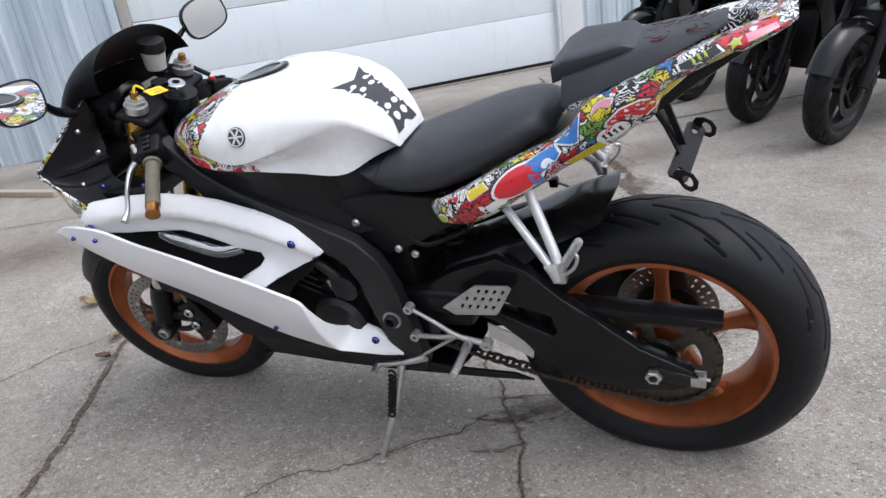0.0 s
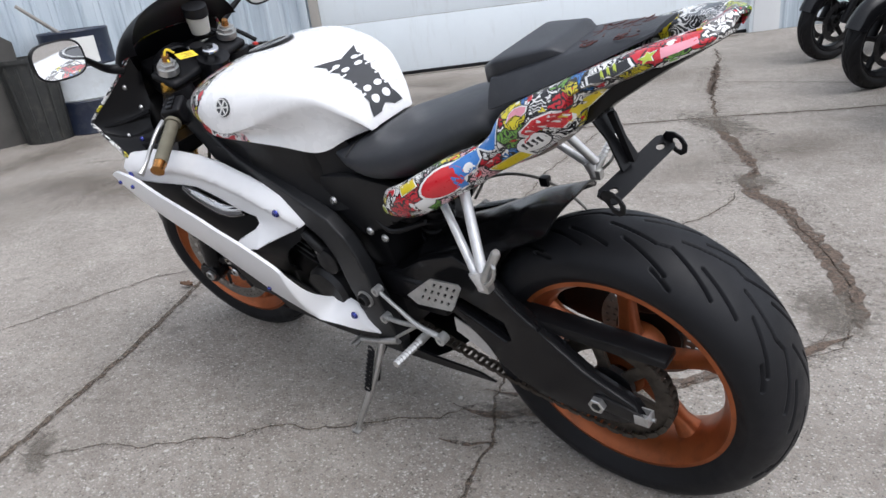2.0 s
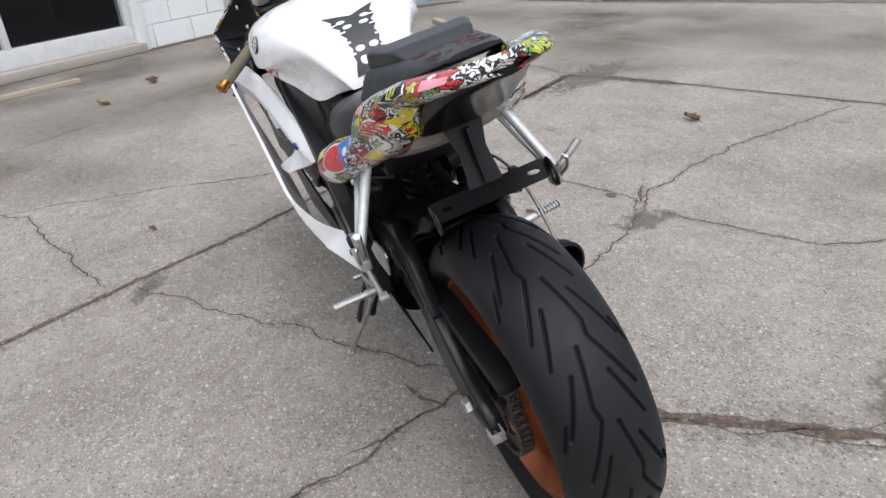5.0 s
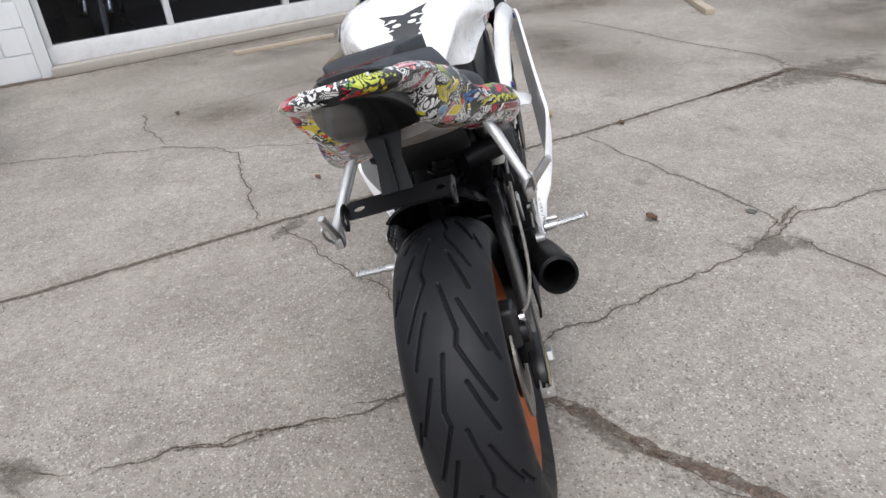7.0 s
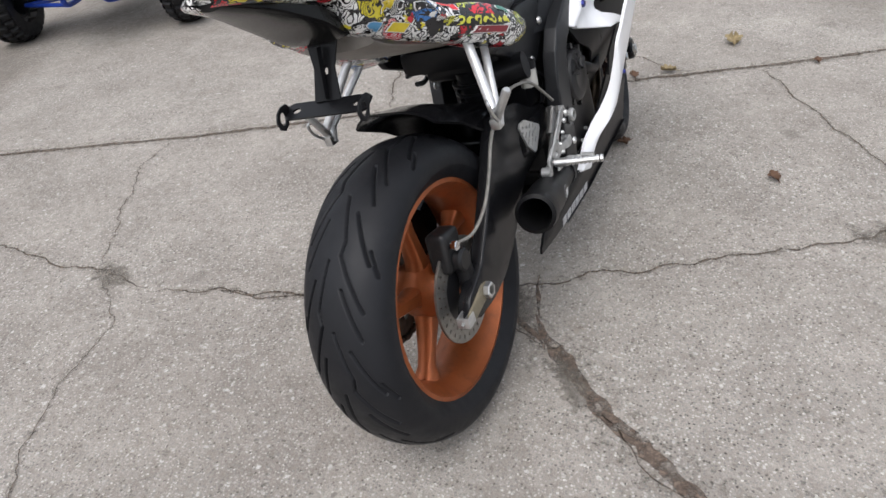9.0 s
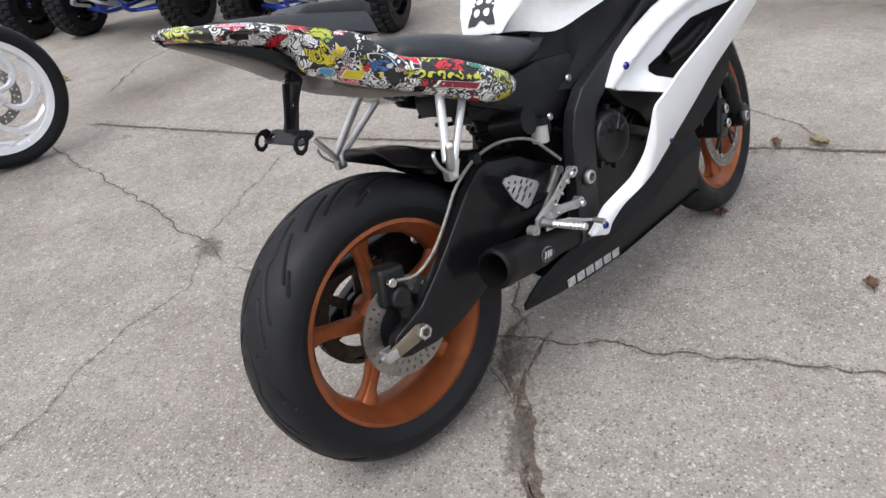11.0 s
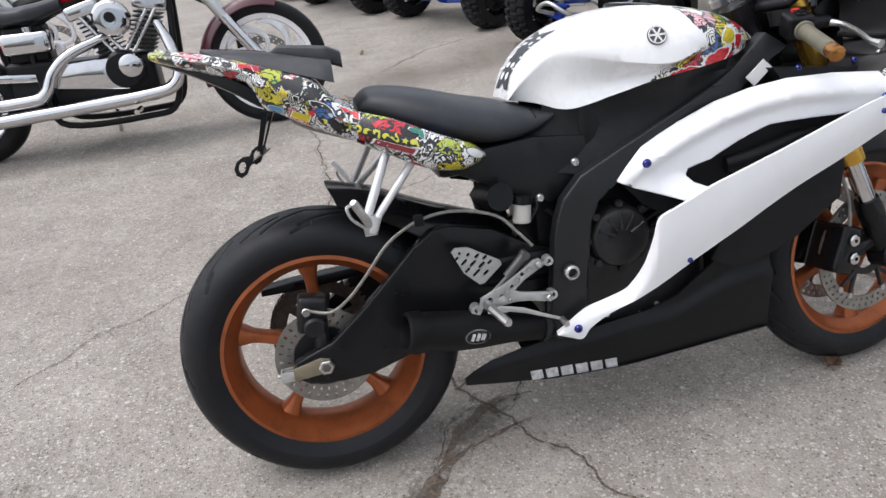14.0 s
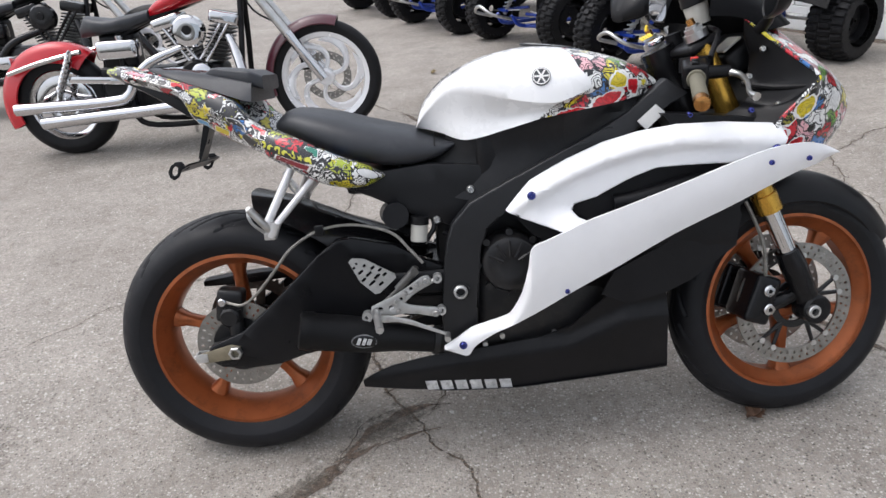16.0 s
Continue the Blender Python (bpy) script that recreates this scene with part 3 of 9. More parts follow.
def crack(name, pts, width, rough=0.5, seed=1, material=M_CRACK, label="dirt-filled crack in the concrete lot"):
    """A ragged joint along points on the ground, with uneven edges."""
    rng = random.Random(seed)
    line = []
    for (a, b) in zip(pts, pts[1:]):
        a, b = Vector((*a, 0)), Vector((*b, 0))
        k = max(2, int((b - a).length / 0.02))
        line += [a.lerp(b, i / k) for i in range(k)]
    line.append(Vector((*pts[-1], 0)))
    left, right = [], []
    for i, p in enumerate(line):
        d = (line[min(i + 1, len(line) - 1)] - line[max(i - 1, 0)]).normalized()
        s = Vector((-d.y, d.x, 0))
        wob = rough * 0.03 * (noise.noise(p * 9 + Vector((seed, 0, 0))) + 0.5 * noise.noise(p * 31 + Vector((0, seed, 0))))
        p = p + s * wob
        end = min(1.0, i / 6, (len(line) - 1 - i) / 6)
        u = width * (0.5 + 0.9 * abs(noise.noise(p * 14 + Vector((3, seed, 1)))) + 0.3 * rng.random()) * max(end, 0.12)
        v = width * (0.5 + 0.9 * abs(noise.noise(p * 14 + Vector((7, seed, 5)))) + 0.3 * rng.random()) * max(end, 0.12)
        left.append((p.x + s.x * u / 2, p.y + s.y * u / 2, 0.003))
        right.append((p.x - s.x * v / 2, p.y - s.y * v / 2, 0.003))
    bm = loft([left, right], closed=False, caps=False)
    ob = part(name, bm, material, fix=False)
    tagged(ob, label, "crack", kind="structure")
    for f in ob.data.polygons:
        if f.normal.z < 0:
            f.flip()
    # broken, dirty concrete along both lips of the crack
    lips = []
    for k in (-1, 0, 1):
        lips.append([((a[0] + b[0]) / 2 + k * (a[0] - b[0]) * 1.9 + k * 0.006 * (a[0] - b[0]) / width, (a[1] + b[1]) / 2 + k * (a[1] - b[1]) * 1.9 + k * 0.006 * (a[1] - b[1]) / width, 0.002) for a, b in zip(left, right)])
    rim = part("crumbled_edge", loft(lips, closed=False, caps=False), M_CRUMB, ob, fix=False)
    for f in rim.data.polygons:
        if f.normal.z < 0:
            f.flip()
    return ob


def patch(name, centre, rx, ry, turn, seed, material=M_STAIN, label="broken stony patch in the concrete", z=0.0045):
    bm = bmesh.new()
    vs = [bm.verts.new((math.cos(TAU * i / 40), math.sin(TAU * i / 40), 0)) for i in range(40)]
    bm.faces.new(vs)
    ob = part(name, bm, material, fix=False)
    ob.matrix_basis = Matrix.Translation((centre[0], centre[1], z)) @ Matrix.Rotation(radians(turn), 4, "Z") @ Matrix.Diagonal((rx * 1.5, ry * 1.6, 1, 1))
    return tagged(ob, label, "patch", kind="structure")


crack("slab_joint", [(0.27, 3.17), (0.575, 2.53), (0.95, 1.74), (1.38, 0.98), (1.6, 0.55), (1.9, 0.08), (2.11, -0.33), (2.40, -0.83), (2.9, -1.68)], 0.026, 0.25, 1, label="straight dirt-filled joint between concrete slabs")
crack("slab_joint", [(2.95, -1.62), (2.26, -2.14), (1.57, -2.55), (0.93, -2.95), (0.36, -3.26), (-0.6, -3.9)], 0.028, 0.3, 2, label="straight dirt-filled joint between concrete slabs")
crack("crack", [(1.98, -5.55), (1.74, -4.95), (1.56, -4.43), (1.38, -3.88), (1.18, -3.35), (0.98, -2.89)], 0.024, 0.9, 4)
crack("crack", [(0.98, -2.89), (0.587, -2.205), (0.455, -2.005), (0.436, -1.785), (0.357, -1.643), (0.224, -1.545), (0.08, -1.331), (-0.062, -1.126), (-0.21, -0.82), (-0.235, -0.54), (-0.13, -0.38)], 0.006, 0.6, 22)
crack("crack", [(1.36, -3.90), (1.259, -3.974), (0.90, -4.00), (0.557, -4.019), (-0.3, -4.10)], 0.010, 0.5, 23)
crack("crack", [(0.127, 1.0), (0.14, 0.88), (0.207, 0.572), (0.301, 0.347), (0.36, 0.2), (0.42, 0.11), (0.53, -0.07), (0.578, -0.16), (0.65, -0.28), (0.774, -0.499), (0.928, -0.754), (1.143, -0.982), (1.36, -1.572), (1.52, -2.513)], 0.0085, 0.9, 5)
crack("crack", [(0.055, 1.173), (0.131, 0.894), (0.183, 0.693), (0.207, 0.572)], 0.007, 0.8, 6)
crack("crack", [(0.36, 0.2), (0.265, 0.129), (0.198, -0.02), (0.107, -0.103), (0.039, -0.197), (-0.07, -0.3), (-0.145, -0.48), (-0.23, -0.7)], 0.004, 0.6, 7)
crack("crack", [(2.1, -0.34), (1.716, -0.541), (1.418, -0.728), (1.097, -0.875), (0.93, -0.76)], 0.007, 0.8, 8)
crack("crack", [(1.36, 1.05), (1.55, 1.14), (1.80, 1.24), (2.02, 1.33), (2.21, 1.40), (2.31, 1.50), (2.40, 1.81), (2.39, 1.96), (2.36, 2.40), (2.34, 2.9)], 0.008, 0.8, 9)
crack("crack", [(2.31, 1.5), (2.30, 1.3), (2.25, 0.82), (2.14, 0.2), (2.02, -0.02)], 0.006, 0.6, 10)
crack("crack", [(1.37, 0.98), (1.243, 0.89), (1.103, 0.777), (0.874, 0.562), (0.79, 0.494), (0.5, 0.25), (0.422, 0.14)], 0.006, 0.9, 11)
crack("crack", [(0.0, 3.4), (0.05, 2.65), (0.07, 2.1), (0.08, 1.874), (0.06, 1.6), (0.078, 1.39), (0.055, 1.173)], 0.008, 0.8, 12)
crack("crack", [(0.085, 1.40), (0.28, 1.55), (0.463, 1.657), (0.66, 1.80), (0.90, 1.86)], 0.004, 1.0, 13)
crack("crack", [(0.06, 1.36), (-0.108, 1.15), (-0.319, 1.108), (-0.684, 0.895), (-0.844, 0.746), (-1.3, 0.4)], 0.003, 0.8, 14)
crack("crack", [(0.32, 0.308), (0.262, 0.415), (0.24, 0.56)], 0.007, 1.0, 15)
crack("crack", [(1.003, -0.846), (0.678, -1.055), (0.504, -1.158), (0.415, -1.369), (0.397, -1.682)], 0.008, 0.8, 16)
crack("crack", [(2.40, 1.83), (2.67, 2.04), (2.80, 2.14), (3.14, 2.25)], 0.007, 0.9, 17)
crack("crack", [(2.90, 2.15), (3.05, 1.96), (3.32, 1.58), (3.63, 1.17)], 0.004, 0.5, 20)
crack("crack", [(4.8, -0.65), (4.31, -0.96), (3.67, -1.32), (3.21, -1.64), (2.95, -1.66)], 0.010, 0.5, 21)
crack("crack", [(0.2, 3.2), (-0.3, 4.0), (-0.6, 5.2)], 0.01, 0.7, 18)
crack("crack", [(0.55, 3.6), (1.0, 4.1), (1.4, 4.3)], 0.008, 0.9, 19)
for pts, width, seed in (([(0.455, -2.005), (0.436, -1.80), (0.36, -1.65), (0.224, -1.545), (0.08, -1.33), (-0.062, -1.126), (-0.20, -0.82), (-0.25, -0.66)], 0.085, 31), ([(-0.24, -0.62), (-0.17, -0.50), (-0.06, -0.35), (0.03, -0.22), (0.13, -0.10), (0.22, -0.01), (0.31, 0.06)], 0.045, 32),
                         ([(0.20, -0.01), (0.28, 0.10), (0.36, 0.17), (0.50, 0.20)], 0.030, 33), ([(0.30, 0.05), (0.40, 0.08), (0.47, 0.10)], 0.025, 34), ([(1.66, -4.70), (1.56, -4.43), (1.40, -3.92), (1.24, -3.50)], 0.07, 35), ([(1.14, -2.86), (0.96, -2.80), (0.78, -2.50), (0.587, -2.205), (0.455, -1.98)], 0.075, 36),
                         ([(0.44, 0.32), (0.36, 0.30), (0.31, 0.26)], 0.035, 37), ([(-0.92, 0.30), (-0.82, 0.16), (-0.76, 0.08), (-0.68, -0.03)], 0.06, 40), ([(2.55, -1.10), (2.90, -1.66), (2.72, -1.86), (2.30, -2.12)], 0.06, 38), ([(1.20, -0.98), (1.13, -0.92), (1.05, -0.86)], 0.035, 39)):
    crack("earth_run", pts, width, 0.4, seed, M_EARTH, "brown earth and stones in broken concrete")
patch("stony_patch", (1.31, 0.93), 0.085, 0.04, 150, 2)
patch("stony_patch", (0.93, -0.79), 0.12, 0.06, 100, 3)
patch("stony_patch", (0.34, 0.12), 0.09, 0.035, 35, 4, z=0.005)
patch("stony_patch", (0.12, -0.09), 0.11, 0.03, 40, 5, z=0.005)
patch("stony_patch", (0.07, 1.34), 0.075, 0.05, 70, 6)
patch("stony_patch", (-0.17, -0.72), 0.16, 0.09, 120, 7)
patch("stony_patch", (0.4, -1.8), 0.10, 0.09, 60, 8)
patch("stony_patch", (0.9, -2.75), 0.35, 0.12, 145, 9)
patch("stony_patch", (2.8, -1.75), 0.45, 0.12, 120, 10)


# old damp stains that never quite dry
for (x, y, rx, ry, turn) in ((3.9, -2.6, 1.1, 0.5, 150), (2.9, -2.1, 0.5, 0.16, 60), (2.6, -3.9, 1.3, 0.5, 40), (3.7, -0.5, 0.8, 0.35, 20), (0.55, -2.2, 0.5, 0.2, 60), (2.9, 1.6, 0.7, 0.25, 60), (1.1, 3.6, 0.8, 0.3, 30), (5.3, 0.7, 1.3, 0.5, 120), (5.5, -0.9, 1.2, 0.5, 95), (4.7, 1.9, 1.2, 0.4, 120), (4.4, -3.0, 1.4, 0.5, 45), (4.0, 0.6, 1.2, 0.4, 110)):
    patch("damp_stain", (x, y), rx, ry, turn, 1, M_DAMP, "faint brown damp stain on the concrete", 0.0012)


def leaf(x, y, size, turn, seed):
    rng = random.Random(seed)
    rings = []
    for i in range(13):
        u = i / 12
        wd = size * 0.46 * math.sin(math.pi * min(0.97, u + 0.04)) ** 0.8 * (0.5 + 0.5 * abs(math.sin(7.5 * u + 0.4)))
        rings.append([(size * (u - 0.5), wd * s * (1 + 0.25 * rng.uniform(-1, 1)), 0.006 + size * (0.30 * abs(s) * rng.uniform(0.5, 1.0) + 0.16 * u * u)) for s in (-1, -0.5, 0, 0.5, 1)])
    b = loft(rings, closed=False, caps=False)
    stem = tube([(-size * 0.5, 0, 0.007), (-size * 0.75, size * 0.05, 0.006)], 0.0015, 5)
    ob = part("dry_leaf", join(b, stem), M_LEAF_PALE if seed in (1, 3, 5, 9) else M_LEAF)
    ob.matrix_basis = pose(x, y, 0.001, 0, 0, turn)
    return tagged(ob, "curled pale tan leaf lying on the concrete" if seed in (1, 3, 5, 9) else "curled dry brown leaf lying on the concrete", "leaf", "fallen leaves")


for i, (x, y, s, a) in enumerate(((1.165, -0.45, 0.055, 40), (2.38, -0.2, 0.11, 10), (4.54, 0.82, 0.11, 0), (4.07, 1.14, 0.1, 60), (1.76, -1.69, 0.1, 20),
                                  (1.98, 0.02, 0.08, 120), (1.285, 0.05, 0.07, 210), (1.9, 0.15, 0.06, 30), (3.0, 2.0, 0.05, 10), (0.5, 4.2, 0.07, 70), (1.8, 0.9, 0.04, 50), (2.2, -0.55, 0.05, 15))):
    leaf(x, y, s * 0.85, a, i)
flake = part("litter_flake", plate([(-0.022, -0.010), (0.004, -0.016), (0.024, -0.004), (0.012, 0.012), (-0.014, 0.014)], 0.0, 0.002, 0), M_BOARD)
flake.matrix_basis = pose(1.175, -0.81, 0.006, 84, 0, 30)
tagged(flake, "small pale flake of litter on the concrete", "litter")

# ---- the buildings round the lot ----
def run_of(a, b):
    """The pose of a wall that runs from a to b: x along it, y out of its face towards the lot."""
    d = Vector((b[0] - a[0], b[1] - a[1], 0))
    return pose(a[0], a[1], 0, 0, 0, math.degrees(math.atan2(d.y, d.x))), d.length


def corrugated(name, a, b, z0, z1, seed=0):
    """Ribbed metal cladding in lapped sheets on a plain backing."""
    m, ln = run_of(a, b)
    wall = part(name, box(0, ln, -0.20, -0.03, z0, z1), M_SHEET)
    wall.matrix_basis = m
    tagged(wall, "wall clad in weathered pale blue-grey corrugated metal", "wall", kind="structure")
    rng = random.Random(seed)
    x = 0.0
    while x < ln - 0.01:
        e = min(ln, x + 0.81)
        prof, u = [], x
        while u < e - 1e-6:
            for du, h in ((0, 0.0), (0.05, 0.0), (0.062, 0.016), (0.09, 0.016), (0.102, 0.0), (0.135, 0.0), (0.14, 0.004), (0.15, 0.004), (0.155, 0.0)):
                if u + du < e:
                    prof.append((u + du, h))
            u += 0.2025
        prof.append((e, 0.0))
        off = rng.uniform(0, 0.008)
        lo = z0 + rng.uniform(0.0, 0.03)
        front0 = [(p, h + off - 0.02, lo) for p, h in prof]
        front1 = [(p, h + off - 0.02, z1) for p, h in prof]
        back1 = [(p, h + off - 0.0215, z1) for p, h in prof]
        back0 = [(p, h + off - 0.0215, lo) for p, h in prof]
        s = part("sheet", loft([front0, front1, back1, back0], closed=False, caps=False, wrap=True), M_SHEET, wall, smooth=25)
        x = e
    return wall


A, B, D, E = (6.5, 0.05), (6.5, -2.6), (5.28, -3.45), (2.0, -6.55)
corrugated("wall_east", B, A, 0.0, 3.4, 1)
corrugated("wall_south_1", D, B, 0.0, 3.4, 2)
F = (-4.5, -12.4)
md, door_len = run_of(E, D)
corrugated("wall_south_2", F, (E[0] - 0.22, E[1] - 0.21), 0.0, 3.4, 3)
# block pier at the door's far side
pier = part("door_pier", box(-0.30, -0.02, -0.2, 0.01, 0, 3.4, 0.01), M_BLOCK)
pier.matrix_basis = md
tagged(pier, "narrow white painted pier beside the garage door", "wall", kind="structure")
lintel = part("wall_over_door", box(-0.02, door_len, -0.22, -0.02, 2.75, 3.4), M_SHEET)
lintel.matrix_basis = md
tagged(lintel, "metal-clad wall strip over the garage door", "wall", kind="structure")
garage = thing("garage_door", md, "closed white sectional garage door with a dark seal along the ground", "garage door", kind="structure")
z = 0.035
while z < 2.74:
    part("panel", box(0.0, door_len - 0.06, -0.10, -0.06, z, min(z + 0.535, 2.75), 0.006), M_DOOR, garage)
    z += 0.54
part("bottom_seal", box(0.0, door_len - 0.06, -0.10, -0.055, 0.0, 0.032, 0.008), M_TYRE_DARK, garage, "black rubber seal")
part("jamb", box(door_len - 0.06, door_len + 0.03, -0.18, 0.03, 0, 2.76, 0.006), M_JAMB, garage, "weathered grey wooden post")
part("jamb", box(door_len + 0.05, door_len + 0.13, -0.18, 0.02, 0, 2.9, 0.006), M_SHEET, garage)
part("jamb", box(-0.02, 0.02, -0.14, 0.0, 0, 2.76, 0.004), M_DOOR, garage)

# soil gathered at the foot of the walls
for pts, width, seed in (([(6.36, -2.5), (6.38, -1.2), (6.36, 0.0)], 0.16, 51), ([(6.30, 0.12), (4.2, 3.68), (2.2, 7.1)], 0.12, 52), ([(6.30, -2.72), (5.30, -3.40), (3.7, -4.86), (2.0, -6.42)], 0.07, 53)):
    crack("wall_soil", pts, width, 0.8, seed, M_EARTH, "brown soil gathered along the foot of the wall")

# block wall and shop front
G1, G2 = (6.42, 0.05), (2.0, 7.55)
mb, block_len = run_of(G1, G2)


def block_wall(name, x0, x1):
    wall = part(name, box(x0, x1, -0.30, -0.012, 0, 3.2), M_BLOCK)
    wall.matrix_basis = mb
    tagged(wall, "white painted concrete block wall", "wall", kind="structure")
    base = {}
    z, row = 0.004, 0
    while z < 2.6:
        x = x0 - (0.2 if row % 2 else 0)
        while x < x1 - 0.02:
            a, b = max(x, x0) + 0.004, min(x + 0.4, x1) - 0.004
            key = round(b - a, 3)
            if key > 0.03:
                if key not in base:
                    bmx = box(0, key, -0.012, 0.0, 0, 0.192, 0.003, 1)
                    ob = part("block", bmx, M_BLOCK, wall)
                    base[key] = ob.data
                else:
                    ob = new("block", base[key])
                    ob.parent = wall
                ob.matrix_basis = Matrix.Translation((a, 0.002 * ((row * 7 + int(x * 10)) % 3) / 3, z))
            x += 0.4
        z, row = z + 0.2, row + 1
    return wall


# the shop window stands between two runs of block
win0, win1 = 0.98, 4.02
block_wall("wall_north_1", 0.0, win0 - 0.1)
block_wall("wall_north_2", win1 + 0.1, block_len)
over = part("wall_over_window", box(win0, win1, -0.30, -0.01, 2.45, 3.2), M_BLOCK)
over.matrix_basis = mb
tagged(over, "white painted wall over the shop window", "wall", kind="structure")
shop = thing("window_1", mb, "wide shop window of dark glass in white aluminium frames", "window", kind="structure")
part("window_sill", box(win0 - 0.04, win1 + 0.02, -0.28, 0.09, 0.0, 0.075, 0.012), M_CURB, shop, "old concrete step under the window")
part("bottom_rail", box(win0, win1, -0.12, -0.02, 0.077, 0.225, 0.006), M_ALUFRAME, shop)
part("top_rail", box(win0, win1, -0.12, -0.02, 2.36, 2.45, 0.006), M_ALUFRAME, shop)
xs = [win0, win0 + 1.02, win0 + 2.04, win1 - 0.05]
for x in xs:
    part("mullion", box(x, x + 0.05, -0.121, -0.015, 0.225, 2.36, 0.005), M_ALUFRAME, shop)
for x, e in zip(xs, xs[1:]):
    part("pane", box(x + 0.05, e, -0.075, -0.067, 0.225, 2.36), M_GLASS, shop).visible_shadow = False
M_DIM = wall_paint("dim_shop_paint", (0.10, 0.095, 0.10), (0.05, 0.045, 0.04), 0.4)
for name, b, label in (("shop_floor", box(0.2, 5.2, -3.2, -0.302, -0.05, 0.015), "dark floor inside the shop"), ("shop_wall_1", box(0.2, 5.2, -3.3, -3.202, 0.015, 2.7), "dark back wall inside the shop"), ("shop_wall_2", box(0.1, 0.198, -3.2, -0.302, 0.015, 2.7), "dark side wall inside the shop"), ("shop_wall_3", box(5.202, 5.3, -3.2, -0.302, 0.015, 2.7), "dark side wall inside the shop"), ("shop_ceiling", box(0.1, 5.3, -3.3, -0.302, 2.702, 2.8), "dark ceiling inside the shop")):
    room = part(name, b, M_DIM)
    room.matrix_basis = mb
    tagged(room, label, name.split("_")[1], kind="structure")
part("post", box(win0 - 0.10, win0 - 0.003, -0.16, 0.035, 0.0, 2.5, 0.008), M_BLOCK, shop, "weathered white post")
part("post", box(win1 + 0.003, win1 + 0.10, -0.16, 0.035, 0.0, 2.5, 0.008), M_BLOCK, shop, "weathered white post")

# low board, drum and timber by the walls
def drum(x, y):
    ob = thing("steel_drum", pose(x, y, 0), "navy and white steel drum with a torn label", "drum")
    prof = lambda z0, z1: [(z0, 0.283), (z0 + 0.012, 0.291), (z0 + 0.03, 0.286), (z1 - 0.03, 0.286), (z1 - 0.012, 0.291), (z1, 0.283)]
    part("lower_band", lathe([(0.0, 0.001), (0.0, 0.28)] + prof(0.0, 0.295), axis="z"), M_NAVY, ob)
    part("middle_band", lathe(prof(0.295, 0.575), axis="z"), M_DRUMWHITE, ob)
    part("upper_band", lathe(prof(0.575, 0.88) + [(0.872, 0.275), (0.865, 0.001)], axis="z"), M_NAVY, ob)
    part("label", loft([[(0.2885 * math.cos(a), 0.2885 * math.sin(a), zz) for a in [radians(150 + 5 * i) for i in range(9)]] for zz in (0.60, 0.82)], closed=False, caps=False), M_LABEL, ob, "torn white paper label")
    part("bung", disc(0.865, 0.885, 0.03, (0.12, 0.1, 0), "z"), M_STEEL, ob)


drum(6.12, -1.42)


def ribbed_bin(x, y, turn):
    """A tapered dark bin with upright ribs and a rolled rim."""
    ob = thing("waste_bin", pose(x, y, 0, 0, 0, turn), "dark grey ribbed waste bin beside a steel drum", "bin")
    wall = loft([[(r * c, r * k, z) for c, k in [(math.cos(TAU * j / 40), math.sin(TAU * j / 40)) for j in range(40)]] for r, z in ((0.19, 0.0), (0.21, 0.35), (0.228, 0.70), (0.215, 0.70), (0.18, 0.02))])
    part("body", wall, M_BIN, ob)
    for k in range(14):
        a = TAU * k / 14
        part("rib", tube([(0.192 * math.cos(a), 0.192 * math.sin(a), 0.02), (0.229 * math.cos(a), 0.229 * math.sin(a), 0.66)], 0.010, 8), M_BIN, ob)
    part("rim", lathe([(0.68, 0.226), (0.68, 0.243), (0.715, 0.243), (0.715, 0.226)], axis="z", close=True), M_BIN, ob)


ribbed_bin(6.16, -0.98, 10)
stick = part("wooden_stick", tube([(0, 0, 0.86), (-0.05, 0.30, 1.12)], [0.018, 0.014], 8), M_JAMB)
stick.matrix_basis = pose(6.08, -1.30, 0)
tagged(stick, "short weathered stick standing in the steel drum", "stick")
bm = plate([(-0.36, 0.0), (0.36, 0.0), (0.40, 0.12), (0.40, 0.80), (0.22, 1.0), (-0.18, 1.02), (-0.38, 0.86), (-0.40, 0.10)], 0.0, 0.02, 0)
ob = part("leaning_panel", bm, M_BOARD)
ob.matrix_basis = pose(6.30, -0.55, 0, -9, 0, 86)
tagged(ob, "grey sheet panel with clipped corners leaning on the wall", "panel")
for (x0, y0, x1, y1, s) in ((4.55, 2.09, 4.93, 1.33, 0.026), (5.34, -1.72, 4.52, -1.70, 0.035)):
    ln = math.hypot(x1 - x0, y1 - y0)
    ob = part("timber_length", box(0, ln, -s, s, 0, s * 1.2, 0.004), M_WOOD)
    ob.matrix_basis = pose(x0, y0, 0.001, 0, 0, math.degrees(math.atan2(y1 - y0, x1 - x0)))
    tagged(ob, "pale length of timber lying on the concrete", "timber", "loose timber")

# ---- the white sport motorcycle ----
LEAN_ANGLE = 12.0
bike = thing("sport_motorcycle", pose(0, 0.122, 0, -LEAN_ANGLE, 0, 0), "white and black sport motorcycle with sticker-covered tail on its stand", "motorcycle")
RC = Vector((0.0, 0, 0.305))
FC = Vector((1.372, 0, 0.287))
STEER = Matrix.Translation((1.05, 0, 0.93)) @ Matrix.Rotation(radians(9), 4, Vector((-0.407, 0, 0.914))) @ Matrix.Translation((-1.05, 0, -0.93))


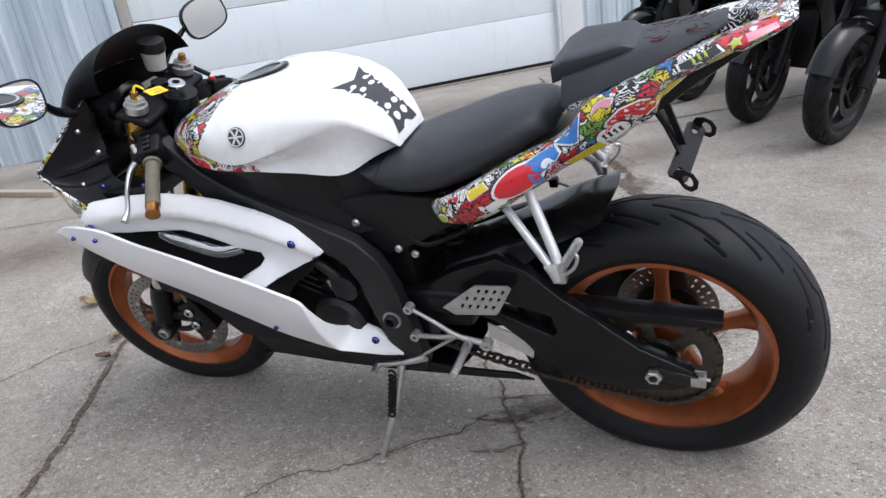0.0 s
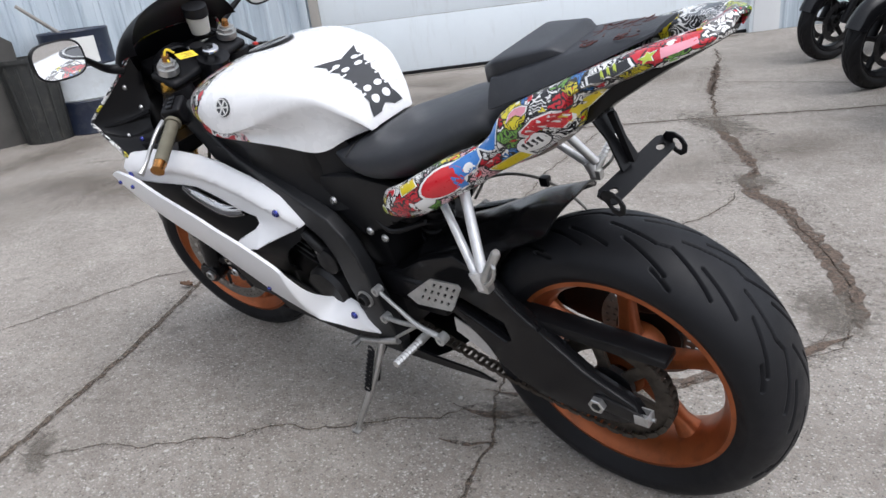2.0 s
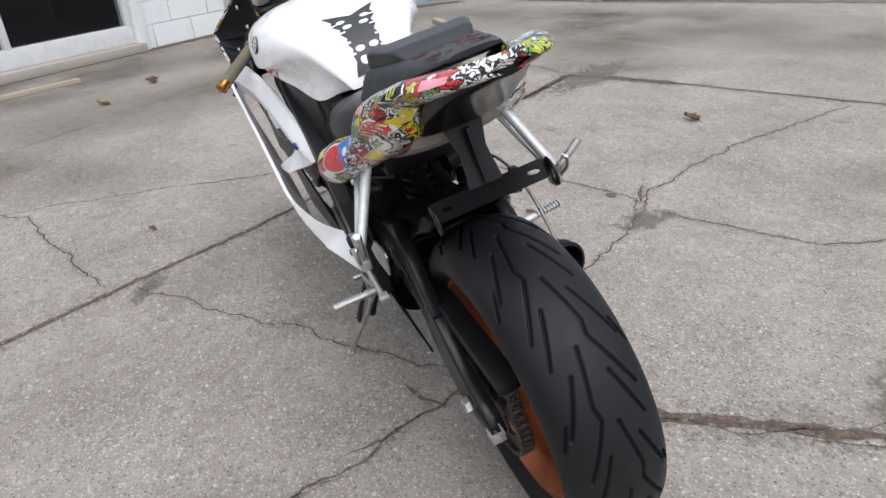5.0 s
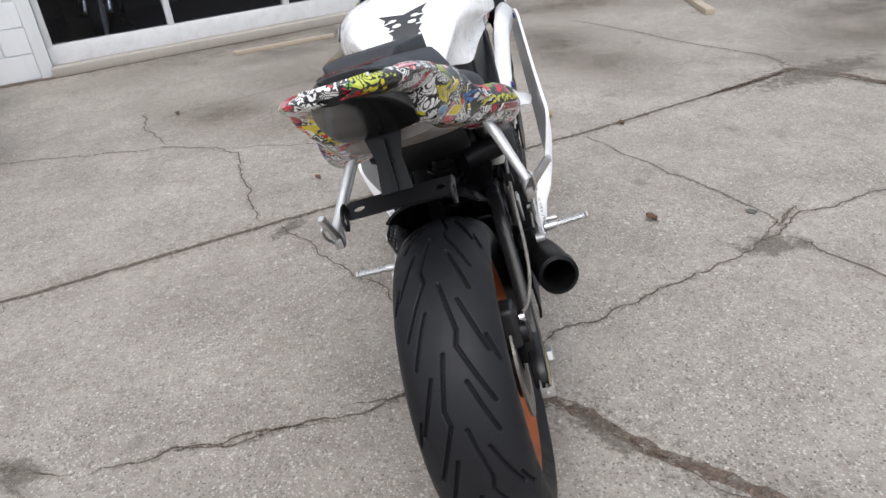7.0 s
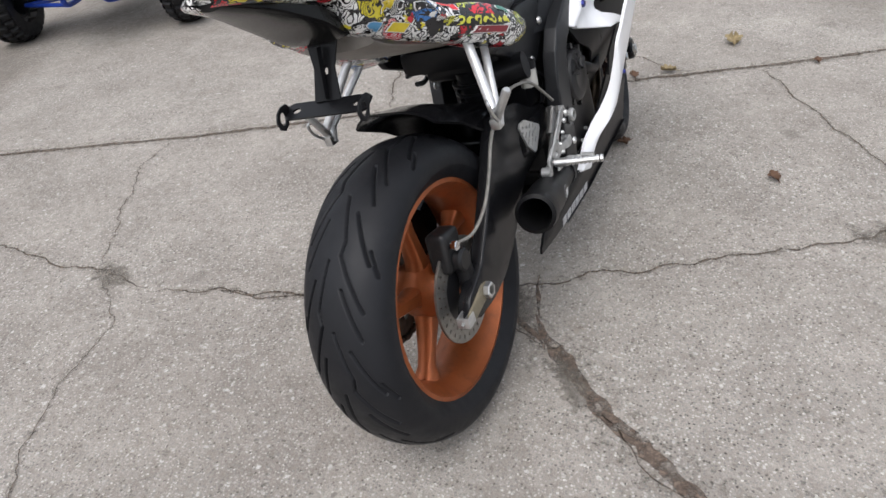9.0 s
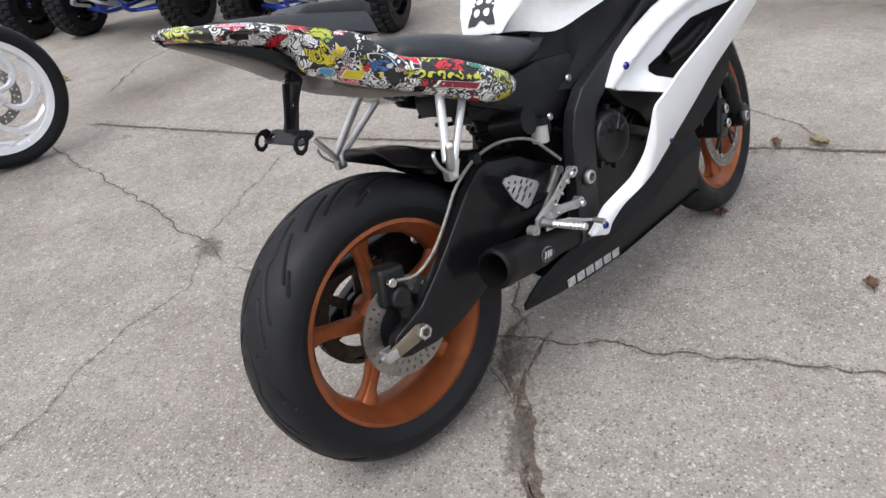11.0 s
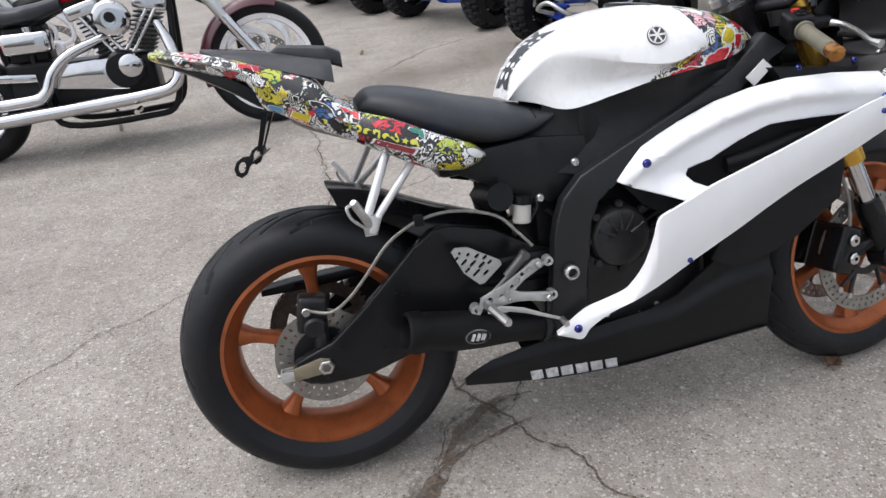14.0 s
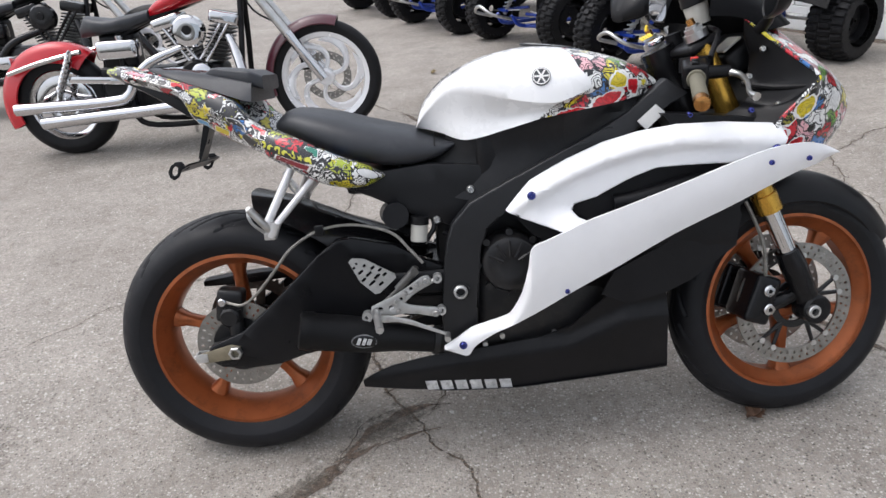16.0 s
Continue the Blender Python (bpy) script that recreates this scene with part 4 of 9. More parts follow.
def tyre_mesh(name, centre, radius, half, rim, n_u, n_v, grooves, repeat, material, parent, m=None):
    """A round-section tyre whose tread lines are sunk into it."""
    ts = np.linspace(-1, 1, n_v)
    side = radius - rim
    arc = ts * 1.72
    y = half * np.sin(np.clip(arc, -1.75, 1.75)) / math.sin(1.5708)
    r = rim + side * np.clip(0.30 + 0.70 * np.cos(arc * 0.93), 0, 1) ** 0.9
    r[0] = r[-1] = rim + 0.004
    y[0], y[-1] = -half * 0.72, half * 0.72
    u = np.linspace(0, 1, n_u, endpoint=False)
    uu, yy = np.meshgrid(u, y, indexing="ij")
    rr = np.broadcast_to(r, uu.shape).copy()
    if grooves:
        pitch = TAU * radius / repeat
        su = (uu * repeat) % 1.0
        best = np.full(uu.shape, 9.0)
        for flip in (1, -1):
            for pts in grooves:
                for (a, b) in zip(pts, pts[1:]):
                    for shift in (-1, 0, 1):
                        off = 0.5 if flip < 0 else 0.0
                        ax, ay = (a[0] + shift + off) * pitch, flip * a[1] * half
                        bx, by = (b[0] + shift + off) * pitch, flip * b[1] * half
                        px, py = su * pitch - ax, yy - ay
                        dx, dy = bx - ax, by - ay
                        t = np.clip((px * dx + py * dy) / (dx * dx + dy * dy), 0, 1)
                        best = np.minimum(best, np.hypot(px - t * dx, py - t * dy))
        rr -= 0.0085 * np.clip(1 - (best - 0.0018) / 0.0015, 0, 1) * (np.abs(arc) < 1.12)
    ang = uu * TAU
    co = np.stack([centre[0] + rr * np.cos(ang), centre[1] + yy, centre[2] + rr * np.sin(ang)], -1).reshape(-1, 3)
    i, j = np.meshgrid(np.arange(n_u), np.arange(n_v - 1), indexing="ij")
    k = (i + 1) % n_u
    faces = np.stack([i * n_v + j, i * n_v + j + 1, k * n_v + j + 1, k * n_v + j], -1).reshape(-1, 4)
    me = bpy.data.meshes.new(name)
    me.from_pydata(co.tolist(), [], faces.tolist())
    if m is not None:
        me.transform(m)
    me.materials.append(material)
    me.shade_smooth()
    ob = new(name, me)
    ob.parent = parent
    return ob


def wheel_mesh(centre, rim, half, spokes, turn, hub=0.045, twin=True):
    """A cast rim with five tapering spokes and a hub."""
    cx, cy, cz = centre
    prof = [(-half, rim + 0.006), (-half - 0.002, rim - 0.004), (-half + 0.010, rim - 0.010), (-half * 0.55, rim - 0.026), (-0.02, rim - 0.032), (0.02, rim - 0.032),
            (half * 0.55, rim - 0.026), (half - 0.010, rim - 0.010), (half + 0.002, rim - 0.004), (half, rim + 0.006), (half - 0.006, rim + 0.002), (0, rim - 0.016), (-half + 0.006, rim + 0.002)]
    out = [lathe(prof, centre, "y", 96, close=True)]
    out.append(lathe([(-half * 0.75, 0.022), (-half * 0.75, hub), (-0.02, hub + 0.012), (0.02, hub + 0.012), (half * 0.75, hub), (half * 0.75, 0.022)], centre, "y", 40, close=True))
    for s in range(spokes):
        a = TAU * s / spokes + turn
        rings = []
        for q, wd, th, off in ((hub - 0.004, 0.026, 0.026, 0.0), (hub + 0.03, 0.0175, 0.022, 0.0), ((rim + hub) / 2, 0.014, 0.018, 0.0), (rim - 0.06, 0.0155, 0.018, 0.0), (rim - 0.03, 0.026, 0.026, 0.0)):
            ring = []
            for j in range(12):
                b = TAU * j / 12
                ct, st = math.cos(b), math.sin(b)
                ty = th * math.copysign(abs(st) ** 0.6, st)
                tx = wd * math.copysign(abs(ct) ** 0.6, ct)
                ring.append((cx + q * math.cos(a) - tx * math.sin(a), cy + ty, cz + q * math.sin(a) + tx * math.cos(a)))
            rings.append(ring)
        out.append(loft(rings))
    return out


def drilled_disc(centre, r0, r1, y, thick, holes, rows, wave=0.0):
    """A brake disc with real holes: a ring of cells, some of them left out."""
    bm = bmesh.new()
    na = holes * 4
    rad = np.linspace(r0, r1, rows * 2 + 2)
    grid = {}
    for s, yy in ((0, y), (1, y + thick)):
        for i in range(na):
            for j, r in enumerate(rad):
                a = TAU * i / na
                rr = r + (wave * math.cos(a * 10) if j in (0, len(rad) - 1) else 0)
                grid[s, i, j] = bm.verts.new((centre[0] + rr * math.cos(a), centre[1] + yy, centre[2] + rr * math.sin(a)))
    gone = set()
    for i in range(na):
        for j in range(len(rad) - 1):
            if j % 2 == 1 and (i + (j // 2) * 1) % 4 == 0:
                gone.add((i, j))
    for i in range(na):
        k = (i + 1) % na
        for j in range(len(rad) - 1):
            if (i, j) in gone:
                for (a, b) in (((i, j), (k, j)), ((k, j), (k, j + 1)), ((k, j + 1), (i, j + 1)), ((i, j + 1), (i, j))):
                    bm.faces.new((grid[0, a[0], a[1]], grid[0, b[0], b[1]], grid[1, b[0], b[1]], grid[1, a[0], a[1]]))
                continue
            for s in (0, 1):
                bm.faces.new((grid[s, i, j], grid[s, k, j], grid[s, k, j + 1], grid[s, i, j + 1]))
        for j in (0, len(rad) - 1):
            bm.faces.new((grid[0, i, j], grid[0, k, j], grid[1, k, j], grid[1, i, j]))
    return bm


def bolt(x, y, z, r, material, parent, depth=0.006, name="bolt"):
    s = 1 if y >= 0 else -1
    bm = lathe([(0.0, r * 1.15), (s * depth * 0.5, r * 1.1), (s * depth, r * 0.8), (s * depth, r * 0.45), (s * depth * 0.4, r * 0.4), (s * depth * 0.4, 0.0002)], (x, y, z), "y", 14)
    return part(name, bm, material, parent)


# rear wheel
pieces = wheel_mesh(RC, 0.222, 0.070, 5, 0.35, 0.05)
rear_wheel = part("rear_wheel", pieces[0], M_ORANGE, bike, "copper orange five-spoke cast wheel")
part("hub", pieces[1], M_ORANGE, rear_wheel)
for b in pieces[2:]:
    part("spoke", b, M_ORANGE, rear_wheel)
TREAD = [[(0.0, 0.06), (0.36, 0.26), (0.46, 0.20), (0.86, 0.66)], [(0.14, 0.36), (0.52, 0.74)], [(0.70, 0.26), (1.06, 0.60)], [(0.42, 0.74), (0.60, 0.88)]]
tyre_mesh("tyre", RC, 0.318, 0.092, 0.218, 1100, 170, TREAD, 8, M_TYRE, rear_wheel)
part("brake_disc", drilled_disc(RC, 0.068, 0.11, -0.088, 0.005, 30, 2), M_DISC, rear_wheel, "drilled steel disc")
part("disc_carrier", disc(-0.088, -0.07, 0.07, RC, steps=40, hole=0.02), M_ENGINE, rear_wheel)
# sprocket with teeth
teeth = 45
rings = []
for i in range(teeth * 4):
    a = TAU * i / (teeth * 4)
    r1 = 0.119 + (0.006 if i % 4 in (1, 2) else -0.003)
    rings.append([(RC.x + r * math.cos(a), yy, RC.z + r * math.sin(a)) for r, yy in ((0.088, 0.082), (r1, 0.083), (r1, 0.089), (0.088, 0.090))])
spokes = [box(-0.012, 0.012, 0.082, 0.09, 0.03, 0.095, 0.002) for _ in range(6)]
for i, s in enumerate(spokes):
    moved(s, Matrix.Translation(RC) @ Matrix.Rotation(TAU * i / 6 + 0.2, 4, "Y"))
part("sprocket", loft(rings, wrap=True), M_CHAIN, rear_wheel, "worn steel sprocket")
part("sprocket_carrier", disc(0.078, 0.092, 0.045, RC, hole=0.018), M_ENGINE, rear_wheel)
for s in spokes:
    part("sprocket_arm", s, M_CHAIN, rear_wheel)

# front wheel, fork and bars turn together
pieces = wheel_mesh(FC, 0.222, 0.046, 5, 0.95, 0.04)
front_wheel = part("front_wheel", moved(pieces[0], STEER), M_ORANGE, bike, "copper orange five-spoke cast wheel")
part("hub", moved(pieces[1], STEER), M_ORANGE, front_wheel)
for b in pieces[2:]:
    part("spoke", moved(b, STEER), M_ORANGE, front_wheel)
TREAD_F = [[(0.0, 0.08), (0.3, 0.2), (0.5, 0.06), (0.85, 0.36)], [(0.15, 0.4), (0.5, 0.8)], [(0.65, 0.55), (0.95, 0.88)]]
tyre_mesh("tyre", FC, 0.300, 0.061, 0.218, 900, 100, TREAD_F, 10, M_TYRE, front_wheel, STEER)
for s in (-1, 1):
    yy = s * 0.062 - 0.0025
    part("brake_disc", moved(drilled_disc(FC, 0.118, 0.155, yy, 0.005, 44, 2), STEER), M_DISC, front_wheel, "drilled steel disc")
    hub_ring, arms = disc(yy - 0.001, yy + 0.006, 0.062, FC, steps=40, hole=0.045), []
    for i in range(5):
        for da in (-0.16, 0.16):
            a = TAU * i / 5 + 0.3
            p0 = FC + Vector((0.058 * math.cos(a), yy + 0.0025, 0.058 * math.sin(a)))
            p1 = FC + Vector((0.122 * math.cos(a + da), yy + 0.0025, 0.122 * math.sin(a + da)))
            arms.append((tube([p0, p1], [0.0065, 0.0045], 8), disc(yy - 0.003, yy + 0.008, 0.0075, (p1.x, 0, p1.z), steps=12)))
    part("disc_carrier", moved(hub_ring, STEER), M_ENGINE, front_wheel)
    for arm, rivet in arms:
        part("carrier_arm", moved(arm, STEER), M_ENGINE, front_wheel)
        part("disc_rivet", moved(rivet, STEER), M_STEEL, front_wheel)


def fork_at(d, y):
    """A point on a fork leg, d metres down from its cap."""
    return Vector((1.095 + 0.407 * d, y, 0.945 - 0.914 * d))


for s in (-1, 1):
    y = 0.104 * s
    leg = part("fork_leg", moved(tube([fork_at(0.02, y), fork_at(0.43, y)], 0.026, 24), STEER), M_GOLD, bike, "gold anodised upper fork tube")
    part("fork_collar", moved(tube([fork_at(0.40, y), fork_at(0.445, y)], 0.0295, 24), STEER), M_GOLD, leg)
    part("stanchion", moved(tube([fork_at(0.44, y), fork_at(0.58, y)], 0.0215, 24), STEER), M_CHROME, leg, "polished steel lower fork tube")
    part("fork_bottom", moved(join(tube([fork_at(0.555, y), fork_at(0.60, y), fork_at(0.73, y)], [0.027, 0.031, 0.026], 20), disc(y - 0.03, y + 0.03, 0.036, fork_at(0.72, 0), bevel=0.006)), STEER), M_FRAME, leg)
    part("axle_end", moved(disc(y + s * 0.025, y + s * 0.04, 0.016, FC, hole=0.009, bevel=0.002), STEER), M_STEEL, leg)
    cap = fork_at(-0.005, y)
    up = Vector((-0.407, 0, 0.914))
    part("fork_cap", moved(join(tube([cap - up * 0.01, cap + up * 0.006], 0.0255, 24), tube([cap + up * 0.006, cap + up * 0.016], 0.0225, 6), tube([cap + up * 0.016, cap + up * 0.022], 0.015, 16)), STEER), M_STEEL, leg, "silver hexagonal fork cap")
    part("adjuster", moved(tube([cap + up * 0.02, cap + up * 0.036], [0.010, 0.008], 12), STEER), M_BRASS, leg, "orange-gold adjuster")
    # caliper behind the leg
    cb = FC + Vector((-0.115, s * 0.062, 0.035))
    cal = part("brake_caliper", moved(moved(box(-0.032, 0.032, -0.045 if s > 0 else -0.055, 0.055 if s > 0 else 0.045, -0.06, 0.06, 0.014, 3), Matrix.Translation(cb) @ Matrix.Rotation(0.35, 4, "Y")), STEER), M_FRAME, bike, "black brake caliper")
    for dz in (-0.022, 0.024):
        part("caliper_bolt", moved(disc(s * 0.055, s * 0.064, 0.0145, (cb.x + 0.01, cb.y, cb.z + dz), hole=0.005, bevel=0.003), STEER), M_CHROME, cal)
    part("caliper_bracket", moved(tube([cb + Vector((0.02, s * 0.01, -0.03)), cb + Vector((0.08, s * 0.02, -0.01)), fork_at(0.66, y)], [0.022, 0.02, 0.022], 10), STEER), M_FRAME, cal)
    part("brake_line", moved(tube([cb + Vector((0.005, s * 0.05, 0.06)), cb + Vector((0.0, s * 0.05, 0.13)), cb + Vector((-0.03, s * 0.04, 0.22)), (1.14, s * 0.06, 0.74)], 0.0045, 8), STEER), M_HOSE, cal, "braided brake hose")

# front mudguard: a shell hugging the tyre
rings = []
for i in range(22):
    a = radians(28 + 125 * i / 21)
    ring = []
    for j in range(13):
        b = radians(-80 + 160 * j / 12)
        rr = 0.245 + 0.085 * math.cos(b)
        wd = 0.076 * math.sin(b) * (0.75 + 0.25 * math.sin(math.pi * i / 21))
        ring.append((FC.x + rr * math.cos(a), wd, FC.z + rr * math.sin(a)))
    for j in range(12, -1, -1):
        x, yv, z = ring[j]
        ring.append((FC.x + (x - FC.x) * 0.985, yv * 0.95, FC.z + (z - FC.z) * 0.985))
    rings.append(ring)
part("front_mudguard", moved(loft(rings), STEER), M_BLACK, bike)

# yokes
for dz, y1, th in ((0.012, 0.104, 0.016), (0.20, 0.104, 0.022)):
    a = fork_at(dz, 0)
    arm = box(-0.05, 0.032, -0.13, 0.13, -th, th * 0.4, 0.012, 3)
    part("fork_yoke", moved(moved(arm, Matrix.Translation(a + Vector((0.01, 0, 0))) @ Matrix.Rotation(-radians(24), 4, "Y")), STEER), M_BLACK, bike)
part("steering_nut", moved(moved(disc(0, 0.012, 0.021, axis="z", hole=0.009, bevel=0.003), Matrix.Translation((1.052, 0, 0.943)) @ Matrix.Rotation(-radians(24), 4, "Y")), STEER), M_CHROME, bike)
part("ignition_lock", moved(tube([(1.10, 0.0, 0.93), (1.09, 0.0, 0.962)], 0.019, 16), STEER), M_BLACK, bike)

# clip-on bars, grips, levers
for s in (-1, 1):
    root = Vector((1.085, s * 0.106, 0.885))
    tip = Vector((0.985, s * 0.331, 0.802))
    d = (tip - root).normalized()
    bar = part("handlebar", moved(join(tube([root - d * 0.005, root + d * 0.09], 0.012, 14), disc(root.z - 0.016, root.z + 0.016, 0.037, (root.x + 0.008, root.y, 0), "z")), STEER), M_BLACK, bike)
    g0, g1 = root + d * 0.100, root + d * 0.230
    gr = [tube([g0, g0 + d * 0.004, g0 + d * 0.008, g0 + d * 0.009, g1], [0.0195, 0.020, 0.019, 0.0152, 0.0152], 20, smooth=False)]
    part("grip", moved(join(*gr), STEER), M_GRIP, bar, "worn olive-grey rubber grip")
    part("bar_end", moved(tube([g1, g1 + d * 0.004, g1 + d * 0.012, g1 + d * 0.026, g1 + d * 0.030], [0.0145, 0.0155, 0.0135, 0.0155, 0.009], 20, smooth=False), STEER), M_BRASS, bar, "orange-gold bar end weight")
    sw = root + d * 0.062
    part("switch_housing", moved(moved(box(-0.026, 0.026, -0.028, 0.028, -0.026, 0.024, 0.008, 3), Matrix.Translation(sw) @ d.to_track_quat("Y", "Z").to_matrix().to_4x4()), STEER), M_BLACK, bar)
    for k in range(3):
        part("switch_button", moved(moved(box(-0.008, 0.008, -0.006, 0.006, 0.022, 0.03, 0.002), Matrix.Translation(sw + d * (-0.016 + 0.015 * k)) @ d.to_track_quat("Y", "Z").to_matrix().to_4x4()), STEER), M_RED if (k == 0 and s < 0) else M_GLOSS, bar)
    fwd = Vector((0.93, s * 0.12, -0.28 if s > 0 else -0.02)).normalized()
    lv0 = sw + fwd * (0.045 if s > 0 else 0.068)
    lever = tube([lv0, lv0 + d * 0.03 + fwd * 0.026, lv0 + d * 0.085 + fwd * 0.034, lv0 + d * 0.140 + fwd * 0.030, lv0 + d * 0.172 + fwd * 0.040], [0.0085, 0.0065, 0.0052, 0.0050, 0.0085], 12)
    part("clutch_lever" if s > 0 else "brake_lever", moved(lever, STEER), M_STEEL, bar, "polished silver lever")
    part("lever_perch", moved(tube([sw, lv0 + fwd * 0.006], [0.016, 0.013], 12), STEER), M_BLACK, bar)
    if s > 0:
        part("clutch_cable", moved(tube([lv0 - d * 0.01, lv0 + Vector((0.03, -0.04, 0.03)), (1.17, 0.06, 0.92), (1.15, 0.02, 0.80), (1.05, 0.05, 0.72)], 0.005, 8), STEER), M_BLACK, bar)
        part("cable_adjuster", moved(tube([lv0 - d * 0.012, lv0 - d * 0.02 + Vector((0.012, -0.01, 0.012))], 0.009, 12), STEER), M_STEEL, bar)
# brake fluid reservoir
res = part("brake_reservoir", moved(tube([(1.128, -0.060, 0.975), (1.116, -0.060, 1.018)], [0.024, 0.028], 24), STEER), M_FLUID, bike, "cloudy plastic brake fluid cup")
part("cup_lid", moved(tube([(1.116, -0.060, 1.018), (1.115, -0.060, 1.021), (1.109, -0.060, 1.040)], [0.030, 0.031, 0.030], 24), STEER), M_BLACK, res)
part("cup_hose", moved(tube([(1.13, -0.062, 0.972), (1.145, -0.10, 0.955), (1.12, -0.15, 0.94), (1.085, -0.18, 0.895)], 0.006, 8), STEER), M_BLACK, res)
part("cup_bracket", moved(tube([(1.10, -0.10, 0.955), (1.115, -0.08, 0.97), (1.125, -0.065, 0.98)], 0.005, 8), STEER), M_BLACK, res)
# yellow dealer tag tied by the left fork cap
tag_at = Matrix.Translation((1.055, 0.066, 0.964)) @ Euler((0.22, -0.38, -0.35)).to_matrix().to_4x4()
tag = part("paper_tag", moved(moved(box(-0.014, 0.014, -0.023, 0.023, -0.0006, 0.0006), tag_at), STEER), M_YELLOW, bike, "yellow paper tag with faint writing bars")
part("tag_string", moved(tube([(1.064, 0.088, 0.980), (1.072, 0.098, 0.993), (1.078, 0.106, 0.982), (1.074, 0.106, 0.965)], 0.0028, 6), STEER), M_YELLOW, tag)
for k in range(3):
    part("writing_bar", moved(moved(box(-0.008 + 0.006 * k, -0.0068 + 0.006 * k, -0.014, 0.012 - 0.007 * (k % 2), 0.0008, 0.0012), tag_at), STEER), M_DECAL, tag)

# instrument pod in the nose
pod = part("instrument_pod", moved(box(-0.03, 0.03, -0.095, 0.095, -0.05, 0.05, 0.02, 3), pose(1.225, 0.0, 0.905, 0, 52, 0)), M_BLACK, bike)
part("tachometer", moved(disc(-0.008, 0.012, 0.056, axis="x", hole=0.049, bevel=0.003), pose(1.176, 0.045, 0.930, 0, -38, 0)), M_GLOSS, pod, "round dial with a black bezel")
part("dial_face", moved(disc(-0.004, 0.004, 0.049, axis="x"), pose(1.177, 0.045, 0.929, 0, -38, 0)), M_LENS, pod)
part("display", moved(box(-0.003, 0.003, -0.035, 0.035, -0.024, 0.024, 0.003), pose(1.190, -0.060, 0.928, 0, 52, 0)), M_FLUID, pod, "pale grey display")

# front cowl: printed outside, black inside; its edge runs from the mirror down to the wide cheek
EDGE = [(1.195, 0.135, 0.985), (1.225, 0.160, 0.950), (1.262, 0.205, 0.905), (1.302, 0.250, 0.858), (1.290, 0.252, 0.835), (1.262, 0.250, 0.805), (1.228, 0.244, 0.765), (1.230, 0.238, 0.730), (1.235, 0.228, 0.692)]
SPINE = [(1.270, 0, 1.000), (1.310, 0, 0.960), (1.350, 0, 0.920), (1.400, 0, 0.875), (1.430, 0, 0.850), (1.455, 0, 0.820), (1.475, 0, 0.780), (1.460, 0, 0.735), (1.425, 0, 0.690)]
edge = spline(EDGE, 4)
spine = spline(SPINE, 4)


def cowl_rows(inset):
    rows = []
    for k, (e, c) in enumerate(zip(edge, spine)):
        row = []
        steep = interp(k / len(edge), [(0, 2.4), (0.4, 2.2), (0.6, 1.3), (1, 1.15)])
        for j in range(33):
            q = -1 + j / 16
            t = math.cos(q * math.pi / 2)
            u = abs(math.sin(q * math.pi / 2))
            x = e.x + (c.x - inset - e.x) * t ** steep
            z = e.z + (c.z - e.z) * t ** 1.3
            row.append((x - inset * 0.5, math.copysign((e.y - inset) * u ** 0.92, q), z))
        rows.append(row)
    return rows


part("front_cowl", loft(cowl_rows(0.0), closed=False, caps=False), M_STICKER_N, bike, "front cowl wrapped in colourful stickers")
part("cowl_lining", loft(cowl_rows(0.006), closed=False, caps=False), M_BLACK, bike)
for s in (-1, 1):
    part("cowl_edge", tube([(p.x, s * p.y, p.z) for p in edge], 0.004, 8, n=1), M_STICKER, bike)
    inner = spline([(1.205, 0.118, 0.940), (1.215, 0.122, 0.900), (1.210, 0.130, 0.860), (1.205, 0.150, 0.830), (1.195, 0.160, 0.810), (1.170, 0.170, 0.795), (1.130, 0.175, 0.775), (1.120, 0.180, 0.750), (1.120, 0.185, 0.720)], 4)
    rows = [[(e.x + (i.x - e.x) * t, s * (e.y + (i.y - e.y) * t), e.z + (i.z - e.z) * t - 0.016 * math.sin(math.pi * t) * (1 + 0.5 * math.sin(k * 0.9))) for t in [j / 8 for j in range(9)]] for k, (e, i) in enumerate(zip(edge, inner))]
    tray = part("cowl_stay", loft(rows, closed=False, caps=False), M_BLACK, bike, "black inner cowl panel")
    part("rib", tube([(1.29, s * 0.235, 0.835), (1.24, s * 0.19, 0.835), (1.19, s * 0.15, 0.845)], 0.006, 8), M_BLACK, tray)
    for (x, y, z) in ((1.262, 0.19, 0.895), (1.225, 0.165, 0.915), (1.245, 0.205, 0.80), (1.20, 0.16, 0.86)):
        bolt(x, s * y, z, 0.006, M_STEEL, tray)
    part("lower_tray", plate([(1.0, 0.80), (1.22, 0.775), (1.235, 0.75), (1.03, 0.76)], lambda x, z, s=s: s * 0.205, 0.09, 0.06), M_BLACK, bike)
    for k in (0, 1):
        bolt(1.06 + 0.13 * k, s * 0.2, 0.792, 0.006, M_BOLT, bike)
part("headlight_housing", moved(box(-0.06, 0.06, -0.13, 0.13, -0.05, 0.05, 0.03, 3), pose(1.31, 0, 0.80, 0, 20, 0)), M_BLACK, bike)
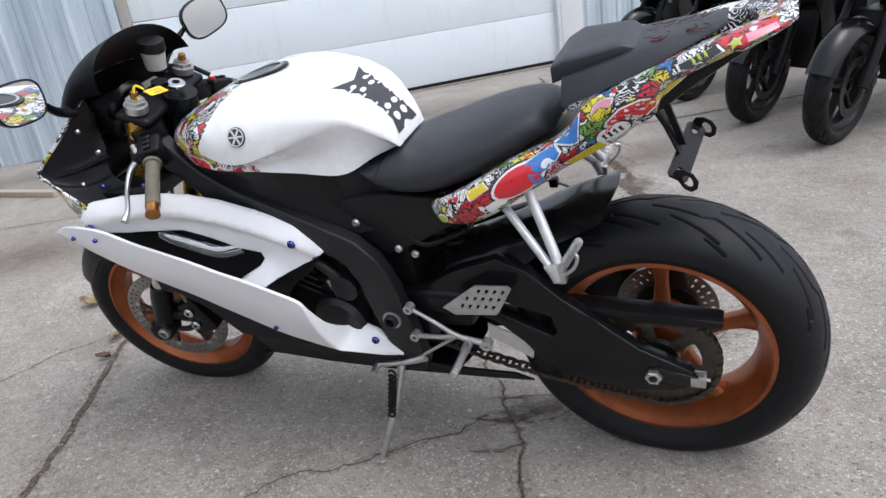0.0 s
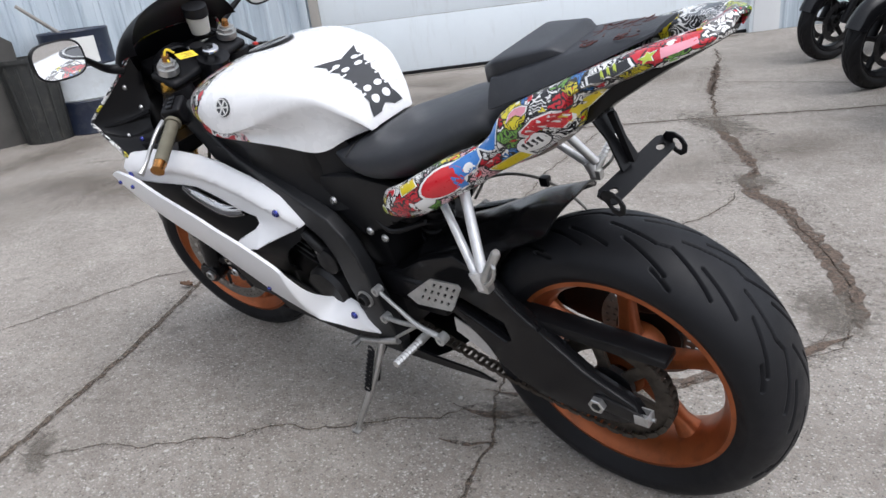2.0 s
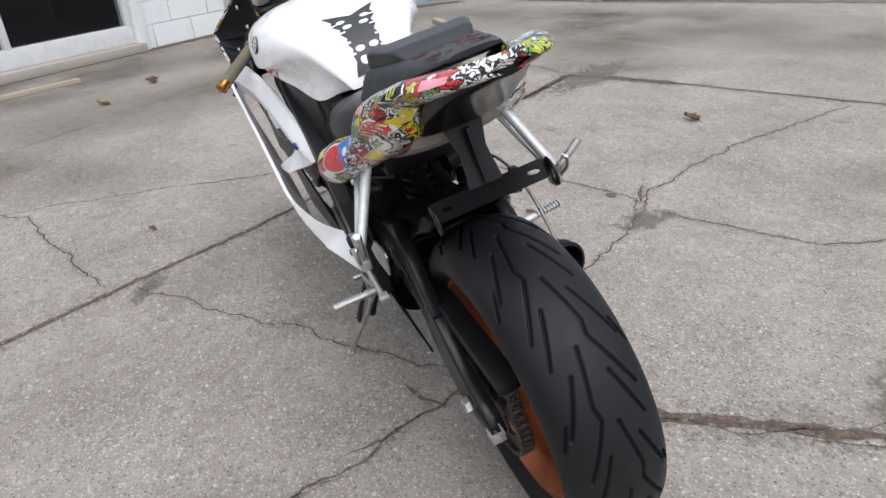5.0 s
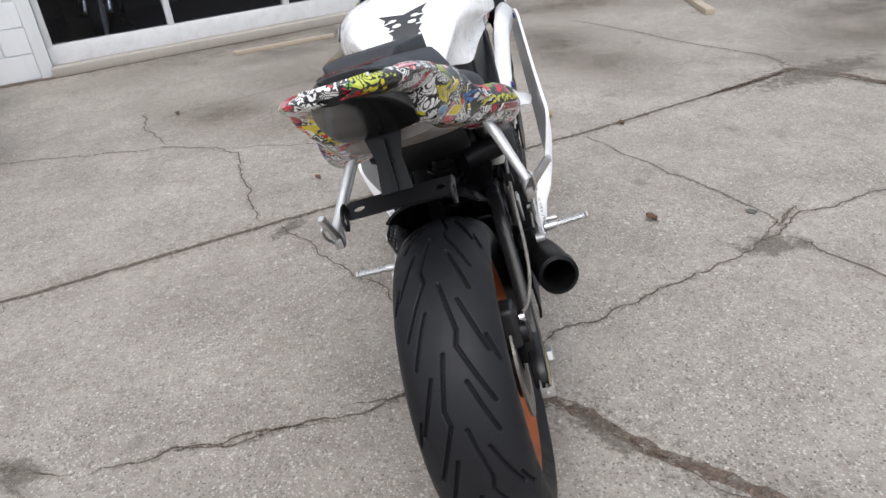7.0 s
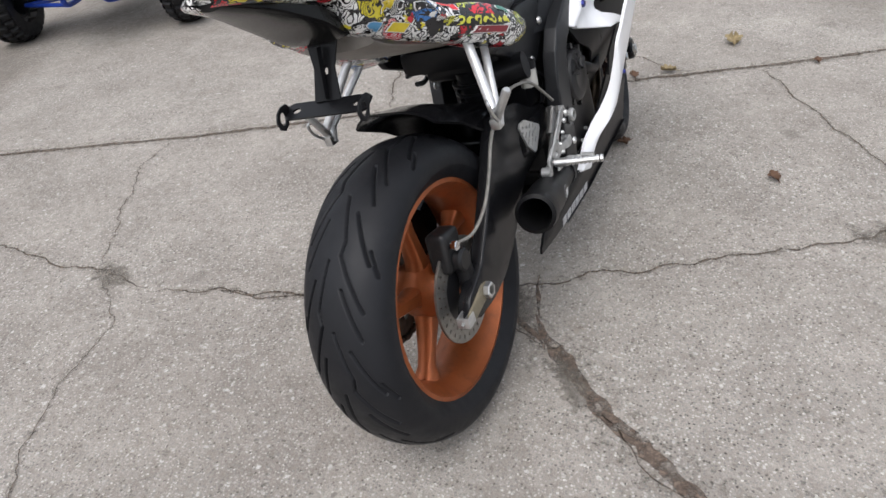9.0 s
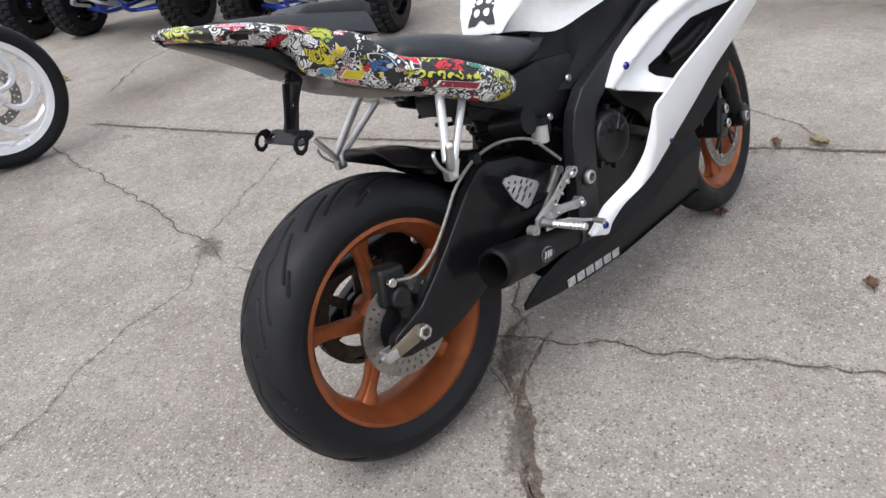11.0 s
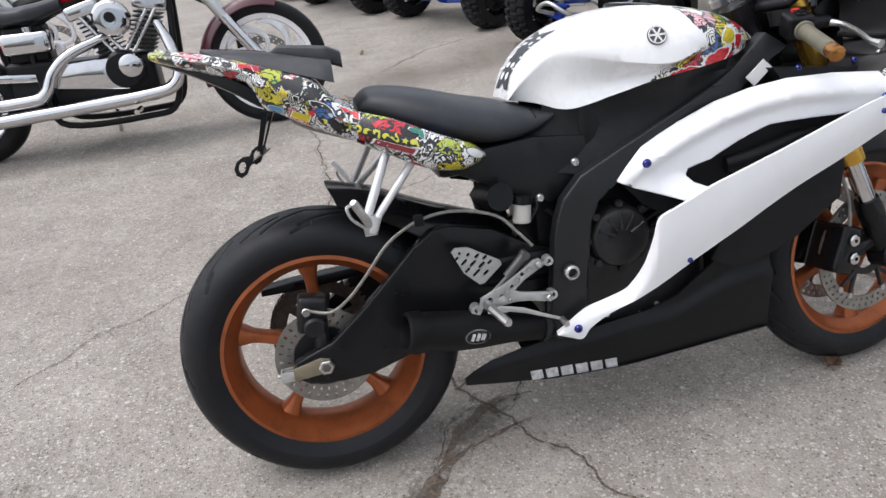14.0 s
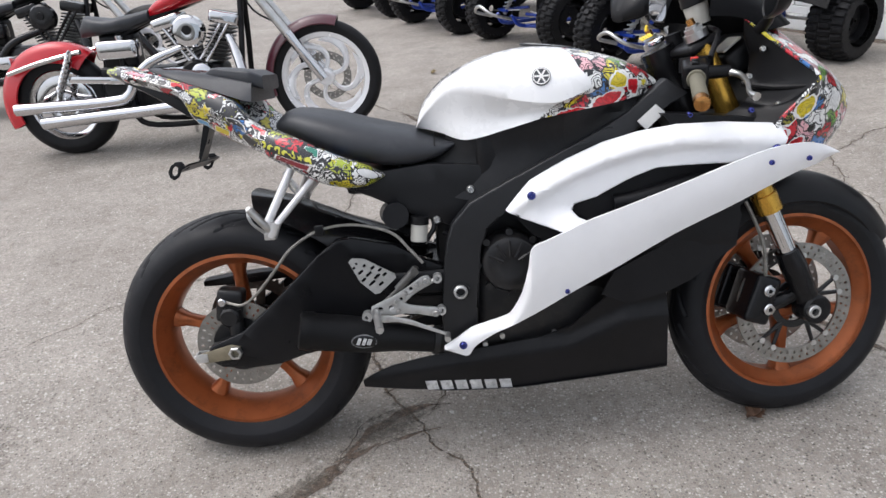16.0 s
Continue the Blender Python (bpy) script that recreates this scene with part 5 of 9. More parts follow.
# windscreen
rings = []
for i in range(25):
    q = -1 + 2 * i / 24
    row = []
    c = abs(math.sin(q * math.pi / 2))
    base = Vector((1.225 + (1.335 - 1.225) * math.cos(q * math.pi / 2), math.copysign(0.160 * c ** 0.92, q), 0.950 + 0.016 * math.cos(q * math.pi / 2)))
    lip = Vector((1.135 - 0.02 * q * q, 0.150 * math.sin(q * 1.5), 1.085 - 0.095 * q * q))
    for j in range(13):
        v = j / 12
        mid = base.lerp(lip, v)
        mid.z += 0.018 * math.sin(math.pi * v) * (1 - 0.4 * q * q)
        mid.x += 0.014 * math.sin(math.pi * v)
        row.append(mid)
    rings.append(row)
bm = loft(rings, closed=False, caps=False)
bmesh.ops.solidify(bm, geom=bm.faces[:], thickness=0.003)
part("windscreen", bm, M_SCREEN, bike, "dark tinted double-bubble windscreen")
# mirrors on folding stalks
for s in (-1, 1):
    root = Vector((1.225, s * 0.150, 0.956))
    head = Vector((1.148, 0.306, 1.041)) if s > 0 else Vector((1.175, -0.308, 1.024))
    stalk = part("mirror", tube([root, root + Vector((0.0, s * 0.04, 0.02)), head + Vector((0.03, -s * 0.055, -0.012))], [0.014, 0.010, 0.006], 12), M_BLACK, bike, "black stalk mirror with rounded glass")
    face = (Vector((-0.45, 0.75, 1.15)) - head).normalized() if s > 0 else (Vector((-0.5, 0.9, 1.15)) - head).normalized()
    face = Vector((-0.992, -0.120, -0.035)).normalized() if s > 0 else (face + Vector((-1.0, 0.1 * s, 0.05)) * 1.2).normalized()
    q = face.to_track_quat("Z", "Y").to_matrix().to_4x4()
    rows = []
    for (rx, ry, h) in ((0.036, 0.021, -0.030), (0.054, 0.035, -0.023), (0.061, 0.042, -0.009), (0.062, 0.043, 0.002), (0.0585, 0.0395, 0.004), (0.0578, 0.0388, 0.0015)):
        ring = []
        for j in range(36):
            b = TAU * j / 36
            c, sn = math.cos(b), math.sin(b)
            rx, ry = (rx, ry) if s > 0 or j else (rx * 1.15, ry * 1.15)
            ring.append((rx * math.copysign(abs(c) ** 0.65, c), ry * math.copysign(abs(sn) ** 0.65, sn), h))
        rows.append(ring)
    glass = [[(x * 0.995, y * 0.995, 0.002) for x, y, h in rows[-1]], [(0.0001 * x, 0.0001 * y, 0.002) for x, y, h in rows[-1]]]
    flat = face.cross(Vector((0, 0, 1))).normalized()
    rise = flat.cross(face)
    mm = Matrix.Translation(head) @ Matrix((flat, rise, face)).transposed().to_4x4() @ Matrix.Rotation(radians(8 * s), 4, "Z")
    part("mirror_shell", moved(loft(rows, caps=False), mm), M_BLACK, stalk)
    part("mirror_glass", moved(loft(glass, caps=False), mm), M_MIRROR, stalk)

# ---- tank ----
TOP = [(0.475, 0.800), (0.484, 0.828), (0.50, 0.856), (0.545, 0.900), (0.62, 0.938), (0.70, 0.956), (0.76, 0.958), (0.84, 0.948), (0.92, 0.927), (0.98, 0.902), (1.02, 0.872)]
BOT = [(0.475, 0.795), (0.53, 0.782), (0.588, 0.765), (0.68, 0.785), (0.745, 0.803), (0.80, 0.813), (0.86, 0.821), (0.93, 0.829), (1.02, 0.845)]
WID = [(0.475, 0.064), (0.50, 0.088), (0.54, 0.115), (0.60, 0.148), (0.68, 0.182), (0.76, 0.207), (0.83, 0.208), (0.90, 0.188), (0.96, 0.152), (1.02, 0.10)]
# the shoulder crease dips along the knee hollow; below it the skin runs in to the lower edge
SHO = [(0.475, 0.798), (0.50, 0.830), (0.55, 0.874), (0.60, 0.876), (0.66, 0.860), (0.71, 0.847), (0.78, 0.840), (0.86, 0.862), (0.94, 0.862), (1.02, 0.855)]
LOW_W = [(0.475, 0.045), (0.53, 0.085), (0.588, 0.124), (0.68, 0.150), (0.75, 0.176), (0.83, 0.192), (0.90, 0.178), (0.96, 0.144), (1.02, 0.094)]
TANK_P = 0.62


def tank_ring(x, n=96):
    zt, zb, wd, sh, wl = interp(x, TOP), interp(x, BOT), interp(x, WID), interp(x, SHO), interp(x, LOW_W)
    sh = min(max(sh, zb + 0.004), zt - 0.004)
    dip = 0.024 * interp(x, [(0.52, 0.0), (0.60, 0.55), (0.70, 1.0), (0.80, 0.8), (0.90, 0.1)])
    out = []
    for j in range(n):
        a = TAU * j / n
        c, s = math.cos(a), math.sin(a)
        if s >= 0:
            out.append((x, wd * math.copysign(abs(c) ** TANK_P, c), sh + (zt - sh) * abs(s) ** 0.72))
        else:
            u = math.degrees(math.asin(min(1.0, -s))) / 90
            if u <= 0.75:
                t = u / 0.75
                y = wd + (wl - wd) * t - dip * math.sin(math.pi * t) ** 1.3
                out.append((x, math.copysign(y, c), sh - (sh - zb) * t))
            else:
                out.append((x, math.copysign(wl * (1 - (u - 0.75) / 0.25), c), zb + 0.002))
    return out


def tank_at(x, a):
    """A point of the tank's skin by its place along the bike and its angle round it."""
    r = tank_ring(x)
    f = (a / TAU) * 96
    i = int(math.floor(f))
    p, q = Vector(r[i % 96]), Vector(r[(i + 1) % 96])
    return p.lerp(q, f - i)


def smooth_table(tab, n=8):
    pts = spline([(x, v, 0) for x, v in tab], n)
    return [(p.x, p.y) for p in pts]


TOP, BOT, WID, SHO, LOW_W = (smooth_table(tab) for tab in (TOP, BOT, WID, SHO, LOW_W))
xs = [0.475 + 0.545 * i / 54 for i in range(55)]
fuel_tank = part("fuel_tank", loft([tank_ring(x) for x in xs]), M_TANK, bike, "white fuel tank with a sticker-printed front band", smooth=44)


def skin_patch(name, poly, material, lift=0.0012, step=0.012):
    """A thin decal on the tank from an outline in x and angle (degrees)."""
    bm = bmesh.new()
    vs = [bm.verts.new((x, a / 500.0, 0)) for x, a in poly]
    for i in range(len(vs)):
        bm.edges.new((vs[i], vs[(i + 1) % len(vs)]))
    bmesh.ops.triangle_fill(bm, use_beauty=True, edges=bm.edges[:], normal=(0, 0, 1))
    for k in (0, 1):
        lo, hi = min(v.co[k] for v in bm.verts), max(v.co[k] for v in bm.verts)
        t = lo + step
        while t < hi - 0.002:
            bmesh.ops.bisect_plane(bm, geom=bm.verts[:] + bm.edges[:] + bm.faces[:], plane_co=((t, 0, 0), (0, t, 0))[k], plane_no=((1, 0, 0), (0, 1, 0))[k])
            t += step
    for v in bm.verts:
        x, a = v.co.x, radians(v.co.y * 500)
        p = tank_at(x, a)
        du, dv = tank_at(x + 0.004, a) - p, tank_at(x, a + 0.02) - p
        nn = du.cross(dv).normalized()
        if nn.dot(p - Vector((0.72, 0, 0.80))) < 0:
            nn = -nn
        v.co = p + nn * lift
    return part(name, bm, material, fuel_tank)


# charcoal spine pad down the tank's back, with pale slots
def pad_angle(x, y):
    wd = interp(x, WID)
    d = math.degrees(math.acos(min(1, (abs(y) / wd) ** (1 / TANK_P))))
    return d if y >= 0 else 180 - d


def half_slot(x, y, rx, ry, n=12):
    return [(x + rx * math.cos(TAU * k / n), pad_angle(x + rx * math.cos(TAU * k / n), y + ry * math.sin(TAU * k / n))) for k in range(n)]


right_side = [(0.477, 0.050), (0.488, 0.046), (0.500, 0.038), (0.512, 0.041), (0.522, 0.034), (0.534, 0.041), (0.545, 0.035), (0.556, 0.046), (0.566, 0.040), (0.577, 0.056), (0.588, 0.050), (0.606, 0.068)]
spine_top = [(0.597, 0.030), (0.590, 0.0), (0.597, -0.030)]
pad_line = [(0.477, 0.022), (0.486, 0.0), (0.477, -0.022)]
back_line = [(0.0, 0.4765)]
for i in range(1, 120):
    x0, x1 = 0.4765 + 0.002 * (i - 1), 0.4765 + 0.002 * i
    back_line.append((back_line[-1][0] + math.hypot(x1 - x0, interp(x1, TOP) - interp(x0, TOP)), x1))
pad_x = lambda x: interp(0.012 + (x - 0.477) / 0.129 * 0.165, back_line)
right_side, spine_top, pad_line = ([(pad_x(x), y * 0.90) for x, y in row] for row in (right_side, spine_top, pad_line))
outline = right_side + spine_top + [(x, -y) for x, y in right_side[::-1]] + pad_line[::-1]
skin_patch("spine_pad", [(x, pad_angle(x, y)) for x, y in outline], M_DECAL, 0.0012, 0.008)
for x, y in ((0.500, 0.018), (0.500, -0.018), (0.520, 0.018), (0.520, -0.018), (0.566, 0.022), (0.566, -0.022), (0.580, 0.030), (0.580, -0.030)):
    skin_patch("pad_slot", half_slot(pad_x(x), y * 0.95, 0.0045, 0.009), M_WHITE, 0.002, 0.008)
for s in (1, -1):
    for x in (0.512, 0.534, 0.556, 0.577):
        skin_patch("pad_slot", [(pad_x(x) - 0.002, pad_angle(pad_x(x), s * 0.066)), (pad_x(x) + 0.002, pad_angle(pad_x(x), s * 0.066)), (pad_x(x) + 0.003, pad_angle(pad_x(x), s * 0.028)), (pad_x(x), pad_angle(pad_x(x), s * 0.028))], M_WHITE, 0.002, 0.008)
# round emblems on the shoulders
for s in (1, -1):
    c0 = tank_at(0.75, radians(20 if s > 0 else 160))
    du, dv = tank_at(0.754, radians(20 if s > 0 else 160)) - c0, tank_at(0.75, radians(22 if s > 0 else 158)) - c0
    nn = du.cross(dv).normalized()
    if nn.y * s < 0:
        nn = -nn
    q = Matrix.Translation(c0) @ nn.to_track_quat("Z", "X").to_matrix().to_4x4()
    em = part("emblem", moved(disc(-0.003, 0.003, 0.0195, axis="z", bevel=0.001), q), M_DECAL, fuel_tank, "round dark emblem with a pale ring")
    part("emblem_ring", moved(disc(0.003, 0.0038, 0.0182, axis="z", hole=0.0160), q), M_LABEL, em)
    for k in range(3):
        part("emblem_bar", moved(moved(box(-0.0018, 0.0018, -0.0150, 0.0150, 0.003, 0.0037), Matrix.Rotation(TAU * k / 6, 4, "Z")), q), M_LABEL, em)
# filler cap
capm = Matrix.Translation((0.80, 0, 0.9535)) @ Matrix.Rotation(radians(9), 4, "Y")
fc = part("filler_cap", moved(disc(-0.004, 0.003, 0.062, axis="z", bevel=0.002, steps=48), capm @ Matrix.Diagonal((1.15, 0.8, 1, 1))), M_GLOSS, fuel_tank)
part("cap_ring", moved(disc(0.003, 0.005, 0.052, axis="z", hole=0.046, steps=48), capm @ Matrix.Diagonal((1.15, 0.8, 1, 1))), M_STEEL, fc)

# black covers below the tank and seat
for s in (-1, 1):
    def cover_y(x, z, s=s):
        top, low = interp(x, BOT), interp(x, [(0.44, 0.66), (0.59, 0.64), (0.70, 0.689), (0.80, 0.737), (0.94, 0.803), (1.0, 0.83)])
        t = min(1.0, max(0.0, (z - low) / max(0.01, top - low)))
        lower = interp(x, [(0.43, 0.112), (0.55, 0.128), (0.65, 0.146), (0.80, 0.158), (0.95, 0.150), (1.02, 0.12)])
        return s * (lower + (min(interp(x, LOW_W) - 0.007, lower + 0.03) - lower) * t - 0.010 * math.sin(math.pi * t))
    part("side_cover", plate([(0.425, 0.708), (0.447, 0.722), (0.515, 0.734), (0.538, 0.762), (0.545, 0.79), (0.588, 0.775), (0.68, 0.795), (0.745, 0.813), (0.80, 0.823), (0.86, 0.831), (0.93, 0.839), (1.0, 0.853), (0.975, 0.825), (0.937, 0.795), (0.876, 0.762), (0.80, 0.727), (0.70, 0.68), (0.635, 0.65), (0.59, 0.63), (0.50, 0.65), (0.44, 0.685)], cover_y, 0.006, 0.025), M_PANEL, bike, "dark grey textured cover below the tank")
    spar_y = lambda x, z, s=s: s * (interp(z, [(0.26, 0.158), (0.45, 0.172), (0.60, 0.176), (0.75, 0.172), (0.87, 0.135)]))
    part("frame_spar", plate([(0.498, 0.300), (0.505, 0.38), (0.511, 0.45), (0.518, 0.505), (0.525, 0.544), (0.541, 0.589), (0.582, 0.633), (0.635, 0.659), (0.699, 0.689), (0.801, 0.737), (0.876, 0.771), (0.937, 0.803), (0.986, 0.838), (1.03, 0.87), (1.075, 0.835), (0.99, 0.785), (0.962, 0.767), (0.931, 0.745), (0.862, 0.710), (0.799, 0.680), (0.722, 0.640), (0.648, 0.596), (0.622, 0.572), (0.604, 0.53), (0.594, 0.444), (0.586, 0.36), (0.581, 0.300), (0.565, 0.265), (0.512, 0.265)],
                             spar_y, 0.035, 0.03, bevel=0.005), M_SPAR, bike, "dark satin aluminium frame spar", weighted=True)
    part("subframe_cover", plate([(0.27, 0.706), (0.39, 0.712), (0.50, 0.722), (0.615, 0.71), (0.66, 0.645), (0.60, 0.625), (0.535, 0.575), (0.455, 0.605), (0.36, 0.655), (0.28, 0.69)], lambda x, z, s=s: s * 0.128, 0.02, 0.05, bevel=0.005), M_PANEL, bike)
    for (x, y, z) in ((0.589, 0.131, 0.656), (0.507, 0.127, 0.590), (0.475, 0.12, 0.573)):
        bolt(x, s * y, z, 0.0085, M_STEEL, bike)
    piv = part("pivot_nut", disc(s * 0.172, s * 0.186, 0.0165, (0.549, 0, 0.428), hole=0.011, bevel=0.003, steps=12), M_ENGINE if s > 0 else M_ALU, bike)
    part("pivot_ring", disc(s * 0.168, s * 0.176, 0.0215, (0.549, 0, 0.428), hole=0.017, steps=28), M_ALU if s > 0 else M_ENGINE, piv)

# ---- rider's seat ----
S_TOP = smooth_table([(0.155, 0.838), (0.175, 0.856), (0.21, 0.860), (0.29, 0.845), (0.38, 0.818), (0.46, 0.797), (0.52, 0.777), (0.56, 0.767)])
S_BOT = smooth_table([(0.155, 0.815), (0.20, 0.795), (0.26, 0.765), (0.36, 0.728), (0.45, 0.716), (0.52, 0.728), (0.56, 0.752)])
S_WID = smooth_table([(0.155, 0.075), (0.19, 0.098), (0.26, 0.130), (0.34, 0.148), (0.42, 0.145), (0.50, 0.128), (0.56, 0.105)])


def seat_ring(x, n=40):
    zt, zb, wd = interp(x, S_TOP), interp(x, S_BOT), interp(x, S_WID)
    out = []
    for j in range(n):
        a = TAU * j / n
        c, s = math.cos(a), math.sin(a)
        if s >= 0:
            y = wd * math.copysign(abs(c) ** 0.75, c)
            z = zb + (zt - zb) * (0.36 + 0.64 * abs(s) ** 0.8)
        else:
            y = wd * math.copysign(abs(c) ** 0.3, c) * (1 - 0.05 * abs(s))
            z = zb + (zt - zb) * 0.36 * (1 - abs(s) ** 0.9)
        out.append((x, y, z))
    return out


seat = part("rider_seat", loft([seat_ring(0.155 + 0.405 * i / 40) for i in range(41)]), M_SEAT, bike, "black vinyl rider seat", smooth=60)
seam = []
for j in range(2, 19):
    seam.append(Vector(seat_ring(0.515)[j]) * 1.0 + Vector((0, 0, 0.001)))
part("seam", tube(seam, 0.0018, 6, n=1), M_BLACK, seat)
# pillion cover and pad
P_TOP = [(-0.134, 0.978), (-0.05, 0.966), (0.03, 0.950), (0.116, 0.930)]
P_BOT = [(-0.134, 0.970), (-0.05, 0.940), (0.03, 0.912), (0.105, 0.887), (0.116, 0.884)]
P_WID = [(-0.134, 0.040), (-0.05, 0.080), (0.03, 0.104), (0.10, 0.122), (0.116, 0.118)]
P_FLAT = [(-0.134, 0.036), (-0.05, 0.058), (0.03, 0.078), (0.116, 0.096)]
rings = []
for i in range(21):
    x = -0.134 + 0.25 * i / 20
    w, f, zb, zt = interp(x, P_WID), interp(x, P_FLAT), interp(x, P_BOT), interp(x, P_TOP)
    half = [(0.0, zt), (f * 0.6, zt - 0.0006), (f - 0.006, zt - 0.002), (f, zt - 0.004), (f + (w - f) * 0.45, zt - (zt - zb) * 0.38), (w - 0.002, zb + 0.006), (w, zb + 0.002), (w - 0.004, zb)]
    rings.append([(x, y, z) for y, z in half] + [(x, -y, z) for y, z in half[:0:-1]])
pc = part("pillion_cover", loft(rings), M_SEAT, bike, "dark grey pillion seat cover with a faded orange print", smooth=24)
B_TOP = [(-0.002, 0.955), (0.018, 0.968), (0.112, 0.955), (0.138, 0.942)]
B_BOT = [(-0.002, 0.945), (0.02, 0.938), (0.115, 0.918), (0.138, 0.908)]
B_WID = [(-0.002, 0.052), (0.02, 0.066), (0.11, 0.090), (0.138, 0.080)]
part("pillion_pad", loft([superring(x, interp(x, B_WID), interp(x, B_BOT), interp(x, B_TOP), 36, 7.0) for x in [-0.002 + 0.140 * i / 16 for i in range(17)]]), M_SEAT, bike, "black pillion pad")
rng = random.Random(5)
for k in range(34):
    x0, y0 = rng.uniform(-0.10, -0.02), rng.uniform(-0.045, 0.045)
    a = rng.uniform(0, TAU)
    x1, y1 = x0 + 0.018 * math.cos(a), max(-0.052, min(0.052, y0 + 0.014 * math.sin(a)))
    zf = lambda x, y: interp(x, P_TOP) - 0.0003
    part("print_line", tube([(x0, y0, zf(x0, y0)), ((x0 + x1) / 2, (y0 + y1) / 2 + 0.004, zf((x0 + x1) / 2, y0)), (x1, y1, zf(x1, y1))], 0.0010, 5, n=3), M_WEB, pc)

# ---- tail ----
tail_cowls = {}
T_TOP = smooth_table([(-0.232, 0.985), (-0.17, 0.976), (-0.09, 0.957), (0.03, 0.913), (0.078, 0.890), (0.104, 0.856), (0.135, 0.833), (0.165, 0.822), (0.22, 0.803), (0.29, 0.768), (0.36, 0.736), (0.398, 0.706)], 5)
T_LOW = smooth_table([(-0.232, 0.966), (-0.17, 0.945), (-0.09, 0.917), (-0.050, 0.900), (-0.030, 0.852), (0.0, 0.836), (0.05, 0.806), (0.12, 0.774), (0.19, 0.740), (0.27, 0.700), (0.35, 0.686), (0.398, 0.700)], 5)
T_OUT = smooth_table([(-0.232, 0.030), (-0.215, 0.056), (-0.185, 0.076), (-0.14, 0.094), (-0.08, 0.110), (0.03, 0.130), (0.12, 0.153), (0.20, 0.184), (0.28, 0.202), (0.34, 0.192), (0.375, 0.166), (0.398, 0.138)], 5)
for s in (-1, 1):
    rings = []
    for i in range(61):
        x = -0.232 + 0.63 * i / 60
        zt, zl, yo = interp(x, T_TOP), interp(x, T_LOW), interp(x, T_OUT)
        h = zt - zl
        bulge = 0.010 * min(1, (0.398 - x) / 0.05)
        inner = max(0.018, 0.05 * min(1, (0.40 - x) / 0.1))
        step_in = 0.014 if -0.15 < x < 0.14 else 0.0
        ring = [(yo - inner, zt - 0.004), (yo - 0.014, zt), (yo - 0.005, zt - 0.05 * h), (yo + bulge * 0.4, zt - 0.22 * h), (yo + bulge, zt - 0.42 * h), (yo + bulge - 0.3 * step_in, zt - 0.50 * h),
                (yo + bulge - step_in, zt - 0.56 * h), (yo + bulge * 0.6 - step_in, zt - 0.75 * h), (yo - 0.010 - step_in, zl + 0.06 * h), (yo - 0.022 - step_in, zl), (max(0.03, yo - inner - 0.045), zl + 0.008)]
        rings.append([(x, s * max(y, 0.002), z) for y, z in ring])
    tail_cowls[s] = part("tail_cowl", loft(rings), M_STICKER_L if s > 0 else M_STICKER_R, bike, "tail cowl wrapped in colourful stickers", smooth=50)


def tail_y(x, z):
    """The outer skin of the tail at a place along it and a height."""
    zt, zl, yo = interp(x, T_TOP), interp(x, T_LOW), interp(x, T_OUT)
    b, st = 0.010 * min(1, (0.398 - x) / 0.05), 0.014 if -0.15 < x < 0.14 else 0.0
    return interp((zt - z) / (zt - zl), [(0.0, yo - 0.014), (0.05, yo - 0.005), (0.22, yo + 0.4 * b), (0.42, yo + b), (0.50, yo + b - 0.3 * st), (0.56, yo + b - st), (0.75, yo + 0.6 * b - st), (0.94, yo - 0.010 - st), (1.0, yo - 0.022 - st)])


OVAL = [(math.cos(TAU * k / 18), math.sin(TAU * k / 18)) for k in range(18)]
SLAB = [(-1, -0.8), (0.9, -1), (1, 0.8), (-0.9, 1)]
CHEVRON = [(-1, 1), (-0.4, 1), (0, -0.1), (0.45, 1), (1, 1), (0.35, -1), (-0.3, -1)]
HOOK = [(1, -1), (0.45, -1), (0.3, -0.35), (-0.5, -0.3), (-1, 0.1), (-0.9, 0.75), (-0.3, 1), (0.7, 0.95)]
SWOOSH = [(-1, 0.3), (-0.5, 0.8), (0.1, 0.9), (0.6, 0.5), (1, -0.6), (0.5, -0.1), (0, -0.1), (-0.4, -0.7), (-0.8, -0.4)]
STAR = [((1.0 if k % 2 == 0 else 0.45) * math.cos(TAU * k / 10 + 0.3), (1.0 if k % 2 == 0 else 0.45) * math.sin(TAU * k / 10 + 0.3)) for k in range(10)]
PRINTS = {}


def print_paint(tone):
    if tone not in PRINTS:
        PRINTS[tone] = simple("sticker_ink", tone, 0.28, coat=0.4, vary=0.10, scale=40, bump=0.0)
    return PRINTS[tone]


def sticker(cowl, s, x, z, rx, rz, tilt, shape, tone, lift=0.0012, name="sticker"):
    c, k = math.cos(radians(tilt)), math.sin(radians(tilt))
    line = [(x + rx * u * c - rz * v * k, z + rx * u * k + rz * v * c) for u, v in shape]
    line = [(a, min(interp(a, T_TOP) - 0.003, max(interp(a, T_LOW) + 0.003, b))) for a, b in line]
    part(name, plate(line, lambda a, b: s * (tail_y(a, b) + lift), 0.0006, 0.008), print_paint(tone), cowl)


def outlined(cowl, s, x, z, rx, rz, tilt, shape, tone):
    """A sticker with a dark rim and a white border."""
    sticker(cowl, s, x, z, rx * 1.24, rz * 1.24, tilt, shape, BLK_P, 0.0010, "sticker_rim")
    sticker(cowl, s, x, z, rx * 1.14, rz * 1.14, tilt, shape, WHT_P, 0.0018, "sticker_border")
    sticker(cowl, s, x, z, rx, rz, tilt, shape, tone, 0.0026)


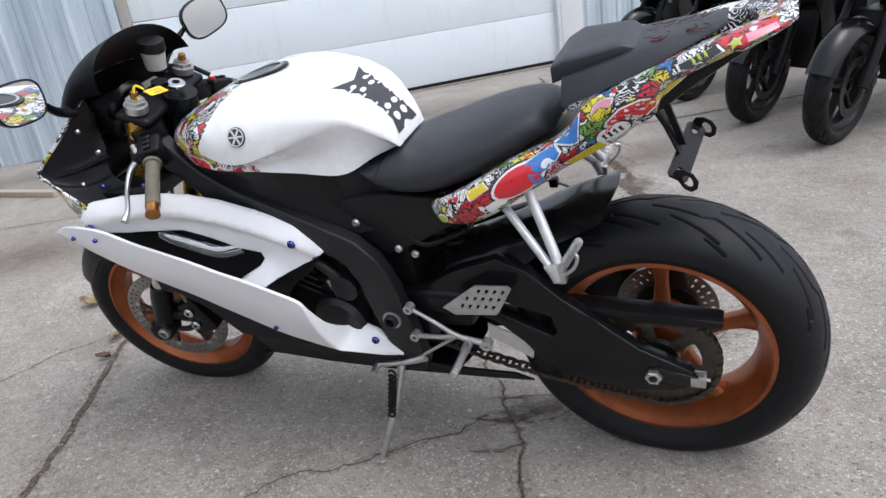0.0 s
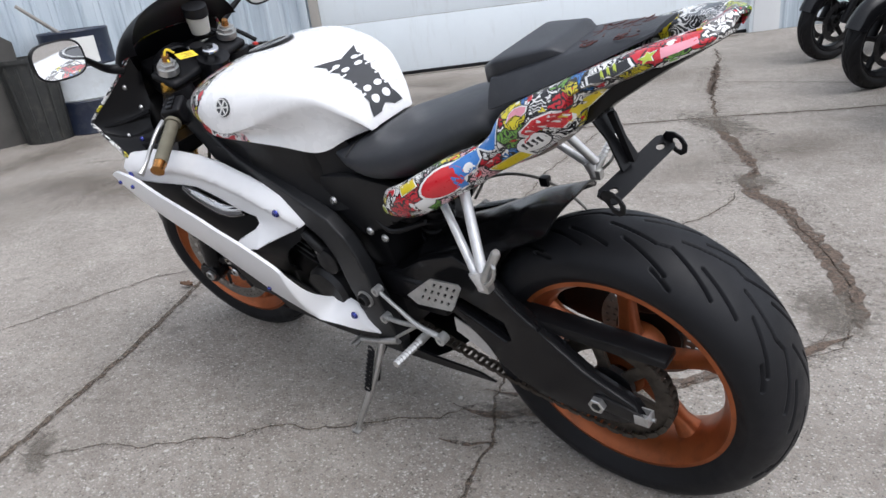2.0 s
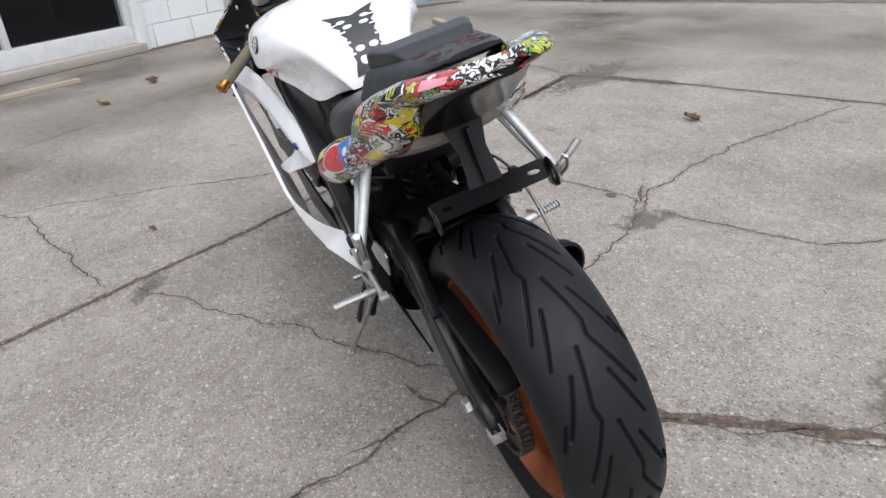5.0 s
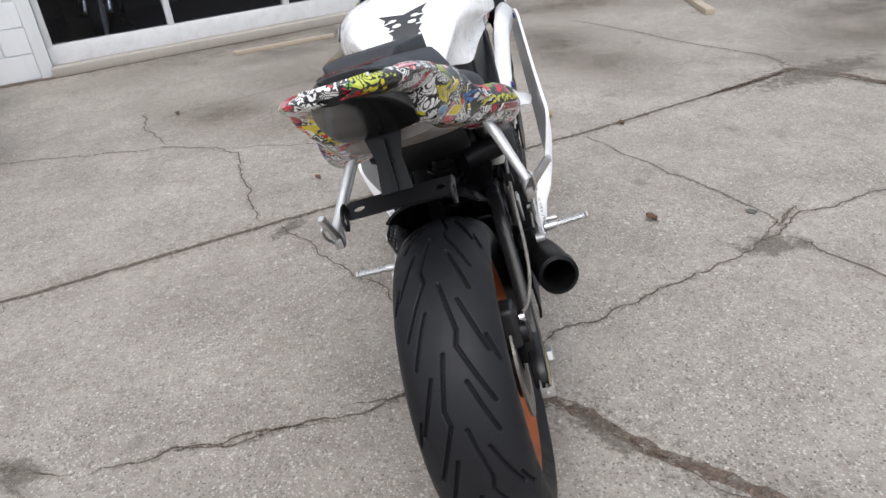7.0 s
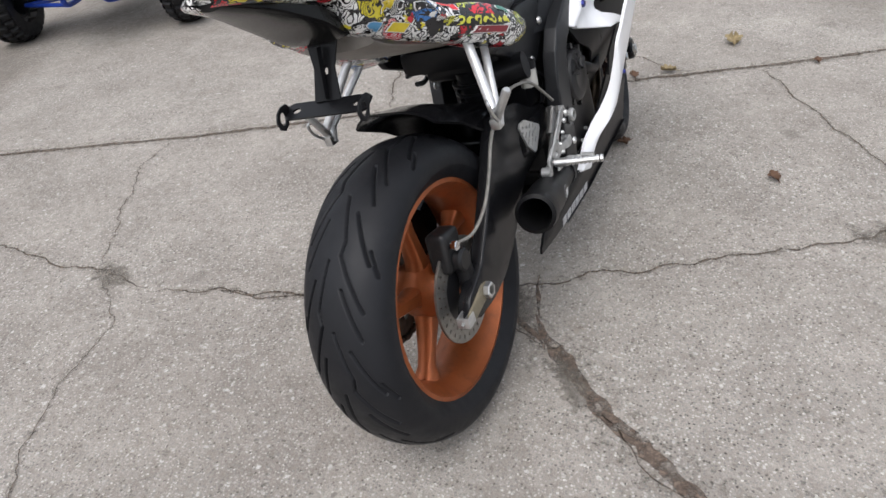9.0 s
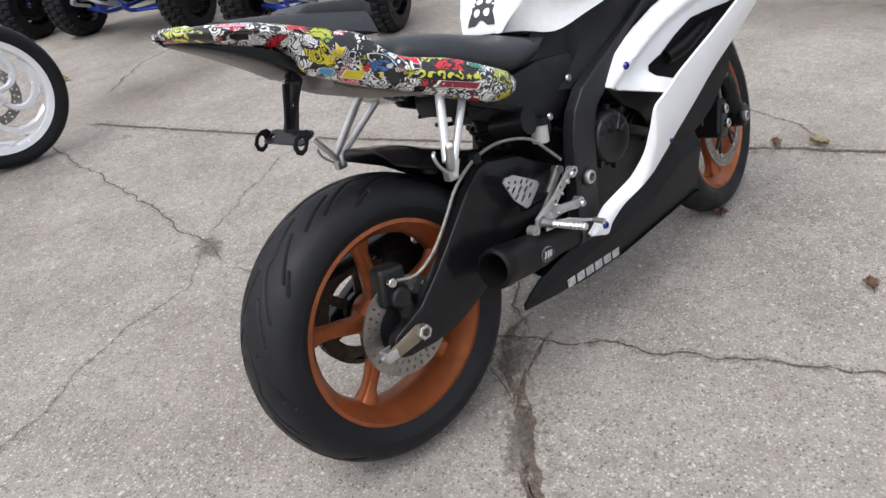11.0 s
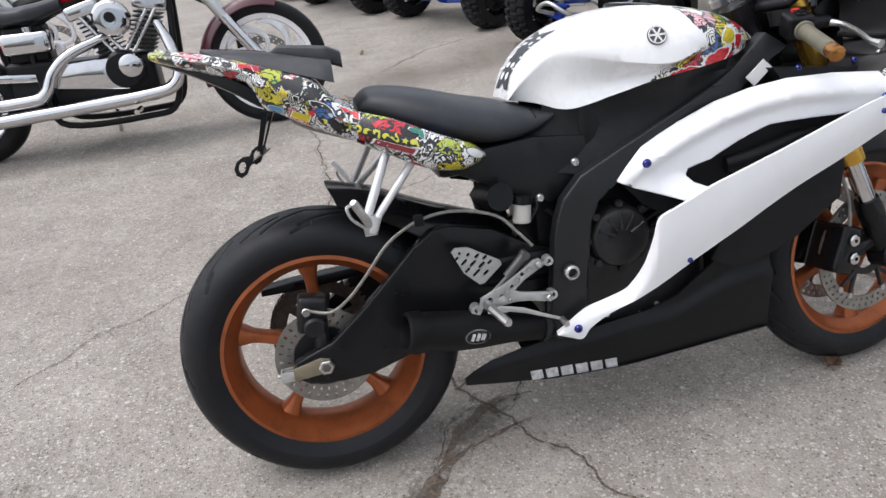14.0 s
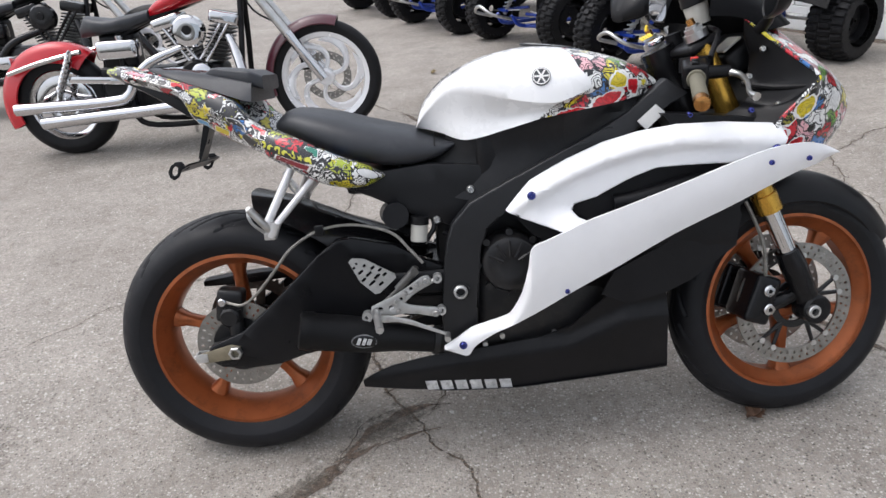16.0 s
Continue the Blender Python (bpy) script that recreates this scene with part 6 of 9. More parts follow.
PINK_P, LIME_P = (0.72, 0.30, 0.36), (0.42, 0.50, 0.05)
left_cowl, right_cowl = tail_cowls[1], tail_cowls[-1]
outlined(left_cowl, 1, 0.190, 0.782, 0.046, 0.022, -26, OVAL, RED_P)
outlined(left_cowl, 1, 0.098, 0.862, 0.022, 0.024, -14, CHEVRON, BLUE_P)
outlined(left_cowl, 1, 0.146, 0.803, 0.034, 0.022, -30, HOOK, BLUE_P)
sticker(left_cowl, 1, 0.140, 0.808, 0.010, 0.007, -30, OVAL, WHT_P, 0.0034)
outlined(left_cowl, 1, 0.004, 0.872, 0.050, 0.020, -24, SWOOSH, RED_P)
outlined(left_cowl, 1, -0.055, 0.897, 0.032, 0.010, -26, SLAB, YEL_P)
outlined(left_cowl, 1, 0.032, 0.842, 0.026, 0.013, -26, OVAL, WHT_P)
for k in range(4):
    sticker(left_cowl, 1, 0.046 - 0.009 * k, 0.836 + 0.0042 * k, 0.0028, 0.006, -26, SLAB, BLK_P, 0.0034, "printed_bar")
outlined(left_cowl, 1, 0.080, 0.806, 0.034, 0.008, -26, SLAB, YEL_P)
outlined(left_cowl, 1, -0.102, 0.950, 0.030, 0.009, -24, SLAB, BLK_P)
for k in range(3):
    sticker(left_cowl, 1, -0.094 - 0.008 * k, 0.947 + 0.0036 * k, 0.0022, 0.007, -40, SWOOSH, LIME_P, 0.0034, "printed_bar")
outlined(left_cowl, 1, -0.150, 0.964, 0.011, 0.007, -20, STAR, LIME_P)
sticker(left_cowl, 1, -0.185, 0.972, 0.022, 0.006, -14, SLAB, PINK_P)
outlined(left_cowl, 1, 0.318, 0.752, 0.016, 0.012, -26, SWOOSH, RED_P)
outlined(left_cowl, 1, 0.266, 0.772, 0.020, 0.010, -28, SLAB, YEL_P)
outlined(left_cowl, 1, 0.232, 0.738, 0.020, 0.012, -26, HOOK, WHT_P)
outlined(left_cowl, 1, 0.045, 0.893, 0.020, 0.008, -24, SWOOSH, PINK_P)
outlined(left_cowl, 1, 0.345, 0.712, 0.012, 0.008, -20, OVAL, LIME_P)
# the other flank: a yellow printed word as plain bars on black, with smaller marks round it
sticker(right_cowl, -1, 0.186, 0.780, 0.080, 0.011, -21, OVAL, BLK_P)
for k, mark in enumerate((HOOK, OVAL, SWOOSH, HOOK, SWOOSH, CHEVRON, STAR, HOOK)):
    sticker(right_cowl, -1, 0.126 + 0.0168 * k, 0.803 - 0.0064 * k, 0.0078, 0.0068 + 0.001 * (k % 2), -21 + 25 * (k % 3), mark, (0.60, 0.58, 0.06), 0.002, "printed_mark")
    if k in (1, 3, 5):
        sticker(right_cowl, -1, 0.126 + 0.0168 * k, 0.803 - 0.0064 * k, 0.0030, 0.0030, 0, OVAL, BLK_P, 0.0028, "printed_mark")
outlined(right_cowl, -1, 0.206, 0.755, 0.040, 0.006, -20, SLAB, (0.22, 0.02, 0.03))
outlined(right_cowl, -1, 0.365, 0.717, 0.020, 0.007, -30, OVAL, WHT_P)
outlined(right_cowl, -1, 0.014, 0.876, 0.015, 0.015, 0, STAR, YEL_P)
outlined(right_cowl, -1, -0.046, 0.934, 0.016, 0.007, -22, SWOOSH, RED_P)
outlined(right_cowl, -1, 0.134, 0.830, 0.020, 0.009, -24, HOOK, RED_P)
outlined(right_cowl, -1, 0.252, 0.777, 0.016, 0.007, -24, HOOK, (0.03, 0.20, 0.14))
outlined(right_cowl, -1, 0.312, 0.748, 0.016, 0.012, -24, STAR, LIME_P)
outlined(right_cowl, -1, 0.084, 0.842, 0.026, 0.009, -30, SWOOSH, BLK_P)
outlined(right_cowl, -1, -0.145, 0.968, 0.026, 0.004, -14, SLAB, PINK_P)
outlined(right_cowl, -1, -0.005, 0.846, 0.016, 0.007, -24, HOOK, SKY_P)
outlined(right_cowl, -1, 0.040, 0.828, 0.018, 0.007, -22, SLAB, YEL_P)
# rear end: printed lip, smoked lens, pale undertray
rings = []
for i in range(17):
    q = -1 + i / 8
    y = 0.050 * q
    back = -0.229 + 0.022 * q * q
    rings.append([(back + 0.05, y, 0.968), (back + 0.006, y, 0.988 - 0.004 * q * q), (back - 0.002, y, 0.980 - 0.004 * q * q), (back + 0.012, y, 0.958), (back + 0.05, y, 0.945)])
part("tail_lip", loft(rings), M_STICKER_R, bike)
lens_top = lambda x: interp(x, [(-0.225, 0.003), (-0.17, 0.006), (-0.08, 0.024), (-0.03, 0.03)])
L_Z = [(-0.225, 0.968), (-0.15, 0.930), (-0.08, 0.888), (-0.03, 0.850)]
rings = []
for i in range(13):
    x = -0.225 + 0.2 * i / 12
    zz = interp(x, L_Z)
    wd = interp(x, [(-0.225, 0.024), (-0.19, 0.046), (-0.14, 0.062), (-0.08, 0.074), (-0.025, 0.070)])
    rings.append([(x, wd * math.sin(t), zz - 0.009 * math.cos(t)) for t in [radians(-95 + 190 * j / 16) for j in range(17)]] + [(x, wd * 0.97, zz + lens_top(x)), (x, -wd * 0.97, zz + lens_top(x))])
part("tail_light", loft(rings), M_LENS, bike, "smoked dark tail light lens")
rings = []
for i in range(15):
    x = 0.02 + 0.28 * i / 14
    zz = interp(x, [(-0.03, 0.850), (0.05, 0.800), (0.15, 0.762), (0.30, 0.722)])
    wd = interp(x, [(-0.03, 0.070), (0.10, 0.092), (0.30, 0.112)])
    rings.append([(x, wd * math.sin(t), zz - 0.010 * math.cos(t)) for t in [radians(-90 + 180 * j / 14) for j in range(15)]] + [(x, wd * 0.7, zz + 0.03), (x, -wd * 0.7, zz + 0.03)])
part("undertray", loft(rings), simple("pale_undertray_plastic", (0.22, 0.20, 0.18), 0.5, vary=0.2, scale=14, bump=0.05, dirt=(0.12, 0.1, 0.09), dirt_amount=0.5), bike, "pale dirty undertray")
part("battery_box", join(box(0.40, 0.52, -0.10, 0.10, 0.60, 0.70, 0.02, 3), box(0.30, 0.42, -0.09, 0.09, 0.655, 0.71, 0.015, 2)), M_BLACK, bike)

# number plate hanger and plate bar
hang = part("plate_bracket", plate([(-0.040, 0.840), (-0.028, 0.838), (-0.056, 0.757), (-0.066, 0.757)], 0.004, 0.008, 0), M_BLACK, bike, "black steel number plate bracket")
stem = plate([(-0.028, 0.0), (0.028, 0.0), (0.022, 0.055), (0.034, 0.105), (-0.034, 0.105), (-0.022, 0.055)], 0.0, 0.004, 0, holes=[[(-0.004 + 0.005 * math.cos(TAU * k / 8), 0.05 + 0.007 * math.sin(TAU * k / 8)) for k in range(8)]])
part("bracket_stem", moved(stem, pose(-0.058, 0, 0.752, 24, 0, 90)), M_BLACK, hang)
bar_holes = [[(sx * 0.072 + 0.012 * math.cos(TAU * k / 10) * 0.9, 0.0 + 0.006 * math.sin(TAU * k / 10)) for k in range(10)] for sx in (-1, 1)]
barp = plate([(-0.098, -0.013), (-0.088, -0.018), (0.088, -0.018), (0.098, -0.013), (0.098, 0.013), (0.088, 0.018), (-0.088, 0.018), (-0.098, 0.013)], 0.0, 0.004, 0, holes=bar_holes)
# the bar hangs a little turned on its one bolt
askew = Matrix.Translation((-0.068, 0, 0.745)) @ Vector((0, 1, 0)).rotation_difference(Vector((0.08, 0.99, -0.03))).to_matrix().to_4x4() @ Matrix.Translation((0.068, 0, -0.745))
part("bracket_bar", moved(barp, askew @ pose(-0.068, 0, 0.745, 62, 0, 90)), M_BLACK, hang)
for s in (-1, 1):
    eye = [(-0.085 + 0.0075 * math.cos(TAU * k / 12) + 0.003 * math.sin(TAU * k / 12), 0.739 + 0.011 * math.sin(TAU * k / 12)) for k in range(12)]
    ear = plate([(-0.060, 0.752), (-0.066, 0.760), (-0.080, 0.760), (-0.094, 0.752), (-0.102, 0.738), (-0.100, 0.724), (-0.090, 0.718), (-0.078, 0.724), (-0.070, 0.738)], s * 0.098, 0.004, 0, holes=[eye], bevel=0.001)
    part("bracket_ear", moved(ear, askew), M_BLACK, hang)
# the whole tail stands slightly off the bike's centre line
for ob in bike.children_recursive:
    if ob.name.split(".")[0] in ("tail_cowl", "sticker", "sticker_rim", "sticker_border", "printed_bar", "printed_mark", "tail_lip", "tail_light", "undertray", "plate_bracket", "bracket_stem", "bracket_bar", "bracket_ear", "pillion_cover", "pillion_pad", "print_line"):
        for v in ob.data.vertices:
            k = min(1.0, max(0.0, (0.22 - v.co.x) / 0.24))
            v.co.y += 0.018 * k * k * (3 - 2 * k)

# pillion peg hangers, left and right
for s in (-1, 1):
    foot = Vector((0.138, s * (0.212 if s > 0 else 0.188), 0.606))
    hg = part("pillion_hanger", join(tube([(0.196, s * 0.140, 0.745), foot + Vector((-0.004, 0, 0.02))], 0.0095, 12), tube([(0.262, s * 0.140, 0.735), foot + Vector((0.012, 0, 0.012))], 0.008, 12), tube([foot + Vector((0.012, 0, 0.02)), foot + Vector((0.0, 0, -0.012))], [0.014, 0.012], 12)), M_HANGER, bike, "silver aluminium pillion peg hanger")
    tip = Vector((0.090, 0.214, 0.680)) if s > 0 else Vector((0.109, -0.238, 0.671))
    d = tip - foot
    part("pillion_peg", join(tube([foot, foot + d * 0.35], [0.010, 0.008], 10), *[tube([foot + d * (0.30 + 0.088 * k), foot + d * (0.30 + 0.088 * k + 0.06)], [0.0092, 0.0070], 8) for k in range(8)], tube([foot + d * 0.2, tip], 0.0058, 8)), M_STEEL, hg, "knurled folding footpeg")
    part("peg_hook", tube([foot + Vector((-0.012, s * 0.008, 0.0)), foot + Vector((-0.034, s * 0.012, 0.022)), foot + Vector((-0.042, s * 0.012, 0.044)), foot + Vector((-0.034, s * 0.006, 0.050))], 0.0035, 8), M_STEEL, hg)
    part("peg_clamp", moved(box(-0.013, 0.013, -0.010, 0.010, -0.012, 0.010, 0.004), Matrix.Translation(foot + Vector((-0.002, 0, -0.006)))), M_STEEL, hg)

# hugger over the rear tyre: a flat-topped tray that kicks up at the back
rings = []
for i in range(24):
    t = i / 23
    x = 0.062 + 0.37 * t
    zc = interp(t, [(0, 0.672), (0.25, 0.648), (0.6, 0.590), (1, 0.535)])
    wd = interp(t, [(0, 0.094), (0.2, 0.100), (1, 0.100)])
    drop = interp(t, [(0, 0.034), (0.25, 0.056), (0.6, 0.090), (1, 0.080)])
    ring = [(x + 0.018 * abs(q) ** 2, wd * q, zc - drop * abs(q) ** 3.2) for q in [-1 + j / 7 for j in range(15)]]
    ring += [(x + 0.018 * abs(q) ** 2, wd * q * 0.965, zc - 0.005 - drop * abs(q) ** 3.2) for q in [1 - j / 7 for j in range(15)]]
    rings.append(ring)
part("rear_hugger", loft(rings), M_GLOSS, bike, "gloss black rear hugger")

# swingarm
arm_y = lambda x: interp(x, [(0.0, 0.135), (0.12, 0.131), (0.30, 0.118), (0.42, 0.112), (0.56, 0.110)])
R_ARM = [(-0.078, 0.292), (-0.06, 0.322), (0.021, 0.352), (0.085, 0.403), (0.145, 0.456), (0.215, 0.520), (0.265, 0.556), (0.30, 0.560), (0.40, 0.535), (0.475, 0.490), (0.56, 0.455), (0.575, 0.40), (0.50, 0.372), (0.40, 0.372), (0.33, 0.362), (0.25, 0.318), (0.18, 0.285), (0.10, 0.262), (0.036, 0.258), (-0.04, 0.266)]
part("swingarm", join(plate(R_ARM, lambda x, z: -arm_y(x), 0.030, 0.05, bevel=0.004), box(0.36, 0.56, -0.12, 0.12, 0.40, 0.47, 0.02, 3)), M_FRAME, bike, "black painted swingarm", smooth=50)
L_ARM = [(-0.085, 0.285), (-0.07, 0.318), (0.027, 0.365), (0.115, 0.436), (0.174, 0.477), (0.236, 0.536), (0.298, 0.562), (0.404, 0.524), (0.47, 0.485), (0.56, 0.455), (0.575, 0.41), (0.50, 0.415), (0.42, 0.425), (0.327, 0.395), (0.27, 0.345), (0.235, 0.300), (0.20, 0.275), (0.142, 0.258), (0.05, 0.250), (-0.04, 0.262)]
slot = [(0.200, 0.425), (0.30, 0.452), (0.385, 0.458), (0.33, 0.425), (0.26, 0.395), (0.205, 0.372), (0.192, 0.385)]
part("swingarm", plate(L_ARM, lambda x, z: arm_y(x), 0.030, 0.05, holes=[slot], bevel=0.004), M_FRAME, bike, "black painted swingarm", smooth=50)
for s in (-1, 1):
    ad = part("chain_adjuster", plate([(-0.090, 0.290), (-0.08, 0.280), (0.004, 0.288), (0.012, 0.318), (-0.01, 0.324), (-0.085, 0.306)], s * 0.139, 0.006, 0, bevel=0.002), M_TAN if s < 0 else M_ENGINE, bike, "dull metal chain adjuster plate")
    part("axle_nut", disc(s * 0.138, s * 0.152, 0.017, RC, steps=6, hole=0.010, bevel=0.002), M_STEEL, ad)
    part("adjuster_end", join(box(-0.096, -0.070, s * 0.128 - 0.013, s * 0.128 - 0.010, 0.284, 0.306, 0.001), box(-0.096, -0.070, s * 0.128 + 0.010, s * 0.128 + 0.013, 0.284, 0.306, 0.001), box(-0.098, -0.094, s * 0.128 - 0.013, s * 0.128 + 0.013, 0.284, 0.306, 0.001)), M_ALU, ad, "bent silver adjuster end")
    part("adjuster_screw", tube([(-0.106, s * 0.128, 0.295), (-0.06, s * 0.128, 0.295)], 0.004, 8), M_STEEL, ad)
# rear caliper and its line, right side
rc = part("rear_caliper", join(moved(box(-0.032, 0.032, -0.105, -0.060, -0.042, 0.042, 0.012, 3), pose(-0.012, 0, 0.408, 0, 10, 0)), disc(-0.122, -0.10, 0.024, (-0.01, 0, 0.385), bevel=0.005), tube([(0.0, -0.10, 0.40), (0.0, -0.105, 0.35), (0.0, -0.10, 0.31)], 0.018, 10)), M_ENGINE, bike, "dark grimy rear brake caliper")
part("brake_line", tube([(-0.018, -0.112, 0.425), (0.03, -0.13, 0.42), (0.075, -0.145, 0.452), (0.12, -0.150, 0.50), (0.17, -0.150, 0.555), (0.24, -0.150, 0.592), (0.32, -0.150, 0.598), (0.40, -0.155, 0.575), (0.44, -0.165, 0.535), (0.468, -0.172, 0.502)], 0.0036, 8), M_HOSE, rc, "grey braided brake hose")
part("line_fitting", disc(-0.122, -0.108, 0.010, (-0.022, 0, 0.425), bevel=0.002), M_CHROME, rc)
part("line_clip", box(0.228, 0.248, -0.158, -0.14, 0.58, 0.602, 0.003), M_BLACK, rc)
part("rear_reservoir", join(tube([(0.462, -0.128, 0.545), (0.466, -0.128, 0.585)], 0.020, 18)), M_FLUID, bike, "small cloudy brake fluid cup")
part("reservoir_cap", tube([(0.466, -0.128, 0.585), (0.468, -0.128, 0.603)], 0.022, 18), M_BLACK, bike)
part("shock_reservoir", tube([(0.40, -0.06, 0.60), (0.415, -0.15, 0.612)], [0.030, 0.030], 20), M_BLACK, bike)

# chain, guard and left-hand plates
rings = []
links = []
top = [Vector((0.0 + 0.53 * i / 36, 0.0865, 0.427 + (0.462 - 0.427) * i / 36)) for i in range(37)]
low = [Vector((0.0 + 0.53 * i / 36, 0.0865, 0.184 + (0.315 - 0.184) * i / 36 - 0.018 * math.sin(math.pi * i / 36))) for i in range(37)]
arc = [Vector((-0.122 * math.sin(a), 0.0865, 0.305 + 0.122 * math.cos(a))) for a in [math.pi * i / 24 for i in range(1, 24)]]
loop = low[::-1] + arc[::-1] + top
for i, (a, b) in enumerate(zip(loop, loop[1:])):
    wd = 0.0105 if i % 2 else 0.0075
    d = (b - a).normalized()
    up = Vector((-d.z, 0, d.x)) * 0.0075
    mid = (a + b) / 2
    for sy in (-1, 1):
        yv = Vector((0, sy * wd, 0))
        ring0 = [a + d * -0.004 + up * 0.55 + yv, a + d * -0.004 - up * 0.55 + yv, mid - up * 0.75 + yv, b + d * 0.004 - up * 0.55 + yv, b + d * 0.004 + up * 0.55 + yv, mid + up * 0.75 + yv]
        ring1 = [p + Vector((0, sy * 0.0018, 0)) for p in ring0]
        links.append((ring0, ring1))
bm = bmesh.new()
for r0, r1 in links:
    a = [bm.verts.new(p) for p in r0]
    b = [bm.verts.new(p) for p in r1]
    bm.faces.new(a)
    bm.faces.new(b)
    for j in range(6):
        bm.faces.new((a[j], a[(j + 1) % 6], b[(j + 1) % 6], b[j]))
for p in loop:
    r = [bm.verts.new((p.x + 0.005 * math.cos(TAU * k / 6), yy, p.z + 0.005 * math.sin(TAU * k / 6))) for yy in (0.077, 0.096) for k in range(6)]
    for k in range(6):
        bm.faces.new((r[k], r[(k + 1) % 6], r[6 + (k + 1) % 6], r[6 + k]))
part("drive_chain", bm, M_CHAIN, bike, "oily drive chain")
part("chain_guard", plate([(0.26, 0.452), (0.10, 0.446), (-0.05, 0.437), (-0.128, 0.428), (-0.128, 0.412), (-0.03, 0.412), (0.12, 0.422), (0.26, 0.425)], 0.112, 0.045, 0.08, bevel=0.004), M_BLACK, bike)
part("heat_plate", plate([(0.352, 0.384), (0.252, 0.336), (0.262, 0.291), (0.356, 0.345)], 0.110, 0.003, 0), M_HANGER, bike, "dull silver plate")

def rearset_plate(s, rs):
    """Slim forked adjuster with small bolts between the footrest arms."""
    y = s * 0.186
    hole = lambda cx, cz, r: [(cx + r * math.cos(TAU * k / 10), cz + r * math.sin(TAU * k / 10)) for k in range(10)]
    pl = part("adjuster_plate", plate([(0.338, 0.392), (0.342, 0.410), (0.366, 0.420), (0.402, 0.436), (0.436, 0.456), (0.462, 0.474), (0.476, 0.476), (0.484, 0.466), (0.474, 0.456), (0.446, 0.442), (0.424, 0.428), (0.416, 0.414), (0.430, 0.408), (0.462, 0.402), (0.488, 0.398), (0.500, 0.390), (0.496, 0.378), (0.482, 0.376), (0.450, 0.384), (0.418, 0.388), (0.380, 0.384)], y, 0.008, 0, holes=[hole(0.362, 0.402, 0.006), hole(0.388, 0.404, 0.0065), hole(0.412, 0.424, 0.004), hole(0.436, 0.447, 0.0045)], bevel=0.002), M_ALU, rs, "forked silver adjuster plate")
    for x, z, r in ((0.350, 0.400, 0.0055), (0.400, 0.421, 0.0045), (0.424, 0.439, 0.0045), (0.450, 0.457, 0.0055), (0.472, 0.466, 0.0075), (0.489, 0.387, 0.0075), (0.404, 0.399, 0.0045)):
        bolt(x, y + s * 0.008, z, r, M_STEEL, pl)


